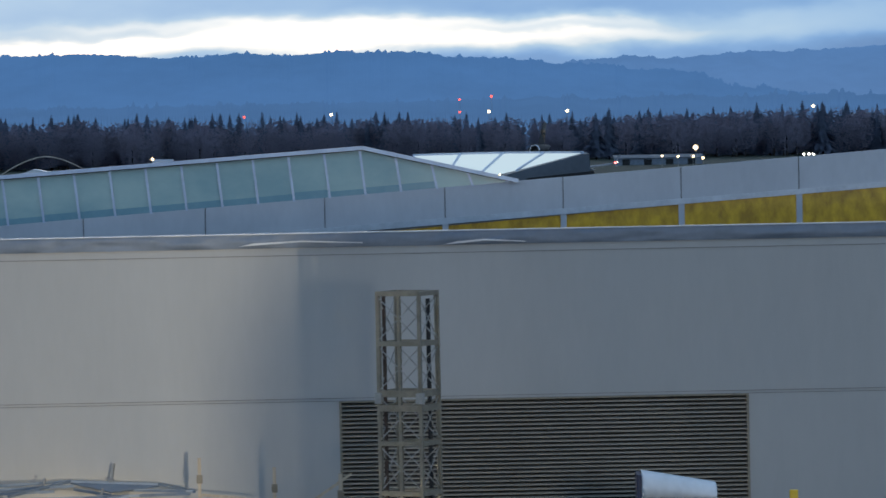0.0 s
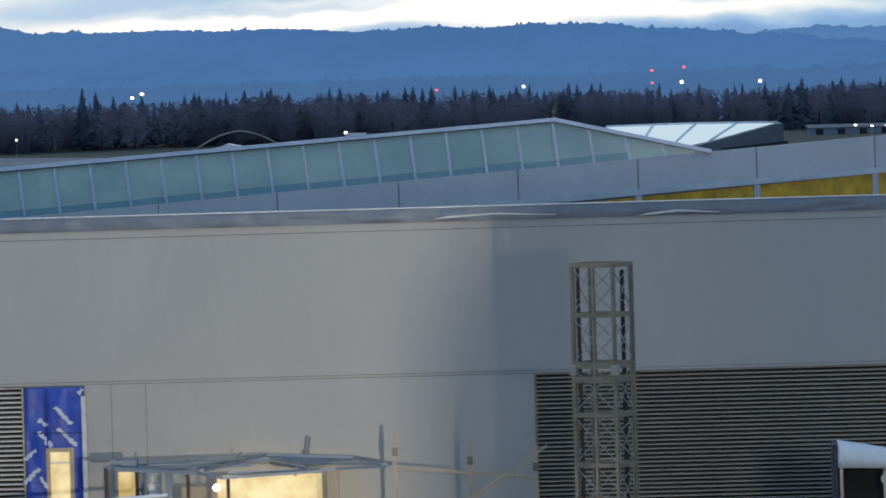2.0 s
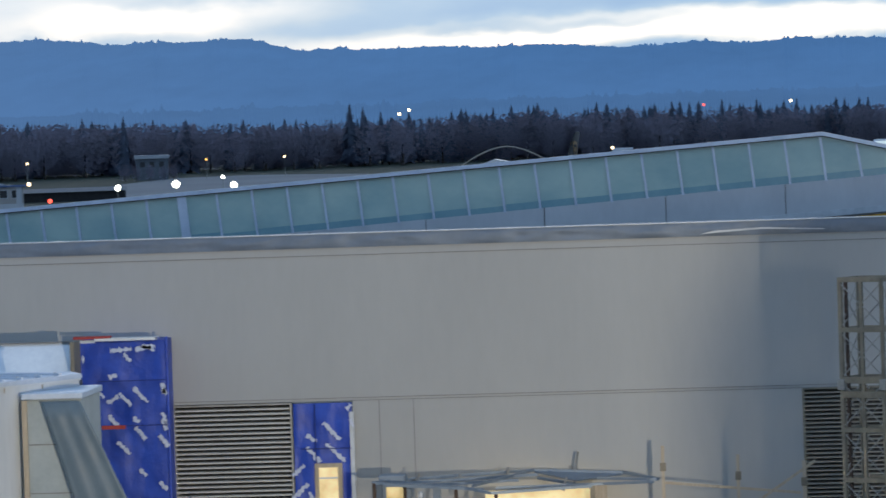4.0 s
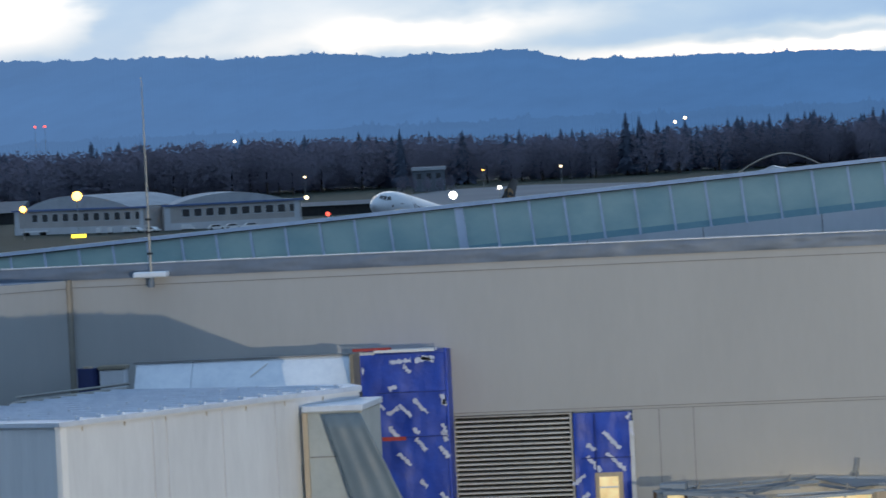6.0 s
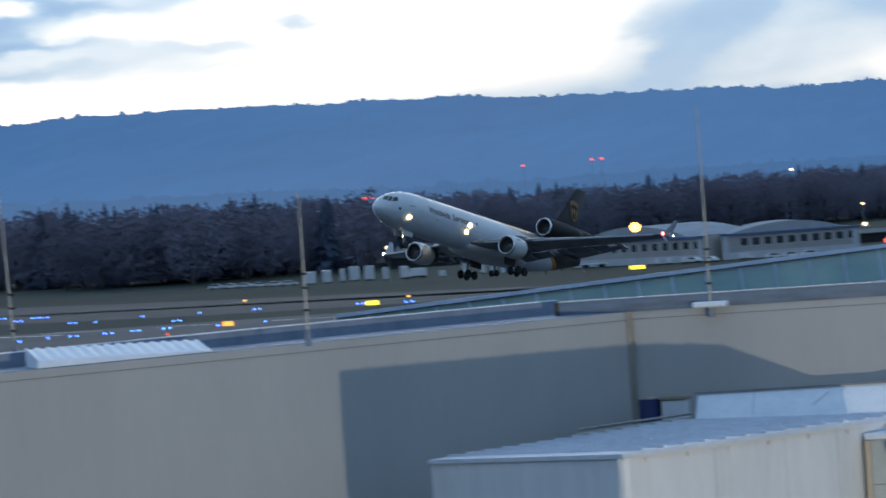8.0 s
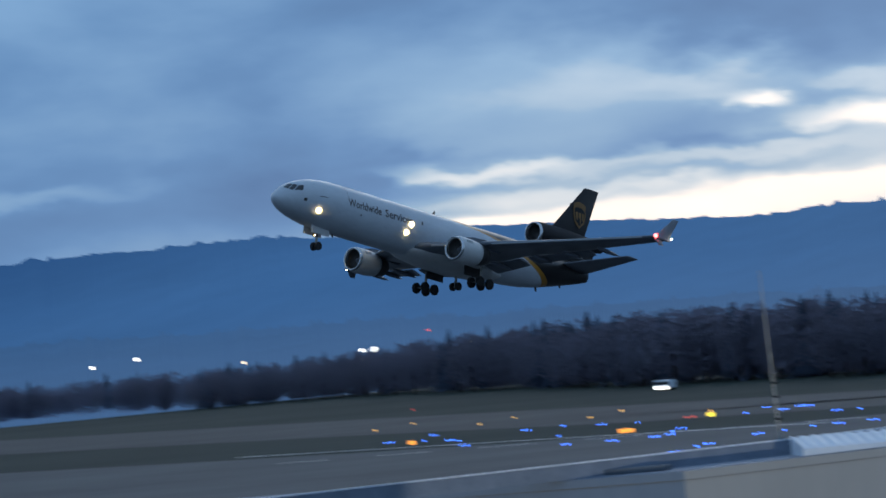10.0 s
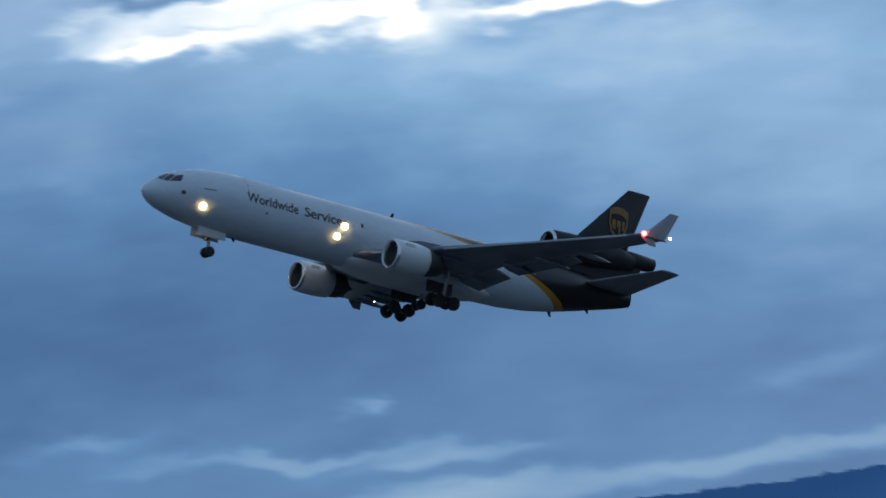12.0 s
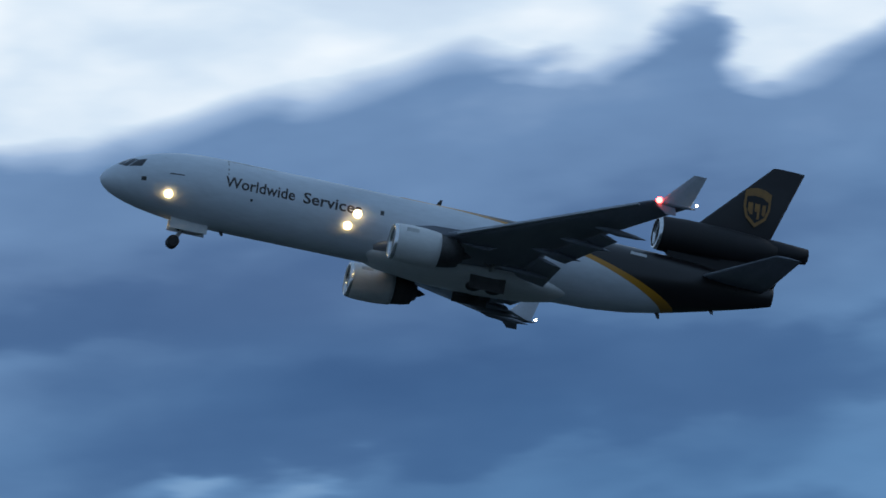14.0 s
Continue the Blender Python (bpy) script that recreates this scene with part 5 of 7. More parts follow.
def light_mast(x, y, top, base, label, lean=0.0):
    root = thing("light_mast", label, "mast", "roof masts", at=(x, y, 0))
    bm = bmesh.new()
    tube(bm, (0, 0, base), (lean, 0, top), 0.06, 8, 0.02)
    part("pole", bm, STEEL, root)
    bm = bmesh.new()
    tube(bm, (0, 0, base - 0.05), (0, 0, base + 0.55), 0.12, 10)
    part("sleeve", bm, BLUE_STEEL, root)
    for z in (base + 1.2, base + 2.0, base + 2.5):
        bm = bmesh.new()
        tube(bm, (0, 0, z), (0, 0, z + 0.08), 0.11, 10)
        part("collar", bm, DARK, root)
    return root


m1 = light_mast(-39.0, 189.6, 28.4, 20.45, "slim tapering steel mast bracketed to the terminal wall")
part("wall_bracket", boxmesh(-0.65, 0.65, -0.3, 0.4, 20.78, 21.0, 0.05), PALE_SHEET, m1, "pale metal bracket")
light_mast(-50.6, 174.5, 26.3, 20.8, "short pale steel mast on the wing roof")
light_mast(-60.8, 172.0, 27.4, 20.8, "slim pale steel mast on the wing roof", -0.2)

# ------------------------------------------------------------------ airfield things


def field_light(name, label, lens, group, r=0.24, h=0.35):
    root = thing(name, label, "light", group)
    bm = bmesh.new()
    tube(bm, (0, 0, 0), (0, 0, h), 0.07, 6)
    part("stem", bm, STEEL, root)
    bm = bmesh.new()
    bmesh.ops.create_icosphere(bm, subdivisions=1, radius=r, matrix=Matrix.Translation((0, 0, h + r * 0.6)))
    part("lens", bm, lens, root)
    return root


BLUE_AT = [(-482.7, 1089.8), (-467.2, 1076.6), (-487.2, 1127.2), (-456.6, 1065.0), (-447.5, 1050.8), (-428.0, 1005.8), (-450.8, 1097.5),
           (-409.6, 1016.5), (-381.3, 947.9), (-370.6, 946.0), (-416.2, 1081.2), (-363.2, 950.5), (-362.6, 957.9), (-369.7, 980.1),
           (-375.4, 998.8), (-318.2, 842.1), (-321.5, 863.8), (-323.2, 873.2), (-326.6, 909.8), (-388.9, 1079.0), (-399.0, 1119.5),
           (-383.0, 1085.4), (-324.5, 920.8), (-385.7, 1104.8), (-382.9, 1103.2), (-322.8, 932.7), (-353.7, 1036.9), (-319.5, 936.3),
           (-347.0, 1034.1), (-313.8, 940.7), (-309.8, 945.6), (-343.3, 1055.5), (-319.2, 1001.9), (-304.4, 948.6), (-330.1, 1055.2),
           (-292.4, 946.0), (-318.3, 1057.0), (-285.7, 955.8), (-291.4, 1044.4), (-278.2, 1035.2), (-444.5, 1106.1), (-428.4, 1088.5)]
lamp = field_light("taxiway_light", "small blue glowing taxiway edge light on a stem", LAMP_BLUE, "blue taxiway lights", 0.19)
lamp.location = (*BLUE_AT[0], 0.0)
for k, (x, y) in enumerate(BLUE_AT):
    if k:
        copy_thing(lamp, pose(x, y, 0.0))
    if k % 3 != 1:
        copy_thing(lamp, pose(x + 1.25, y + 0.3, 0.0))
ORANGE_AT = [(-550.9, 1237.2), (-560.5, 1284.9), (-506.1, 1202.6), (-513.3, 1243.8), (-463.0, 1171.1), (-471.1, 1213.6), (-415.5, 1128.3), (-345.1, 1138.9), (-290.3, 1082.8)]
lamp = field_light("runway_light", "small amber glowing edge light on a stem", LAMP_AMBER, "amber edge lights", 0.26)
lamp.location = (*ORANGE_AT[0], 0.0)
for x, y in ORANGE_AT[1:]:
    copy_thing(lamp, pose(x, y, 0.0))
lamp = field_light("stop_light", "small red glowing stop bar light on a stem", LAMP_RED, "red stop lights", 0.26)
lamp.location = (-406.0, 1086.4, 0.0)
for x, y in ((-290.5, 907.7), (-653.1, 1498.3), (-404.2, 1085.9), (-392, 1015)):
    copy_thing(lamp, pose(x, y, 0.0))


def field_sign(x, y, w, mat, label):
    root = thing("airfield_sign", label, "sign", "lit airfield signs", at=(x, y, 0.0), turn=18)
    part("face", boxmesh(-w / 2, w / 2, -0.12, 0.12, 0.3, 1.15, 0.05), mat, root)
    for s in (-1, 1):
        part("leg", boxmesh(s * w * 0.35 - 0.06, s * w * 0.35 + 0.06, -0.06, 0.06, 0, 0.3), DARK, root)


# the last entry is a lamp's reflection on wet ground, added as a glowing panel
for x, y, w, m, lab in ((-389.4, 1004.7, 3.2, SIGN_ORANGE, "glowing orange airfield sign on short legs"), (-399.5, 1084.5, 1.6, SIGN_YELLOW, "small glowing yellow airfield sign"),
                        (-289.8, 944.3, 2.0, SIGN_ORANGE, "glowing orange airfield sign on short legs"), (-285.3, 1034.1, 2.6, SIGN_YELLOW, "bright glowing yellow panel low on the airfield"),
                        (-462.9, 1059.5, 1.6, SIGN_ORANGE, "small glowing orange airfield sign"), (-267.4, 1215, 3.6, SIGN_YELLOW, "bright glowing yellow panel low on the airfield")):
    field_sign(x, y, w, m, lab)


def lamp_post(az, el, dist, mat, size, label, group="field lamps"):
    x, y = polar(az, dist)
    z = 26.5 + tan(radians(el)) * dist
    root = thing("lamp_post", label, "lamp", group, at=(x, y, 0))
    bm = bmesh.new()
    tube(bm, (0, 0, 0), (0, 0, z - size), 0.11, 6, 0.06)
    part("pole", bm, STEEL, root)
    bm = bmesh.new()
    bmesh.ops.create_icosphere(bm, subdivisions=2, radius=size, matrix=Matrix.Translation((0, 0, z)))
    part("lamp", bm, mat, root)


for az, el, d, m, s, lab in (
    (-12.41, -0.736, 1262, LAMP_SODIUM, 1.2, "tall amber floodlight glowing by the field building"), (-13.02, -0.857, 1262, LAMP_SODIUM, 0.8, "smaller amber floodlight by the hall"),
    (-8.18, -0.935, 1225, LAMP_WHITE, 0.95, "white apron floodlight on a pole"), (-7.53, -0.968, 1225, LAMP_WHITE, 0.85, "white apron floodlight on a pole"), (-8.835, -0.955, 1225, LAMP_WHITE, 0.75, "white apron floodlight on a pole"),
    (-7.65, -0.871, 1300, LAMP_WHITE, 0.5, "white apron floodlight on a pole"), (-9.6, -1.078, 1180, LAMP_RED, 0.55, "red obstruction light on a pole"), (-9.83, -0.879, 1400, LAMP_WARM, 0.55, "small warm lamp on a pole"),
    (-5.64, -0.23, 1990, LAMP_WARM, 0.62, "warm street lamp above the trees"), (-5.53, -0.19, 1990, LAMP_WARM, 0.62, "warm street lamp above the trees"), (-10.61, -0.21, 1900, LAMP_WARM, 0.5, "warm street lamp above the trees"),
    (0.58, -0.06, 2350, LAMP_RED, 0.6, "red warning light on a slim mast"), (0.22, -0.09, 2350, LAMP_RED, 0.55, "red warning light on a slim mast"), (0.22, -0.23, 2350, LAMP_RED, 0.55, "red warning light on a slim mast"), (-2.21, -0.24, 2000, LAMP_RED, 0.5, "red warning light on a slim mast"),
    (0.55, -0.23, 2000, LAMP_WARM, 0.65, "warm street lamp among trees"), (1.43, -0.24, 2000, LAMP_WARM, 0.65, "warm street lamp among trees"), (4.2, -0.24, 2000, LAMP_WARM, 0.6, "warm street lamp among trees"), (-1.23, -0.23, 2000, LAMP_WARM, 0.6, "warm street lamp among trees"),
    (2.87, -0.68, 1700, LAMP_WARM, 0.85, "large warm floodlight over a yard"), (2.49, -0.77, 1700, LAMP_WARM, 0.4, "small warm yard lamp on a pole"), (2.67, -0.78, 1700, LAMP_WARM, 0.4, "small warm yard lamp on a pole"), (2.84, -0.78, 1700, LAMP_WARM, 0.45, "small warm yard lamp on a pole"), (2.95, -0.80, 1700, LAMP_WARM, 0.45, "small warm yard lamp on a pole"),
    (4.08, -0.78, 1750, LAMP_WHITE, 0.4, "small white yard lamp on a pole"), (4.14, -0.78, 1750, LAMP_WHITE, 0.4, "small white yard lamp on a pole"), (4.19, -0.78, 1750, LAMP_WHITE, 0.4, "small white yard lamp on a pole"), (-3.25, -0.69, 1700, LAMP_WARM, 0.5, "small warm yard lamp by a shed"),
    (-9.84, -0.65, 1690, LAMP_WARM, 0.4, "small warm house lamp under trees"), (-6.95, -0.666, 1700, LAMP_WARM, 0.4, "small warm house lamp under trees"), (-7.83, -0.668, 1700, LAMP_AMBER, 0.35, "dim amber house lamp under trees"),
    (-15.42, -0.20, 1550, LAMP_RED, 0.5, "red obstruction light on a pole"), (-15.34, -0.195, 1550, LAMP_RED, 0.45, "red obstruction light on a pole"), (-13.62, 0.047, 1950, LAMP_RED, 0.5, "red obstruction light on a pole"),
    (-12.84, 0.062, 1950, LAMP_RED, 0.5, "red warning light on a slim mast"), (-12.73, 0.062, 1950, LAMP_RED, 0.5, "red warning light on a slim mast"), (-15.2, -0.77, 1330, LAMP_WARM, 0.55, "warm lamp at the freight yard"),
    (-23.93, -0.19, 2200, LAMP_WHITE, 1.1, "bright white yard lamp on a pole"), (-24.06, -0.19, 2200, LAMP_WHITE, 0.8, "bright white yard lamp on a pole"), (-23.13, -0.45, 2200, LAMP_WARM, 0.6, "warm yard lamp on a pole"), (-23.3, -0.03, 2200, LAMP_RED, 0.5, "red warning light on a slim mast"),
    (-21.77, -0.29, 1900, LAMP_WARM, 0.6, "warm yard lamp on a pole"), (-22.81, -0.22, 2200, LAMP_WARM, 0.5, "warm yard lamp on a pole"), (-24.04, -0.29, 2200, LAMP_WARM, 0.6, "warm yard lamp on a pole"),
    (-26.6, -0.05, 2250, LAMP_WHITE, 0.8, "bright white yard lamp on a pole"), (-27.1, -0.1, 2250, LAMP_WHITE, 0.7, "bright white yard lamp on a pole"), (-28.9, -0.12, 2250, LAMP_WARM, 0.6, "warm yard lamp on a pole"), (-25.4, -0.2, 2250, LAMP_WARM, 0.6, "warm yard lamp on a pole"),
):
    lamp_post(az, el, d, m, s, lab)


def field_hall(left, right, wall_h, peak, label, depth=24.0, crest=0.5, windows=10):
    """A tan hall with a blue fascia and a low curved roof; left and right are the ends of its front on the plan."""
    d = Vector((right[0] - left[0], right[1] - left[1], 0))
    w = d.length
    root = thing("field_hall", label, "hall", "field halls", at=(left[0], left[1], 0), turn=math.degrees(atan2(d.y, d.x)))
    part("wall", boxmesh(0, w, 0, depth, 0, wall_h), BRICKISH, root)
    bm = bmesh.new()
    n = 14
    pts = [(w * 0.06, wall_h + 0.2)]
    for i in range(n + 1):
        f = i / n
        u = (f - crest) / (crest if f < crest else 1 - crest)
        pts.append((w * (0.08 + 0.80 * f), wall_h + 0.25 + (peak - wall_h - 0.25) * (1 - abs(u) ** 2.0)))
    pts.append((w * 0.90, wall_h + 0.2))
    prism(bm, pts, -0.2, depth)
    part("roof", bm, FIELD_ROOF, root, "pale low curved roof")
    part("eave_board", boxmesh(-0.5, w + 0.5, -0.6, -0.1, wall_h - 0.25, wall_h + 0.22), BLUE_TRIM, root, "blue fascia board")
    me = mesh_of(boxmesh(-0.95, 0.95, -0.08, 0.0, 0, 1.9), "window", WINDOW_DARK)
    fr = mesh_of(boxmesh(-1.1, 1.1, -0.05, 0.0, -0.15, 2.05), "window_frame", WALL_B)
    for i in range(windows):
        for m, nm in ((fr, "window_frame"), (me, "window")):
            ob = new(nm, m)
            ob.parent = root
            ob.location = (w * (0.16 + 0.78 * i / max(1, windows - 1)), 0, wall_h - 3.0)
    part("plinth", boxmesh(0, w, -0.06, 0, 0, wall_h * 0.28), WALL_B, root, "paler lower wall")
    for f in (0.02, 0.96):
        part("pilaster", boxmesh(w * f - 0.5, w * f + 0.9, -0.15, 0, 0, wall_h - 0.25), WALL_B, root)
    return root


def long_shed(left, right, wall_h, ridge, label, roof, wall, depth=16.0):
    """A low shed whose single roof slope faces the field."""
    d = Vector((right[0] - left[0], right[1] - left[1], 0))
    w = d.length
    root = thing("long_shed", label, "shed", "field sheds", at=(left[0], left[1], 0), turn=math.degrees(atan2(d.y, d.x)))
    part("wall", boxmesh(0, w, 0, depth, 0, wall_h), wall, root)
    bm = bmesh.new()
    vs = [bm.verts.new(v) for v in ((-0.5, -0.8, wall_h), (w + 0.5, -0.8, wall_h), (w + 0.5, depth, ridge), (-0.5, depth, ridge), (-0.5, depth, wall_h), (w + 0.5, depth, wall_h))]
    for f in ((0, 1, 2, 3), (0, 3, 4), (1, 5, 2), (3, 2, 5, 4), (0, 4, 5, 1)):
        bm.faces.new([vs[i] for i in f])
    bmesh.ops.recalc_face_normals(bm, faces=bm.faces)
    part("roof", bm, roof, root)
    for i in range(max(2, int(w / 7))):
        x = w * (i + 0.5) / max(2, int(w / 7))
        part("door", boxmesh(x - 1.3, x + 1.3, -0.06, 0, 0, min(2.6, wall_h * 0.8)), DARK, root)
    return root


field_hall((-301.0, 1291.0), (-260.5, 1264.5), 6.3, 9.8, "long tan field hall with a pale curved roof and window strip", crest=0.46, windows=11)
field_hall((-256.3, 1266.0), (-222.8, 1277.5), 6.3, 8.9, "tan field hall with a pale curved roof and window strip", crest=0.52, windows=10)
long_shed((-261.5, 1274.0), (-254.5, 1276.0), 4.2, 5.0, "small link shed between two field halls", FIELD_ROOF, BRICKISH, 8)
long_shed((-394, 1448), (-338, 1452), 3.4, 6.4, "long low shed with a dark grey roof", ROOF_DECK, DARK, 22)
long_shed((-243, 1372), (-212, 1378), 2.6, 3.6, "dark open store beside the floodlit apron", ROOF_DECK, DARK, 8)


def low_house(x, y, w, h, turn, label):
    """A flat-roofed house in the dusk under the trees: shade put into dark walls, light into a pale deep eave board."""
    root = thing("low_house", label, "house", at=(x, y, 0), turn=turn)
    part("wall", boxmesh(0, w, 0, 8, 0, h - 0.5), ROOF_DECK, root)
    part("roof", boxmesh(-0.4, w + 0.4, -0.4, 8.4, h - 0.5, h), WING_ROOF, root)
    part("eave_board", boxmesh(-0.5, w + 0.5, -0.6, -0.4, h - 1.15, h - 0.05), FIELD_ROOF, root, "deep eave board, light put into its pale colour")
    for f in (0.2, 0.5, 0.8):
        part("window", boxmesh(w * f - 0.8, w * f + 0.8, -0.06, 0, h - 4.0, h - 2.2), WINDOW_DARK, root)


low_house(-258.5, 1704.5, 10.9, 8.4, 8.4, "flat-roofed house under trees, lit eave and shaded walls in its colours")
field_hall((152, 2030), (192, 2030), 7.0, 15.0, "white domed hall far across the field", 30, windows=6)
long_shed((60, 1752), (90, 1752), 2.4, 3.4, "low dark sheds in a lit yard", ROOF_DECK, BLUE_STEEL, 10)
long_shed((-97.5, 1722), (-91.5, 1722), 4.3, 5.5, "small white shed among the trees", FIELD_ROOF, FIELD_ROOF, 6)


def hoop():
    root = thing("hoop_frame", "tall pale arched hoop frame rising over the trees", "arch", at=(*polar(-4.45, 1650), 0))
    pts = [(-19 * (1 - i / 8), -1.0 + 9.2 * (1 - abs(1 - i / 8) ** 1.7)) for i in range(17)]
    bm = bmesh.new()
    for a, b in zip(pts, pts[1:]):
        tube(bm, (a[0], 0, a[1]), (b[0], 0, b[1]), 0.2, 6)
    part("arch", bm, worn("tan_arch", (0.34, 0.28, 0.22), (0.5, 0.42, 0.34)), root)
    for s in (-1, 1):
        part("footing", boxmesh(s * 19 - 0.5, s * 19 + 0.5, -0.5, 0.5, -0.2, 0.6), CONCRETE, root)
    tent = thing("white_tent", "low white fabric roof under the hoop frame", "tent", at=(*polar(-4.62, 1640), 0))
    bm = bmesh.new()
    prism(bm, [(-9, 0), (9, 0), (9, 2.2), (5, 3.4), (1, 4.3), (-2, 3.2), (-9, 2.0)], 0, 8)
    part("fabric", bm, WHITE_PAINT, tent)


hoop()


def truck():
    root = thing("box_truck", "white box truck parked in a freight yard", "truck", "parked freight trucks", at=(-380, 1318, 0), turn=12)
    part("cargo_box", boxmesh(-3.6, 2.2, -1.25, 1.25, 1.1, 3.9, 0.05), WHITE_PAINT, root)
    bm = bmesh.new()
    prism(bm, [(2.35, 0.7), (4.4, 0.7), (4.4, 1.7), (3.9, 2.6), (2.35, 2.7)], -1.15, 1.15)
    part("cab", bm, WHITE_PAINT, root)
    part("windscreen", boxmesh(4.0, 4.28, -1.0, 1.0, 1.75, 2.4), WINDOW_DARK, root)
    part("chassis", boxmesh(-3.5, 4.2, -0.9, 0.9, 0.6, 1.1), DARK, root)
    for x in (-2.4, 3.3):
        for s in (-1, 1):
            bm = bmesh.new()
            tube(bm, (x, s * 0.85, 0.5), (x, s * 1.15, 0.5), 0.5, 10)
            part("wheel", bm, DARK, root)
    return root


def container():
    root = thing("freight_container", "white freight container on the yard edge", "container", "freight containers", at=(-360, 1300, 0), turn=12)
    part("body", boxmesh(-3.0, 3.0, -1.2, 1.2, 0.15, 2.75, 0.04), WHITE_PAINT, root)
    for i in range(9):
        part("rib", boxmesh(-2.8 + i * 0.7, -2.68 + i * 0.7, -1.24, -1.2, 0.3, 2.6), WALL_B, root)
    part("base", boxmesh(-3.0, 3.0, -1.1, 1.1, 0, 0.15), DARK, root)
    return root


ct = container()
# row of pallets, containers and trailers along the yard edge: x, y, length and height scale
YARD = ((-377.7, 1307.6, 0.58, 1.2), (-373.0, 1308.3, 0.68, 1.0), (-369.4, 1311.1, 0.36, 1.05), (-366.4, 1312.0, 0.75, 1.16), (-361.4, 1309.0, 0.68, 1.16), (-354.1, 1299.0, 0.40, 1.0),
        (-349.0, 1299.0, 0.55, 1.0), (-336.5, 1291.0, 0.46, 0.5), (-337.3, 1317.9, 0.36, 0.95), (-328.6, 1303.3, 0.32, 0.78), (-325.9, 1303.4, 0.40, 0.72))
rnd = random.Random(5)
ct.matrix_basis = pose(YARD[0][0], YARD[0][1], 0, 0, 0, 15) @ Matrix.Diagonal((YARD[0][2], 1, YARD[0][3], 1))
for x, y, a, b in YARD[1:]:
    copy_thing(ct, pose(x, y, 0, 0, 0, 15 + rnd.uniform(-7, 7)) @ Matrix.Diagonal((a, 1, b, 1)))
tr = truck()
tr.matrix_basis = pose(-342.5, 1287.0, 0, 0, 0, 190) @ Matrix.Scale(0.7, 4)
copy_thing(tr, pose(-346.2, 1292.0, 0, 0, 0, 14) @ Matrix.Scale(0.62, 4))
for x, y, a in ((-271.4, 1256.5, 100), (-268.0, 1255.0, 95), (-263.2, 1252.5, 80), (-248.0, 1254.0, 10)):
    copy_thing(tr, pose(x, y, 0, 0, 0, a) @ Matrix.Scale(0.62, 4))


def parked_car():
    root = thing("parked_car", "low pale parked car on the airfield apron", "car", "parked cars", at=(-386.3, 1304.7, 0), turn=14)
    bm = bmesh.new()
    prism(bm, [(-2.2, 0.35), (2.2, 0.35), (2.25, 0.75), (1.3, 0.9), (0.7, 1.4), (-1.2, 1.42), (-1.9, 0.95), (-2.25, 0.85)], -0.85, 0.85)
    part("body", bm, WHITE_PAINT, root)
    bm = bmesh.new()
    prism(bm, [(1.1, 0.92), (0.65, 1.32), (-1.1, 1.34), (-1.6, 0.95)], -0.87, 0.87)
    part("side_glass", bm, WINDOW_DARK, root)
    for x in (-1.4, 1.4):
        bm = bmesh.new()
        tube(bm, (x, -0.88, 0.33), (x, 0.88, 0.33), 0.33, 10)
        part("wheel", bm, DARK, root)
    return root


pc = parked_car()
for x, y in ((-391.5, 1307.5), (-397.0, 1311.5), (-401.8, 1314.6), (-407.0, 1318.5), (-382.0, 1302.4)):
    copy_thing(pc, pose(x, y, 0, 0, 0, 14 + rnd.uniform(-8, 8)))
# cars before the halls
for x, y, turn in ((-262.0, 1258.0, -30), (-257.0, 1254.0, -32), (-239.0, 1246.0, 16), (-235.0, 1247.0, 18), (-230.5, 1248.6, 19)):
    copy_thing(pc, pose(x, y, 0, 0, 0, turn))


def igloo(x, y, w, h):
    root = thing("field_tent", "small white gabled tent with a blue door flap", "tent", "field tents", at=(x, y, 0), turn=13)
    bm = bmesh.new()
    prism(bm, [(-w / 2, 0), (w / 2, 0), (w / 2, h * 0.55), (w * 0.3, h * 0.88), (0, h), (-w * 0.3, h * 0.88), (-w / 2, h * 0.55)], 0, 4)
    part("fabric", bm, WHITE_SHED, root)
    part("door_flap", boxmesh(-w * 0.2, w * 0.22, -0.06, 0, 0, h * 0.7), BLUE_TRIM, root)


igloo(-319.1, 1291.8, 3.2, 2.2)
igloo(-310.1, 1280.8, 4.6, 2.9)


def stop_barrier():
    root = thing("barrier_trailer", "flat white trailer by the field hall", "trailer", at=(-293.0, 1279.0, 0), turn=-20)
    part("bed", boxmesh(-3.6, 3.6, -1.0, 1.0, 0.85, 1.15, 0.03), WHITE_PAINT, root)
    for x in (-2.6, 2.4):
        bm = bmesh.new()
        tube(bm, (x, -0.95, 0.45), (x, 0.95, 0.45), 0.45, 10)
        part("wheel", bm, DARK, root)
    part("leg", boxmesh(3.2, 3.4, -0.1, 0.1, 0, 0.85), DARK, root)


stop_barrier()


def bus_stop():
    root = thing("ground_vehicle", "blue-white airfield bus with three bright lamps", "bus", at=(-557, 1474, 0), turn=-40)
    part("body", boxmesh(-4.8, 4.8, -1.25, 1.25, 0.9, 3.3, 0.1), PALE_SHEET, root)
    part("window_band", boxmesh(-4.5, 4.5, -1.29, -1.25, 1.9, 2.8), WINDOW_DARK, root)
    for x in (-3.2, 0, 3.2):
        bm = bmesh.new()
        ball(bm, (x, -1.4, 0.95), 0.5)
        part("lamp", bm, LAMP_WHITE, root)
    for x in (-3.2, 3.2):
        bm = bmesh.new()
        tube(bm, (x, -1.2, 0.5), (x, 1.2, 0.5), 0.5, 10)
        part("wheel", bm, DARK, root)


bus_stop()

# ------------------------------------------------------------------ trees


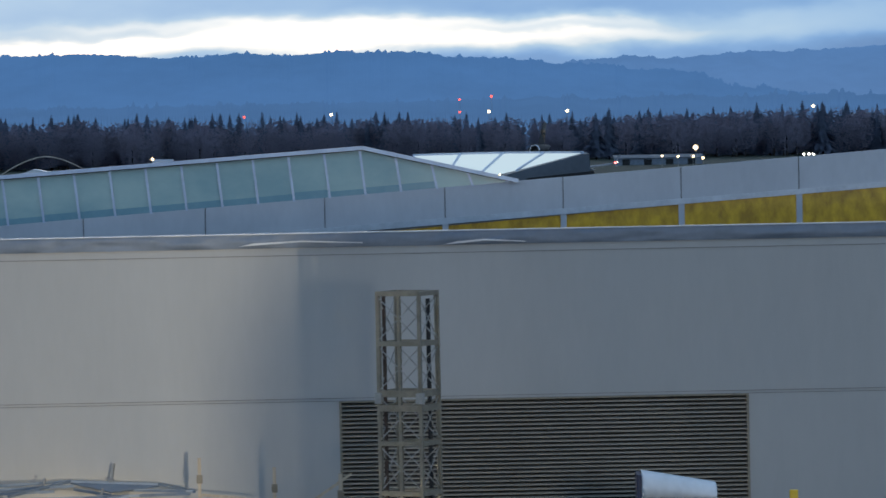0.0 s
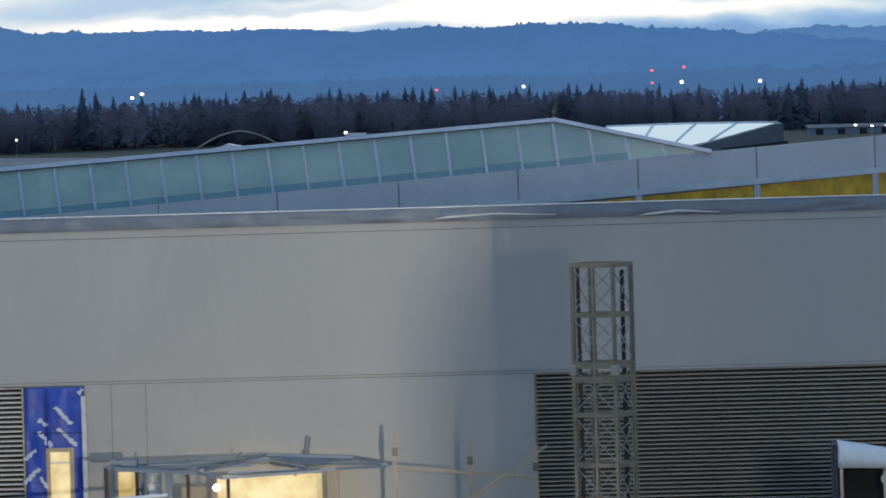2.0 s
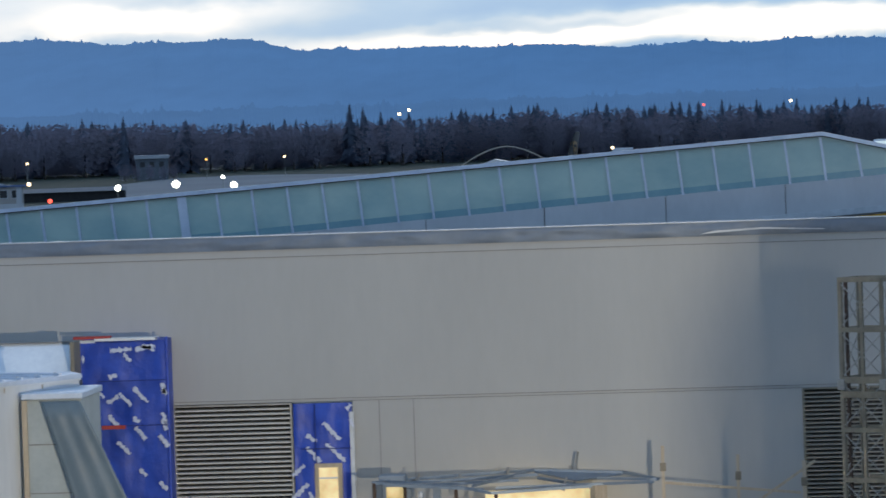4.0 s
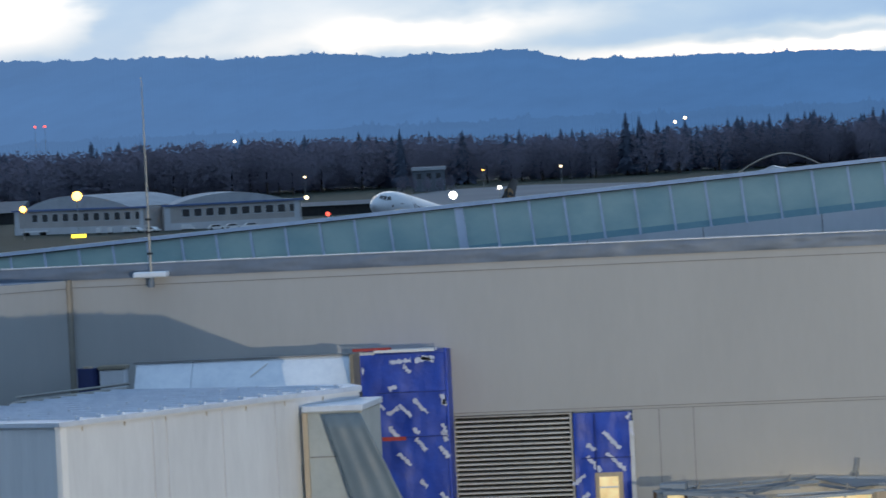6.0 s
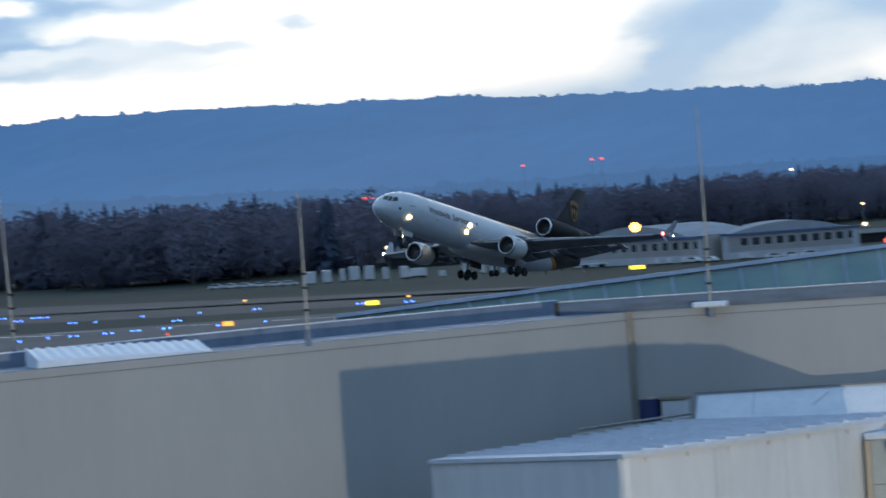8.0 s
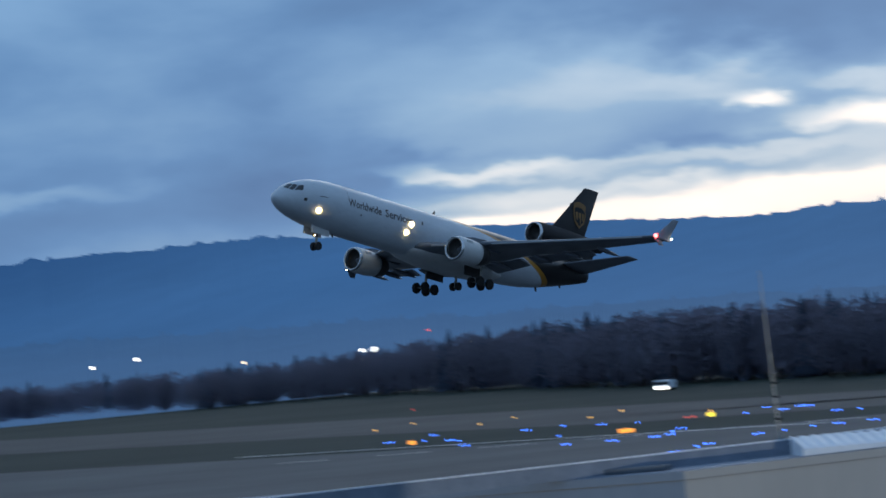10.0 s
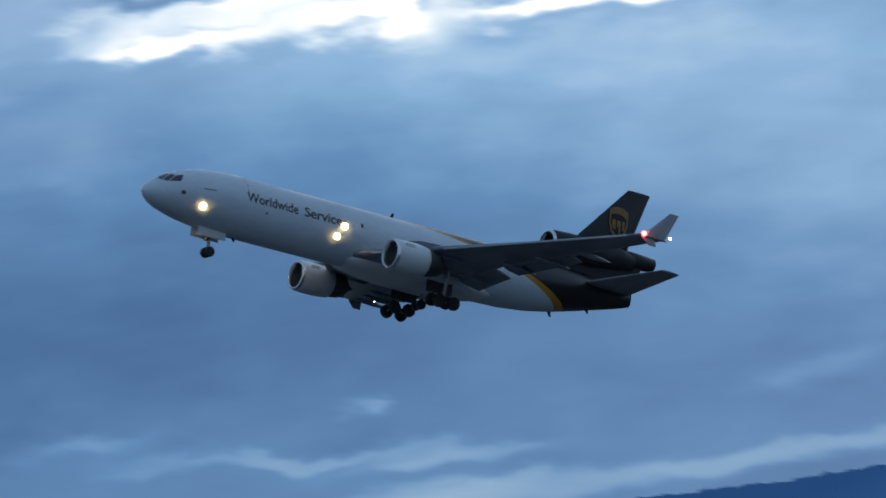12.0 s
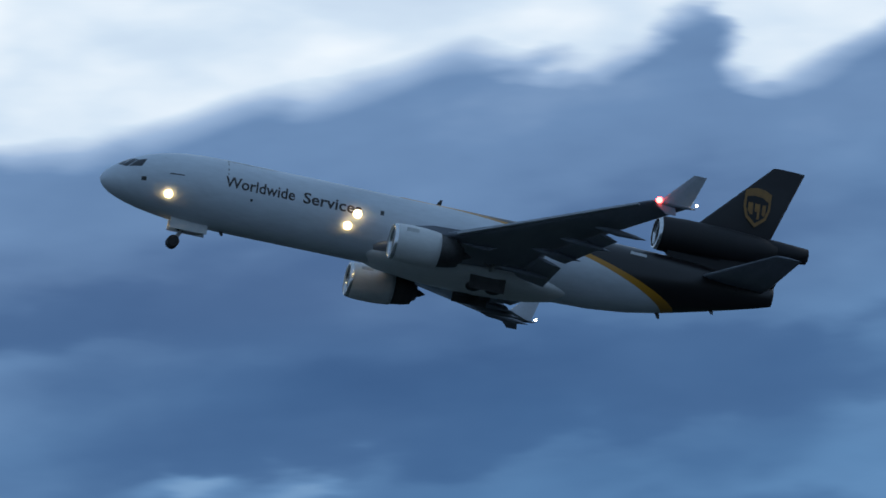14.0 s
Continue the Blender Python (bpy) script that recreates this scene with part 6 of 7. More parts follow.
def conifer_mesh(seed, h=22.0, spread=0.17):
    rnd = random.Random(seed)
    bm = bmesh.new()
    layers = 24
    for i in range(layers):
        f = i / (layers - 1)
        z = h * (0.10 + 0.88 * f)
        r = h * spread * (1 - f) ** 0.75 * rnd.uniform(0.75, 1.2) + 0.3
        n = 11 if f < 0.6 else 8
        for k in range(n):
            a = 2 * pi * (k + rnd.random() * 0.8) / n
            ln = r * rnd.uniform(0.6, 1.25)
            w = ln * 0.42 + 0.2
            c, s = cos(a), sin(a)
            tip = Vector((c * ln, s * ln, z - ln * 0.35))
            side = Vector((-s, c, 0)) * w * 0.5
            mid = Vector((c * ln * 0.5, s * ln * 0.5, z - ln * 0.05))
            root_ = Vector((0, 0, z + h * 0.03))
            vs = [bm.verts.new(v) for v in (root_, mid + side, tip, mid - side, mid + Vector((0, 0, -0.5)))]
            bm.faces.new((vs[0], vs[1], vs[2]))
            bm.faces.new((vs[0], vs[2], vs[3]))
            bm.faces.new((vs[1], vs[4], vs[2]))
            bm.faces.new((vs[2], vs[4], vs[3]))
    tube(bm, (0, 0, h * 0.88), (0, 0, h * 1.0), 0.22, 4, 0.04)
    return mesh_of(bm, "crown", CONIFER)


def broadleaf_mesh(seed, h=16.0, twigs=520):
    """A bare winter crown: limbs and a cloud of fine twig tufts with gaps."""
    rnd = random.Random(seed)
    bm = bmesh.new()
    for k in range(9):
        a = 2 * pi * k / 9 + rnd.random()
        ln = h * rnd.uniform(0.35, 0.6)
        tube(bm, (0, 0, h * 0.25), (cos(a) * ln * 0.6, sin(a) * ln * 0.6, h * 0.3 + ln), 0.16, 4, 0.03)
    for k in range(twigs):
        d = Vector((rnd.gauss(0, 1), rnd.gauss(0, 1), rnd.gauss(0, 1))).normalized() * rnd.random() ** 0.4
        p = Vector((d.x * h * 0.36, d.y * h * 0.36, h * 0.52 + d.z * h * 0.48))
        s = rnd.uniform(0.28, 0.62)
        u = Vector((rnd.gauss(0, 1), rnd.gauss(0, 1), rnd.gauss(0, 1))).normalized()
        v = u.orthogonal().normalized()
        q = [bm.verts.new(p + u * s), bm.verts.new(p - u * s * 0.6 + v * s * 0.7), bm.verts.new(p - u * s * 0.5 - v * s * 0.7), bm.verts.new(p + u.cross(v) * s * 0.6)]
        bm.faces.new((q[0], q[1], q[2]))
        bm.faces.new((q[0], q[3], q[1]))
    return mesh_of(bm, "crown", TWIGS)


def trunk_mesh(h, r):
    bm = bmesh.new()
    tube(bm, (0, 0, 0), (0, 0, h), r, 6, r * 0.4)
    return mesh_of(bm, "trunk", BARK)


CONES = [conifer_mesh(s, 22, w) for s, w in ((1, 0.20), (2, 0.24), (3, 0.19), (4, 0.26))]
BROADS = [broadleaf_mesh(s) for s in (11, 12, 13)]
TRUNK_C, TRUNK_B = trunk_mesh(12, 0.35), trunk_mesh(7, 0.35)


def belt(az):
    """Distance of the wood's edge by azimuth."""
    pts = ((-40, 2350), (-27, 2300), (-24, 2150), (-21, 1720), (-18, 1480), (-15, 1560), (-11, 1800), (-5, 1900), (14, 1950))
    for (a, d), (b, e) in zip(pts, pts[1:]):
        if a <= az <= b:
            return d + (e - d) * (az - a) / (b - a)
    return 2000


def plant(kind, az, dist, scale, rnd):
    x, y = polar(az, dist)
    me, tk, name, lab = ((rnd.choice(CONES), TRUNK_C, "conifer_tree", "tall spired conifer at the wood edge, blue haze in its colour") if kind == "c"
                         else (rnd.choice(BROADS), TRUNK_B, "bare_tree", "bare broadleaf tree in a wood, blue haze in its colour"))
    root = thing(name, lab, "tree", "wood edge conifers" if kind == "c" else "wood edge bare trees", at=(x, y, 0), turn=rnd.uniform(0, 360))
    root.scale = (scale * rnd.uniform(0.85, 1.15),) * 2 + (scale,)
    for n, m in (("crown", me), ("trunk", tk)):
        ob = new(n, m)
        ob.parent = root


def canopy(az):
    """Height of the treetops by azimuth."""
    pts = ((-40, 17), (-25, 18), (-22.5, 24), (-20.4, 25.5), (-18.6, 24.5), (-16.6, 23.5), (-14.2, 21.5), (-12.6, 20), (-11, 21.2), (-8.5, 19), (-6.9, 17.2), (-4, 18.5), (1.4, 16.2), (4, 18), (14, 18.5))
    for (a, d), (b, e) in zip(pts, pts[1:]):
        if a <= az <= b:
            return d + (e - d) * (az - a) / (b - a)
    return 18.0


def woods():
    rnd = random.Random(77)
    for i in range(170):
        az = -6.3 + 12.5 * (i + rnd.random()) / 135 if i < 135 else rnd.uniform(-24, -6.5)
        plant("c", az, belt(az) + rnd.uniform(0, 50), (canopy(az) + (rnd.uniform(-3.0, 2.6) if az > -6.5 else rnd.uniform(-4, 1.5))) / 22.0, rnd)
    for az, d, s in ((-21.72, 1850, 1.10), (-21.50, 1850, 1.22), (-8.75, 1800, 0.98), (-15.9, 1500, 0.98), (-6.2, 1880, 1.06), (-6.05, 1880, 1.0), (1.9, 1900, 0.88), (1.75, 1900, 0.8), (4.3, 1920, 0.92)):
        plant("c", az, d, s, rnd)
    for i in range(150):
        az = rnd.uniform(-26, 6)
        plant("b", az, belt(az) - rnd.uniform(0, 30), canopy(az) * rnd.uniform(0.72, 0.98) / 15.6, rnd)
    for az, d, s in ((-8.75, 1698, 0.38), (-8.62, 1695, 0.34), (-8.47, 1692, 0.36), (-8.32, 1696, 0.33), (-8.20, 1699, 0.36), (-13.75, 1400, 0.42), (-13.6, 1400, 0.36), (-15.42, 1470, 1.55)):
        plant("b", az, d, s, rnd)
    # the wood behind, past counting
    for meshes, count, name, lab, mat, lo, hi in ((BROADS, 1500, "woodland", "dense bare wood behind the airfield, blue haze in its colour", TWIGS, 0.80, 1.03), (CONES, 220, "woodland", "conifer wood behind the airfield, blue haze in its colour", CONIFER, 0.62, 0.9)):
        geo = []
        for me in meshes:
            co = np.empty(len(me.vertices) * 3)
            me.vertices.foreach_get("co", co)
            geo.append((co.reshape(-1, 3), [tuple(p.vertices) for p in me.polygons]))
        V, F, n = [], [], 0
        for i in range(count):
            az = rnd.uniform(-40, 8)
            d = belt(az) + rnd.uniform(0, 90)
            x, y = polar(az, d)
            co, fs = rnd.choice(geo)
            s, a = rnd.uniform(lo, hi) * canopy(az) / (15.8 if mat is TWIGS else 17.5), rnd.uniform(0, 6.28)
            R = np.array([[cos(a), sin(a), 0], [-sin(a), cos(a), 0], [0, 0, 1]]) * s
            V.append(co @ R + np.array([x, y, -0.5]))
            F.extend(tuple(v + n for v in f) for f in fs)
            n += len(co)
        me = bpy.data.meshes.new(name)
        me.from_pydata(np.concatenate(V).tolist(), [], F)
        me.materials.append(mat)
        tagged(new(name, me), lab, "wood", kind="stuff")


woods()

# ------------------------------------------------------------------ the cargo jet

NOSE = 30.0  # the nose stands 30 m ahead of the jet's own origin
FUS = ((0.0, 0.02, -0.62), (0.12, 0.36, -0.61), (0.4, 0.72, -0.58), (0.9, 1.12, -0.52), (1.6, 1.52, -0.42), (2.4, 1.88, -0.30), (3.4, 2.24, -0.18), (4.6, 2.54, -0.09),
       (6.0, 2.78, -0.03), (8.0, 2.95, 0.0), (10.0, 3.01, 0.0), (16.0, 3.01, 0.0), (22.0, 3.01, 0.0), (28.0, 3.01, 0.0), (34.0, 3.01, 0.0), (39.0, 3.01, 0.0),
       (42.0, 2.96, 0.03), (45.0, 2.78, 0.16), (48.0, 2.46, 0.38), (51.0, 2.02, 0.66), (53.5, 1.60, 0.88), (55.5, 1.25, 1.05), (56.8, 0.98, 1.16), (57.35, 0.86, 1.22), (57.42, 0.5, 1.22))


def fus_at(s):
    for (a, r0, z0), (b, r1, z1) in zip(FUS, FUS[1:]):
        if a <= s <= b:
            w = (s - a) / (b - a)
            return r0 + (r1 - r0) * w, z0 + (z1 - z0) * w
    return FUS[-1][1:]


def skin(s, ang, off=0.0):
    """A point on the fuselage skin: s metres aft of the nose, ang degrees up from the horizontal on the left side."""
    r, zc = fus_at(s)
    ry = r if s < 50 else r * (1 - 0.55 * (s - 50) / 7.4)
    up = sin(radians(ang))
    return Vector((NOSE - s, cos(radians(ang)) * (ry + off), zc + up * (r + off) * (0.965 if up > 0 else 1.0)))


def livery():
    """White body; a gold-edged dark brown sweep rises from the belly at the tail to the spine."""
    m = Mat("jet_livery_paint", (0.72, 0.72, 0.70), 0.32)
    sep = m.t.nodes.new("ShaderNodeSeparateXYZ")
    m.t.links.new(m.tc.outputs["Object"], sep.inputs[0])
    s = m.math("SUBTRACT", NOSE, sep.outputs[0])
    u = m.math("SUBTRACT", 1.0, m.math("DIVIDE", m.math("SUBTRACT", 49.9, s), 24.0), clamp=False)
    uu = m.math("MULTIPLY", m.math("MAXIMUM", u, 0.0), m.math("MAXIMUM", u, 0.0))
    edge = m.math("SUBTRACT", 2.62, m.math("MULTIPLY", uu, 5.57))
    edge = m.math("ADD", edge, m.math("MULTIPLY", m.math("LESS_THAN", s, 24.6), 9.0))
    d = m.math("SUBTRACT", sep.outputs[2], edge)
    brown = m.math("GREATER_THAN", d, m.math("MULTIPLY_ADD", uu, 0.55, 0.22))
    gold = m.math("GREATER_THAN", d, 0.0)
    grime = m.noise(0.35, 5, 0.6, (0.4, 1, 1))
    fine = m.noise(3.0, 4, 0.6, (0.3, 1, 1))
    white = m.ramp(m.math("ADD", m.math("MULTIPLY", grime, 0.7), m.math("MULTIPLY", fine, 0.3)), ((0.3, (0.49, 0.52, 0.55)), (0.65, (0.65, 0.69, 0.73))))
    c = m.mix(gold, white, (0.46, 0.21, 0.015))
    m.colour(m.mix(brown, c, (0.009, 0.007, 0.007)))
    m.rough(fine, 0.22, 0.42)
    return m.m


JET = livery()
JET_BROWN = worn("dark_brown_paint", (0.006, 0.005, 0.006), (0.012, 0.009, 0.009), 0.5, (0.6, 0.75), 0, (1, 1, 1), 8, 0)
JET_GOLD = worn("dull_gold_paint", (0.16, 0.075, 0.012), (0.30, 0.145, 0.018), 1.4, (0.35, 0.5), 0, (1, 1, 1), 8, 0)
JET_GREY = worn("wing_grey", (0.13, 0.142, 0.165), (0.20, 0.215, 0.245), 0.5, (0.28, 0.42), 0.1, (1, 0.3, 1), 8, 0)
JET_WHITE = worn("cowl_white", (0.54, 0.54, 0.53), (0.70, 0.70, 0.68), 0.6, (0.3, 0.45), 0, (0.4, 1, 1), 8, 0)
WINGLET = worn("winglet_grey", (0.30, 0.32, 0.35), (0.42, 0.44, 0.47), 0.5, (0.35, 0.5), 0, (1, 1, 1), 8, 0)
LIP = worn("polished_lip", (0.55, 0.55, 0.55), (0.75, 0.75, 0.76), 1.5, (0.15, 0.3), 0.9, (1, 1, 1), 8, 0)
CORE = worn("sooty_nozzle", (0.03, 0.03, 0.03), (0.10, 0.095, 0.09), 1.0, (0.4, 0.6), 0.5, (1, 1, 1), 8, 0)
TYRE = worn("tyre_rubber", (0.012, 0.012, 0.012), (0.03, 0.03, 0.03), 2.0, (0.7, 0.9))
LANDING = plain_glow("landing_light", (1.0, 0.68, 0.28), 16)
NAV_RED = plain_glow("red_nav_light", (1.0, 0.06, 0.05), 22)
NAV_WHITE = plain_glow("white_tail_light", (1.0, 0.85, 0.6), 20)
LETTER = worn("dark_letter_paint", (0.035, 0.024, 0.02), (0.06, 0.045, 0.04), 2.0, (0.4, 0.5), 0, (1, 1, 1), 8, 0)


def loft(rings, close=True, caps=True):
    bm = bmesh.new()
    rs = [[bm.verts.new(p) for p in ring] for ring in rings]
    n = len(rs[0])
    for a, b in zip(rs, rs[1:]):
        for i in range(n if close else n - 1):
            j = (i + 1) % n
            bm.faces.new((a[i], a[j], b[j], b[i]))
    if caps:
        bm.faces.new(rs[0][::-1])
        bm.faces.new(rs[-1])
    bmesh.ops.recalc_face_normals(bm, faces=bm.faces)
    return bm


def foil(chord, thick, n=9):
    """An aerofoil outline: (aft, up) pairs, from the leading edge over the top and back underneath."""
    up, dn = [], []
    for i in range(n + 1):
        x = (1 - cos(pi * i / n)) / 2
        t = 5 * thick * (0.2969 * sqrt(x) - 0.126 * x - 0.3516 * x * x + 0.2843 * x ** 3 - 0.1015 * x ** 4)
        c = 0.02 * sin(pi * x)
        up.append((x * chord, (c + t) * chord))
        dn.append((x * chord, (c - t) * chord))
    return up + dn[-2:0:-1]


def surface(stations, thick, vertical=False):
    """A wing through stations (span, s of leading edge, height, chord)."""
    rings = []
    for y, s, z, c in stations:
        if vertical:
            rings.append([(NOSE - s - a, b, y) for a, b in foil(c, thick)])
        else:
            rings.append([(NOSE - s - a, y, z + b) for a, b in foil(c, thick)])
    return loft(rings)


def lathe(profile, at, n=36, axis_tilt=0.0):
    """Rings about the x axis: profile of (aft distance, radius)."""
    rings = []
    for a, r in profile:
        rings.append([(at[0] - a, at[1] + r * cos(2 * pi * i / n), at[2] + r * sin(2 * pi * i / n) + a * axis_tilt) for i in range(n)])
    return loft(rings, True, False)


def patch(s0, s1, a0, a1, off, n=6, m=6):
    bm = bmesh.new()
    g = [[bm.verts.new(skin(s0 + (s1 - s0) * i / n, a0 + (a1 - a0) * k / m, off)) for k in range(m + 1)] for i in range(n + 1)]
    for i in range(n):
        for k in range(m):
            bm.faces.new((g[i][k], g[i + 1][k], g[i + 1][k + 1], g[i][k + 1]))
    return bm


def quad_patch(corners, off, n=5):
    """A patch between four skin places (s, angle)."""
    bm = bmesh.new()
    (a, b, c, d) = [Vector((p[0], p[1], 0)) for p in corners]
    g = []
    for i in range(n + 1):
        row = []
        for k in range(n + 1):
            u, v = i / n, k / n
            q = (a * (1 - u) + b * u) * (1 - v) + (d * (1 - u) + c * u) * v
            row.append(bm.verts.new(skin(q.x, q.y, off)))
        g.append(row)
    for i in range(n):
        for k in range(n):
            bm.faces.new((g[i][k], g[i + 1][k], g[i + 1][k + 1], g[i][k + 1]))
    return bm


def engine(jet, y, z, s):
    eng = part("engine", lathe(((0.12, 1.22), (0.0, 1.30), (0.10, 1.42), (0.5, 1.52), (1.4, 1.57), (2.6, 1.56), (3.5, 1.48), (3.9, 1.42), (3.92, 1.34), (3.2, 1.2)), (NOSE - s, y, z)), JET_WHITE, jet, smooth=True)
    part("inlet_lip", lathe(((0.42, 1.17), (0.16, 1.20), (-0.02, 1.31), (0.06, 1.42), (0.30, 1.49)), (NOSE - s, y, z)), LIP, eng, "polished metal inlet lip", True)
    part("inlet_duct", lathe(((0.3, 1.19), (1.3, 1.16), (1.32, 0.0)), (NOSE - s, y, z)), CORE, eng, "dark inlet with fan", True)
    part("spinner", lathe(((0.75, 0.02), (0.9, 0.18), (1.3, 0.42)), (NOSE - s, y, z), 16), JET_GREY, eng, smooth=True)
    part("core_nozzle", lathe(((3.6, 1.38), (3.9, 1.36), (4.9, 1.22), (5.6, 1.05), (5.65, 0.8), (6.0, 0.62), (6.0, 0.5)), (NOSE - s, y, z)), CORE, eng, "dark hot-section nozzle", True)
    part("plug", lathe(((5.8, 0.45), (6.4, 0.25), (6.8, 0.03)), (NOSE - s, y, z), 16), CORE, eng, smooth=True)
    bm = bmesh.new()
    top = -1.12
    outl = [(s + 1.2, z + 1.45), (s + 3.2, z + 1.9), (s + 5.4, top + 0.35), (s + 9.5, top - 0.1), (s + 8.0, z + 0.75), (s + 5.0, z + 1.0)]
    rings = [[(NOSE - a, y + w, b) for a, b in outl] for w in (-0.22, 0.22)]
    part("pylon", loft(rings), JET_GREY, eng)
    for d in (-1, 1):
        bm = bmesh.new()
        box(bm, NOSE - s - 1.9, NOSE - s - 0.9, y + d * 1.35 - 0.03, y + d * 1.35 + 0.03, z + 0.75, z + 1.05)
        part("strake", bm, JET_WHITE, eng)
    return eng


def wheel(bm, x, y, z, r, w, n=18):
    pr = ((-w / 2, r * 0.55), (-w / 2, r * 0.86), (-w * 0.36, r), (w * 0.36, r), (w / 2, r * 0.86), (w / 2, r * 0.55))
    rings = [[bm.verts.new((x + q * cos(2 * pi * i / n), y + a, z + q * sin(2 * pi * i / n))) for i in range(n)] for a, q in pr]
    for a, b in zip(rings, rings[1:]):
        for i in range(n):
            bm.faces.new((a[i], b[i], b[(i + 1) % n], a[(i + 1) % n]))
    bm.faces.new(rings[0])
    bm.faces.new(rings[-1][::-1])


def bogie(jet, name, label, wheels, x, y, z, drop, gauge, base):
    """A gear leg that turns about its top; wheels is the number of axles."""
    bm = bmesh.new()
    tube(bm, (0, 0, 0), (0, 0, -drop), 0.17, 10)
    tube(bm, (0, 0, -drop * 0.3), (0.9, 0, -0.1), 0.09, 6)
    leg = part(name, bm, STEEL, jet, label)
    leg.location = (x, y, z)
    if wheels > 1:
        bm = bmesh.new()
        tube(bm, (base / 2, 0, -drop), (-base / 2, 0, -drop), 0.13, 8)
        part("bogie_beam", bm, STEEL, leg)
    for i in range(wheels):
        ax = 0 if wheels == 1 else base * (0.5 - i / (wheels - 1))
        bm = bmesh.new()
        tube(bm, (ax, -gauge / 2, -drop), (ax, gauge / 2, -drop), 0.08, 8)
        part("axle", bm, STEEL, leg)
        for s in (-1, 1):
            bm = bmesh.new()
            r = 0.66 if wheels > 1 else 0.5
            wheel(bm, ax, s * gauge / 2, -drop, r, 0.42)
            t = part("tyre", bm, TYRE, leg, smooth=False)
            bm = bmesh.new()
            tube(bm, (ax, s * (gauge / 2 - 0.17), -drop), (ax, s * (gauge / 2 + 0.17), -drop), r * 0.5, 12)
            part("rim", bm, JET_GREY, leg)
    return leg


def side_words(jet, words, s0, ang, height, width):
    """Lettering painted along the left side, laid onto the round skin."""
    # one word
    cu = bpy.data.curves.new("side_words", "FONT")
    cu.body, cu.size = words, 1.0
    cu.resolution_u, cu.offset = 3, 0.018
    tmp = bpy.data.objects.new("side_words", cu)
    scene.collection.objects.link(tmp)
    bpy.context.view_layer.update()
    me0 = tmp.to_mesh()
    bm = bmesh.new()
    bm.from_mesh(me0)
    tmp.to_mesh_clear()
    bpy.data.objects.remove(tmp)
    bmesh.ops.subdivide_edges(bm, edges=[e for e in bm.edges if e.calc_length() > 0.25], cuts=2)
    xs = [v.co.x for v in bm.verts]
    lo, hi = min(xs), max(xs)
    for v in bm.verts:
        s = s0 + (v.co.x - lo) / (hi - lo) * width
        a = ang + math.degrees(v.co.y * height / 0.72 / 3.01)
        v.co = skin(s, a, 0.012)
    part("lettering", bm, LETTER, jet, "dark painted words on the white side")


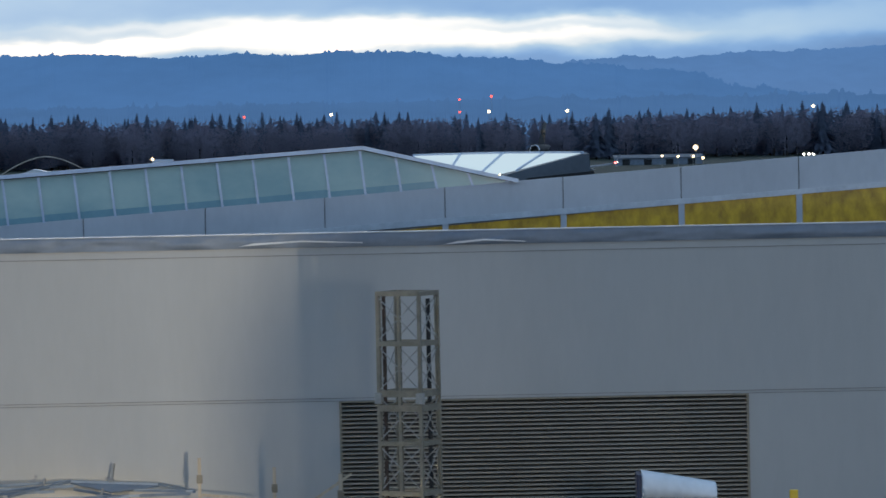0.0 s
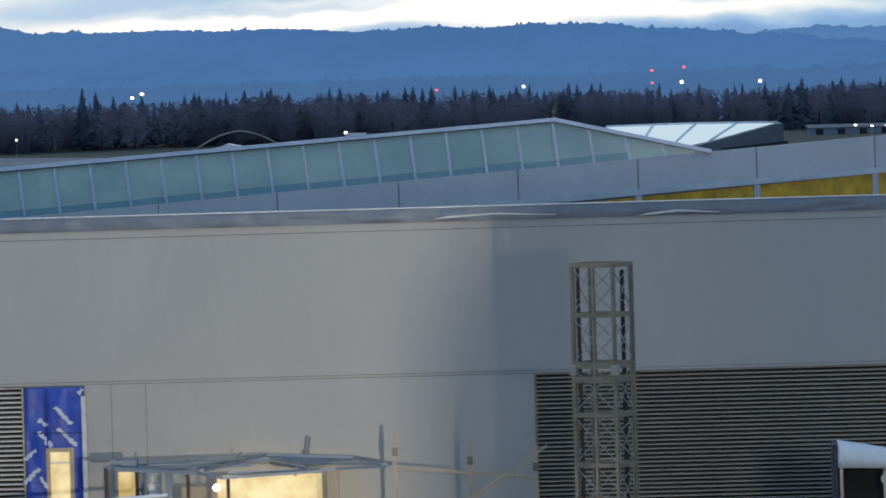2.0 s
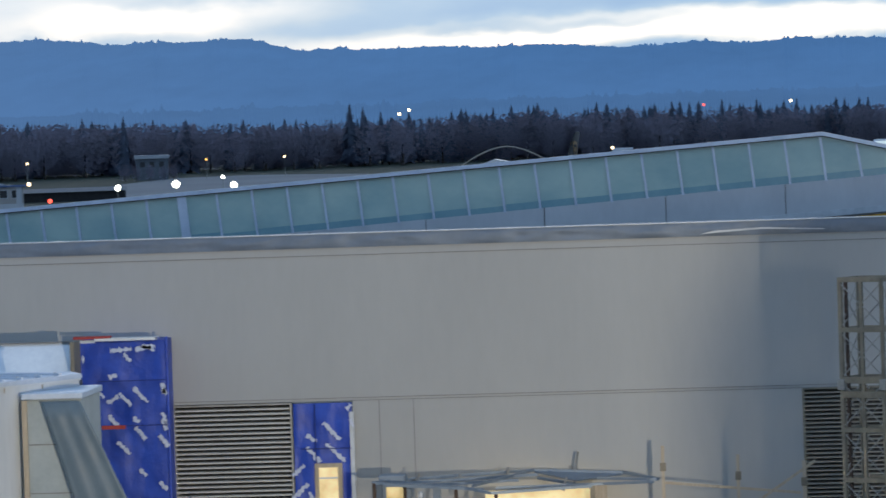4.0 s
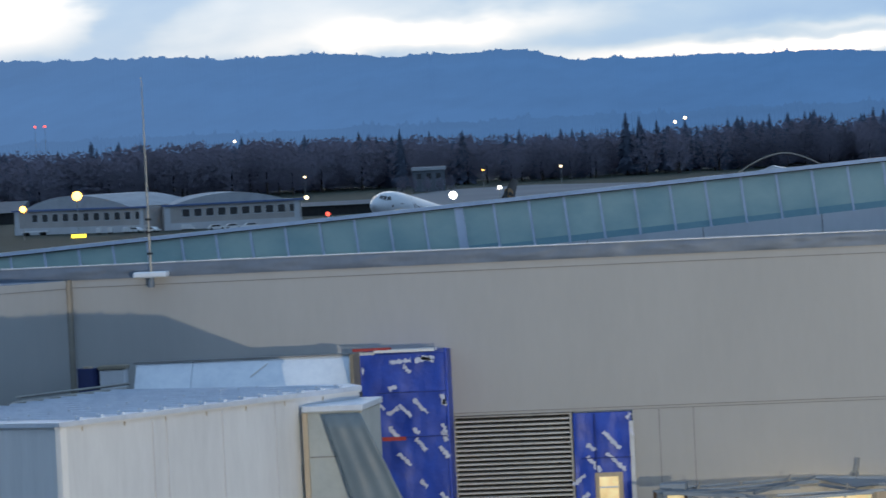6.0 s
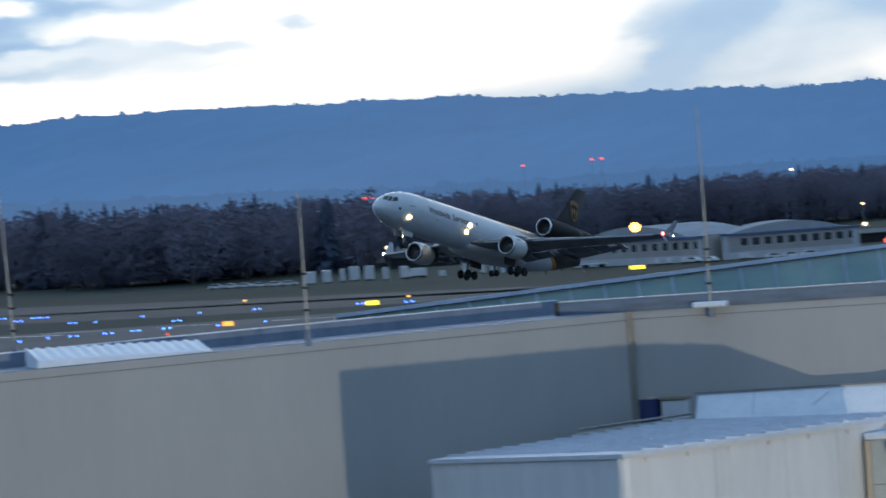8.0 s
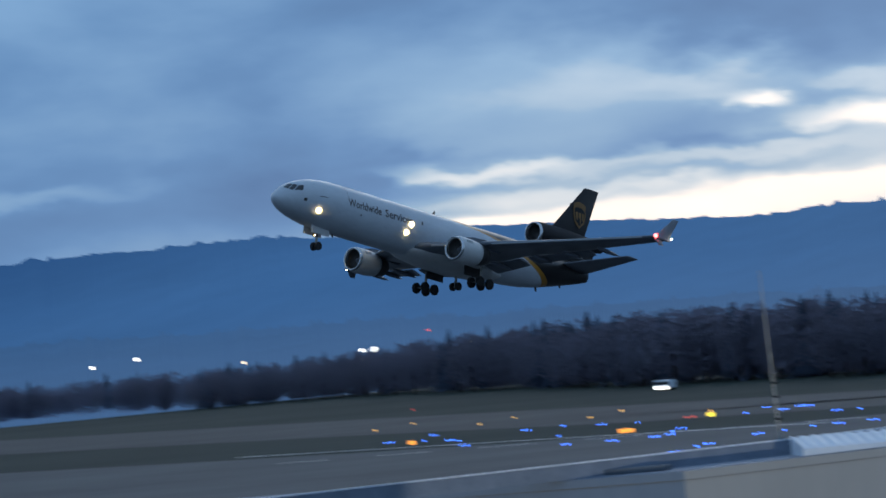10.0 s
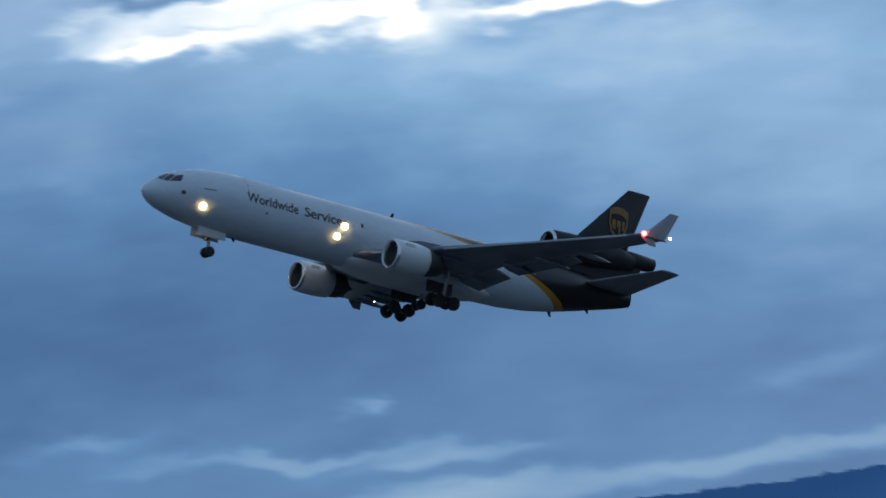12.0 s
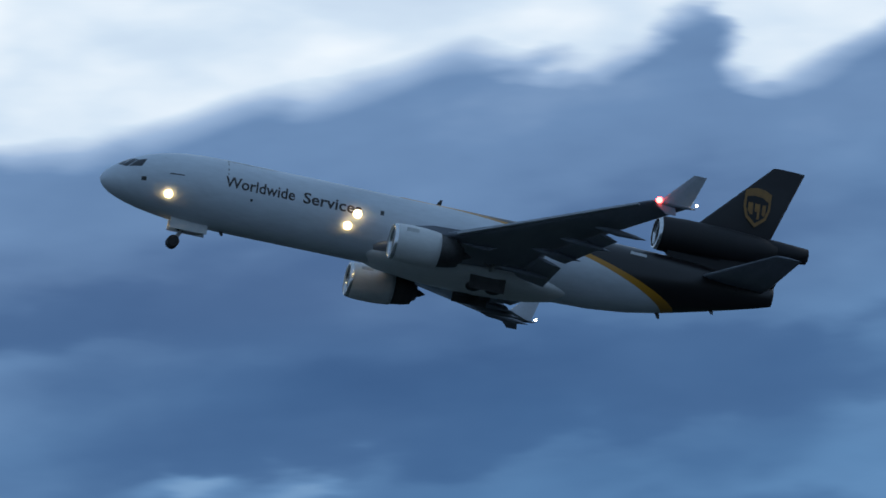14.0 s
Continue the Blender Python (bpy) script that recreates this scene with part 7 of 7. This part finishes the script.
def cargo_jet():
    jet = thing("cargo_jet", "white three-engined cargo jet with dark brown tail, gear down, taking off", "airplane")
    # body
    n = 48
    rings = []
    ss = [FUS[i][0] for i in range(len(FUS))]
    fine = sorted(set(ss + [12 + 1.5 * i for i in range(29)]))
    for s in fine:
        rings.append([skin(s, 360.0 * i / n) for i in range(n)])
    body = part("fuselage", loft(rings), JET, jet, smooth=True)
    # fairing under the wing root
    fr = []
    for s, w, h in ((21.5, 1.2, 0.3), (24, 2.6, 0.9), (28, 3.3, 1.25), (33, 3.4, 1.3), (37, 2.8, 1.0), (40.5, 1.2, 0.3)):
        fr.append([(NOSE - s, w * cos(2 * pi * i / 20), -2.35 + h * sin(2 * pi * i / 20)) for i in range(20)])
    part("belly_fairing", loft(fr), JET_WHITE, jet, smooth=True)
    # cockpit glass
    for side in (1, -1):
        for c in (((1.15, 72), (2.05, 82), (2.30, 64), (1.35, 46)), ((1.42, 44), (2.35, 62), (2.65, 49), (1.8, 30)), ((1.92, 29), (2.72, 47.5), (3.35, 44), (2.95, 23))):
            q = [(s, a if side == 1 else 180 - a) for s, a in c]
            part("cockpit_window", quad_patch(q, 0.012), WINDOW_DARK, jet, "dark cockpit pane")
    for s0, s1, a0, a1 in ((5.2, 6.4, 6, 8), (3.05, 3.45, -12, -3), (12.0, 12.2, -14, -10), (22.8, 23.1, 8, 16)):
        part("hatch", patch(s0, s1, a0, a1, 0.012, 2, 2), CORE, jet)
    # cargo door outline along the upper side
    for s0, s1, a0, a1 in ((9.9, 14.0, 60, 62.5), (9.9, 10.0, 22, 60)):
        part("door_line", patch(s0, s1, a0, a1, 0.01, 6, 3), SEAM, jet)
    side_words(jet, "Worldwide", 9.75, 1.5, 1.0, 5.85)
    side_words(jet, "Services", 16.3, 1.5, 1.0, 4.9)
    # antennas
    for s, z, h in ((27.8, 3.0, 0.45), (47.5, -2.2, -0.4), (10.2, -3.0, -0.35), (52.0, -1.0, -0.3)):
        bm = bmesh.new()
        prism(bm, [(NOSE - s, z - 0.1 * (1 if h > 0 else -1)), (NOSE - s - 0.45, z - 0.1 * (1 if h > 0 else -1)), (NOSE - s - 0.55, z + h), (NOSE - s - 0.35, z + h)], -0.03, 0.03)
        part("antenna", bm, CORE, jet)
    for side in (1, -1):
        # wing
        st = [(0.5 * side, 21.6, -2.05, 14.0), (3.0 * side, 23.2, -1.95, 12.3), (8.6 * side, 27.5, -1.35, 8.3), (16 * side, 33.1, -0.55, 5.6), (24.4 * side, 39.5, 0.62, 3.2)]
        wg = part("wing", surface(st, 0.115), JET_GREY, jet, smooth=True)
        # slat along the leading edge
        bm = bmesh.new()
        for (y0, a0, z0), (y1, a1, z1) in (((3.9, 23.75, -2.0), (7.3, 26.35, -1.65)), ((9.6, 28.1, -1.40), (23.8, 38.95, 0.42))):
            beam(bm, (NOSE - a0, y0 * side, z0), (NOSE - a1, y1 * side, z1), 0.36, 0.16)
        part("slat", bm, WINGLET, wg, "pale leading-edge slat")
        # flaps, a notch down
        for (y0, s0, z0, c0), (y1, s1, z1, c1) in (((3.1, 34.6, -2.15, 2.5), (8.2, 35.2, -1.65, 2.0)), ((9.4, 35.3, -1.55, 1.9), (16.5, 38.0, -0.75, 1.5))):
            rr = []
            for y, s, z, c in ((y0, s0, z0, c0), (y1, s1, z1, c1)):
                rr.append([(NOSE - s - a, y * side, z + b - a * 0.24) for a, b in foil(c, 0.13, 5)])
            part("flap", loft(rr), JET_GREY, wg)
        for y, s, z in ((5.6, 33.0, -2.2), (11.0, 34.2, -1.55), (14.6, 35.6, -1.15), (18.5, 37.4, -0.65)):
            part("flap_fairing", lathe(((0, 0.02), (0.7, 0.22), (2.0, 0.28), (3.4, 0.18), (4.3, 0.02)), (NOSE - s + 0.4, y * side, z - 0.15), 12, -0.05), JET_GREY, wg, smooth=True)
        # winglet above and below the tip
        rr = []
        for f in (0.0, 1.0):
            s, c = 40.3 + 2.35 * f, 2.6 - 1.55 * f
            rr.append([(NOSE - s - a, (24.55 + 0.75 * f) * side + b, 0.72 + 2.45 * f) for a, b in foil(c, 0.08, 5)])
        wl = part("winglet", loft(rr), WINGLET, jet, "upright winglet at the wing tip")
        rr = []
        for f in (0.0, 1.0):
            s, c = 40.0 + 0.9 * f, 1.7 - 0.8 * f
            rr.append([(NOSE - s - a, (24.5 + 0.25 * f) * side + b, 0.55 - 0.75 * f) for a, b in foil(c, 0.08, 5)])
        part("lower_winglet", loft(rr), JET_GREY, jet)
        tip = part("tip_fairing", lathe(((0, 0.02), (0.4, 0.17), (2.4, 0.2), (3.6, 0.05)), (NOSE - 39.7, 24.5 * side, 0.68), 12), JET_GREY, jet, smooth=True)
        bm = bmesh.new()
        ball(bm, (NOSE - 40.3, 24.72 * side, 0.80), 0.26)
        part("nav_light", bm, NAV_RED if side > 0 else NAV_WHITE, tip, "red navigation light" if side > 0 else "navigation light")
        bm = bmesh.new()
        ball(bm, (NOSE - 43.35, 24.72 * side, 0.98), 0.11)
        part("tail_light", bm, NAV_WHITE, tip, "small white tail light")
        engine(jet, 8.1 * side, -2.77, 23.0)
        # tailplane
        part("tailplane", surface([(0.3 * side, 49.6, 1.15, 6.6), (1.3 * side, 50.4, 1.3, 6.1), (8.4 * side, 54.75, 2.55, 2.35)], 0.08), JET_GREY, jet, smooth=True)
        # landing lights at the wing root
        for ds, dz in ((0.0, 0.08), (0.62, -1.0)):
            bm = bmesh.new()
            p = skin(20.9 - ds, math.degrees(math.asin(dz / 3.01)), 0.05)
            ball(bm, (p.x, p.y * side, p.z), 0.35 - 0.04 * ds)
            part("landing_light", bm, LANDING, jet, "bright warm landing light")
        bm = bmesh.new()
        p = skin(5.4, -29, 0.03)
        ball(bm, (p.x, p.y * side, p.z), 0.34)
        part("landing_light", bm, LANDING, jet, "bright warm landing light")
    # fin with the third engine through its root
    fin = part("fin", surface([(3.2, 47.6, 0, 8.4), (6.2, 50.2, 0, 6.4), (12.15, 55.95, 0, 2.75)], 0.10, True), JET_BROWN, jet, "dark brown fin", True)
    for side in (1, -1):
        # plain shield emblem on the fin
        cx, cz = NOSE - 54.9, 8.35
        out = [(-1.0, 1.25), (-0.5, 1.5), (0.1, 1.58), (0.7, 1.45), (1.05, 1.25), (1.08, 0.0), (0.85, -0.8), (0.05, -1.5), (-0.75, -0.8), (-1.0, 0.0)]

        def level(z):
            # the fin thins towards its tip
            return 0.072 * (6.4 - (z - 6.2) * 0.613) + 0.02
        for pts, off, mat, nm in (([(x * 1.12, z * 1.12) for x, z in out], 0.0, JET_GOLD, "emblem"),
                                  ([(-0.92, 0.62), (-0.4, 0.98), (0.3, 1.05), (0.98, 0.9), (1.0, 0.0), (0.75, -0.72), (0.05, -1.32), (-0.66, -0.72), (-0.9, 0.0)], 0.02, JET_BROWN, "emblem_field"),
                                  ([(-0.72, 0.35), (-0.42, 0.35), (-0.42, -0.5), (-0.62, -0.62), (-0.72, -0.4)], 0.04, JET_GOLD, "emblem_bar"),
                                  ([(-0.22, 0.38), (0.22, 0.38), (0.22, -0.3), (-0.02, -0.35), (-0.02, -0.95), (-0.22, -0.95)], 0.04, JET_GOLD, "emblem_bar"),
                                  ([(0.4, 0.4), (0.82, 0.4), (0.82, -0.3), (0.6, -0.62), (0.38, -0.6)], 0.04, JET_GOLD, "emblem_bar")):
            bm = bmesh.new()
            vs = [[bm.verts.new((cx + x, side * (level(cz + z) + off + e), cz + z)) for x, z in pts] for e in (0.0, 0.015)]
            bm.faces.new(vs[0])
            bm.faces.new(vs[1][::-1])
            for i in range(len(pts)):
                j = (i + 1) % len(pts)
                bm.faces.new((vs[0][j], vs[0][i], vs[1][i], vs[1][j]))
            bmesh.ops.recalc_face_normals(bm, faces=bm.faces)
            ob = part(nm, bm, mat, fin if nm == "emblem" else sh, "plain dull gold shield" if nm == "emblem" else "")
            sh = ob if nm == "emblem" else sh
        bm = bmesh.new()
        prism(bm, [(NOSE - 44.2, 2.0), (NOSE - 45.6, 1.95), (NOSE - 45.6, 1.72), (NOSE - 44.2, 1.77)], side * 2.36, side * 2.38)
        part("plain_bar", bm, WHITE_PAINT, jet)
    e2 = part("tail_engine", lathe(((0.12, 1.12), (0.0, 1.22), (0.12, 1.36), (0.7, 1.47), (2.5, 1.52), (6.0, 1.45), (8.5, 1.28), (10.4, 1.02), (10.42, 0.95), (9.5, 0.9)), (NOSE - 46.6, 0, 4.62), 36, 0.02), JET_BROWN, jet, "dark brown tail engine nacelle", True)
    part("inlet_lip", lathe(((0.4, 1.08), (0.14, 1.12), (-0.02, 1.23), (0.08, 1.36), (0.28, 1.42)), (NOSE - 46.6, 0, 4.62)), LIP, e2, smooth=True)
    part("inlet_duct", lathe(((0.3, 1.1), (1.6, 1.06), (1.62, 0.0)), (NOSE - 46.6, 0, 4.62)), CORE, e2, smooth=True)
    part("nozzle", lathe(((9.6, 0.98), (10.6, 0.92), (13.2, 0.66), (13.25, 0.58), (12.2, 0.5), (12.2, 0.0)), (NOSE - 46.6, 0, 4.62), 30, 0.045), JET_BROWN, e2, "dark tapering exhaust", True)
    rr = [[(NOSE - a, w, b) for a, b in ((47.6, 3.4), (48.6, 2.3), (55.5, 1.9), (57.3, 1.9), (58.2, 4.6), (48.2, 4.2))] for w in (-0.5, 0.5)]
    part("engine_pylon", loft(rr), JET_BROWN, jet)
    # gear
    gear = {
        "left": bogie(jet, "main_gear", "left main landing gear leg", 2, NOSE - 32.5, 4.4, -2.0, 2.95, 1.4, 1.7),
        "right": bogie(jet, "main_gear", "right main landing gear leg", 2, NOSE - 32.5, -4.4, -2.0, 2.95, 1.4, 1.7),
        "middle": bogie(jet, "centre_gear", "centre landing gear leg", 1, NOSE - 33.0, 0.0, -2.6, 2.3, 0.9, 0),
        "nose": bogie(jet, "nose_gear", "nose landing gear leg", 1, NOSE - 7.9, 0.0, -2.5, 2.45, 0.7, 0),
    }
    bm = bmesh.new()
    for s in (-1, 1):
        box(bm, NOSE - 9.3, NOSE - 6.2, s * 0.62 - 0.03, s * 0.62 + 0.03, -3.65, -2.75)
    part("gear_door", bm, JET_WHITE, jet)
    bm = bmesh.new()
    tube(bm, (0.20, 0.0, -1.2), (0.24, 0.0, -1.2), 0.19, 16)
    part("taxi_light", bm, LANDING, gear["nose"], "bright warm taxi light on the nose leg")
    part("lamp_hood", lathe(((0.05, 0.02), (0.05, 0.21), (-0.02, 0.22), (-0.26, 0.22), (-0.26, 0.205), (0.0, 0.20)), (0.22, 0.0, -1.2), 16), CORE, gear["nose"], "dark hood round the taxi light", True)
    # main gear doors near-black: the shade of the gear bay put into their colour
    for s in (-1, 1):
        bm = bmesh.new()
        box(bm, NOSE - 34.0, NOSE - 31.0, s * 3.0 - 0.04, s * 3.0 + 0.04, -4.0, -2.7)
        part("gear_door", bm, CORE, jet)
    return jet, gear


jet, gear = cargo_jet()

# ------------------------------------------------------------------ site lamps, unseen light blockers and an added fill lamp


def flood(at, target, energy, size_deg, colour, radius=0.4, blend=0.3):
    li = bpy.data.lights.new("unseen_floodlight", "SPOT")
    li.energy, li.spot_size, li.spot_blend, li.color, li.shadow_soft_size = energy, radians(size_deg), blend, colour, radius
    ob = new("unseen_floodlight", li)
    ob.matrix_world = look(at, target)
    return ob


# main flood, placed from the shadows it casts
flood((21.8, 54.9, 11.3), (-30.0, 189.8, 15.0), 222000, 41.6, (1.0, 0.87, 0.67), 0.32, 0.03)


def add_blocker(name, label, outline, y):
    """An unseen wall added to keep the floodlight off the east end of the terminal."""
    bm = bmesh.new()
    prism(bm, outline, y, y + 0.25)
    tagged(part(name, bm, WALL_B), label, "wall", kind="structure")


add_blocker("unseen_blocker_1", "unseen plain light blocker added beside the floodlight",
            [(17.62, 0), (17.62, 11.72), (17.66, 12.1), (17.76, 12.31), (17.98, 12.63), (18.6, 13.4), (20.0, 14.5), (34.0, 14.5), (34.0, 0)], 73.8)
add_blocker("unseen_blocker_2", "unseen plain light blocker added before the terminal wall", [(9.54, 0), (9.54, 12.2), (9.75, 12.56), (34.0, 12.56), (34.0, 0)], 111.6)


def work_light(at, energy, colour, radius):
    li = bpy.data.lights.new("work_light", "POINT")
    li.energy, li.color, li.shadow_soft_size = energy, colour, radius
    new("work_light", li).location = at


work_light((-14.6, 188.8, 8.6), 70, (1.0, 0.80, 0.50), 0.3)
work_light((-3.4, 172.6, 9.2), 420, (1.0, 0.78, 0.46), 0.3)
# added fill lamp without a known source: brightens the east wall and fascia
flood((14, 92, 21.0), (9.0, 190.0, 17.0), 33000, 60, (1.0, 0.90, 0.74), 2.0, 0.8)
work_light((*polar(-12.41, 1262), 10.2), 9000, (1.0, 0.50, 0.10), 0.6)

PLANE_ROWS = [
    (0.00, 20.75, 1383.92, 5.43, 0.00, -0.00, -107.64),
    (1.50, -15.36, 1270.35, 5.43, 0.00, -0.00, -107.64),
    (3.00, -52.69, 1152.91, 5.43, 0.00, -0.00, -107.64),
    (4.00, -78.27, 1072.47, 5.50, 0.00, -1.50, -107.64),
    (4.70, -96.53, 1015.02, 5.65, 0.00, -5.50, -107.64),
    (5.50, -117.78, 948.18, 5.29, 0.00, -10.00, -107.64),
    (6.00, -131.27, 905.76, 6.34, 0.00, -10.10, -107.64),
    (6.50, -144.46, 864.27, 8.43, 0.20, -10.50, -107.64),
    (7.00, -157.88, 822.06, 10.77, 0.50, -11.20, -107.64),
    (7.50, -171.31, 779.83, 13.61, 0.93, -11.93, -107.64),
    (8.00, -185.08, 736.52, 16.76, 0.64, -12.61, -107.64),
    (8.50, -198.83, 693.27, 20.75, 0.41, -13.15, -107.64),
    (9.00, -212.56, 650.09, 25.45, 0.22, -13.58, -107.64),
    (9.20, -218.04, 632.83, 27.51, 0.16, -13.74, -107.64),
    (9.70, -231.74, 589.74, 33.02, 0.05, -14.10, -107.64),
    (10.20, -245.42, 546.71, 38.99, -0.02, -14.43, -107.64),
    (10.70, -259.09, 503.73, 45.32, -0.04, -14.75, -107.64),
    (11.30, -275.46, 452.24, 53.30, -0.00, -15.11, -107.64),
    (11.50, -280.91, 435.10, 56.04, 0.03, -15.22, -107.64),
    (11.90, -291.80, 400.84, 61.59, 0.11, -15.44, -107.64),
    (12.30, -302.68, 366.62, 67.25, 0.21, -15.62, -107.64),
    (12.70, -313.54, 332.44, 72.98, 0.35, -15.76, -107.64),
    (13.00, -321.68, 306.84, 77.33, 0.48, -15.83, -107.64),
    (13.40, -332.52, 272.75, 83.17, 0.67, -15.84, -107.64),
    (13.70, -340.64, 247.21, 87.59, 0.83, -15.78, -107.64),
    (14.00, -348.75, 221.71, 92.03, 1.01, -15.65, -107.64),
]


def motions():
    walk(jet, [(t, pose(x, y, z, a, b, c)) for t, x, y, z, a, b, c in PLANE_ROWS])
    for side, s in (("left", 1), ("right", -1)):
        x, y, z = gear[side].location
        walk(gear[side], [(t, pose(x, y, z, -s * a, 0, 0)) for t, a in ((0, 0), (11.6, 0), (12.0, 12), (12.5, 40), (13.0, 58), (13.5, 68), (14.0, 74))])
    x, y, z = gear["middle"].location
    walk(gear["middle"], [(t, pose(x, y, z, 0, a, 0)) for t, a in ((0, 0), (11.6, 0), (12.1, -25), (12.6, -65), (13.2, -85), (14.0, -88))])
    x, y, z = gear["nose"].location
    walk(gear["nose"], [(t, pose(x, y, z, 0, a, 0)) for t, a in ((0, 0), (12.0, 0), (13.0, -10), (14.0, -28))])


motions()
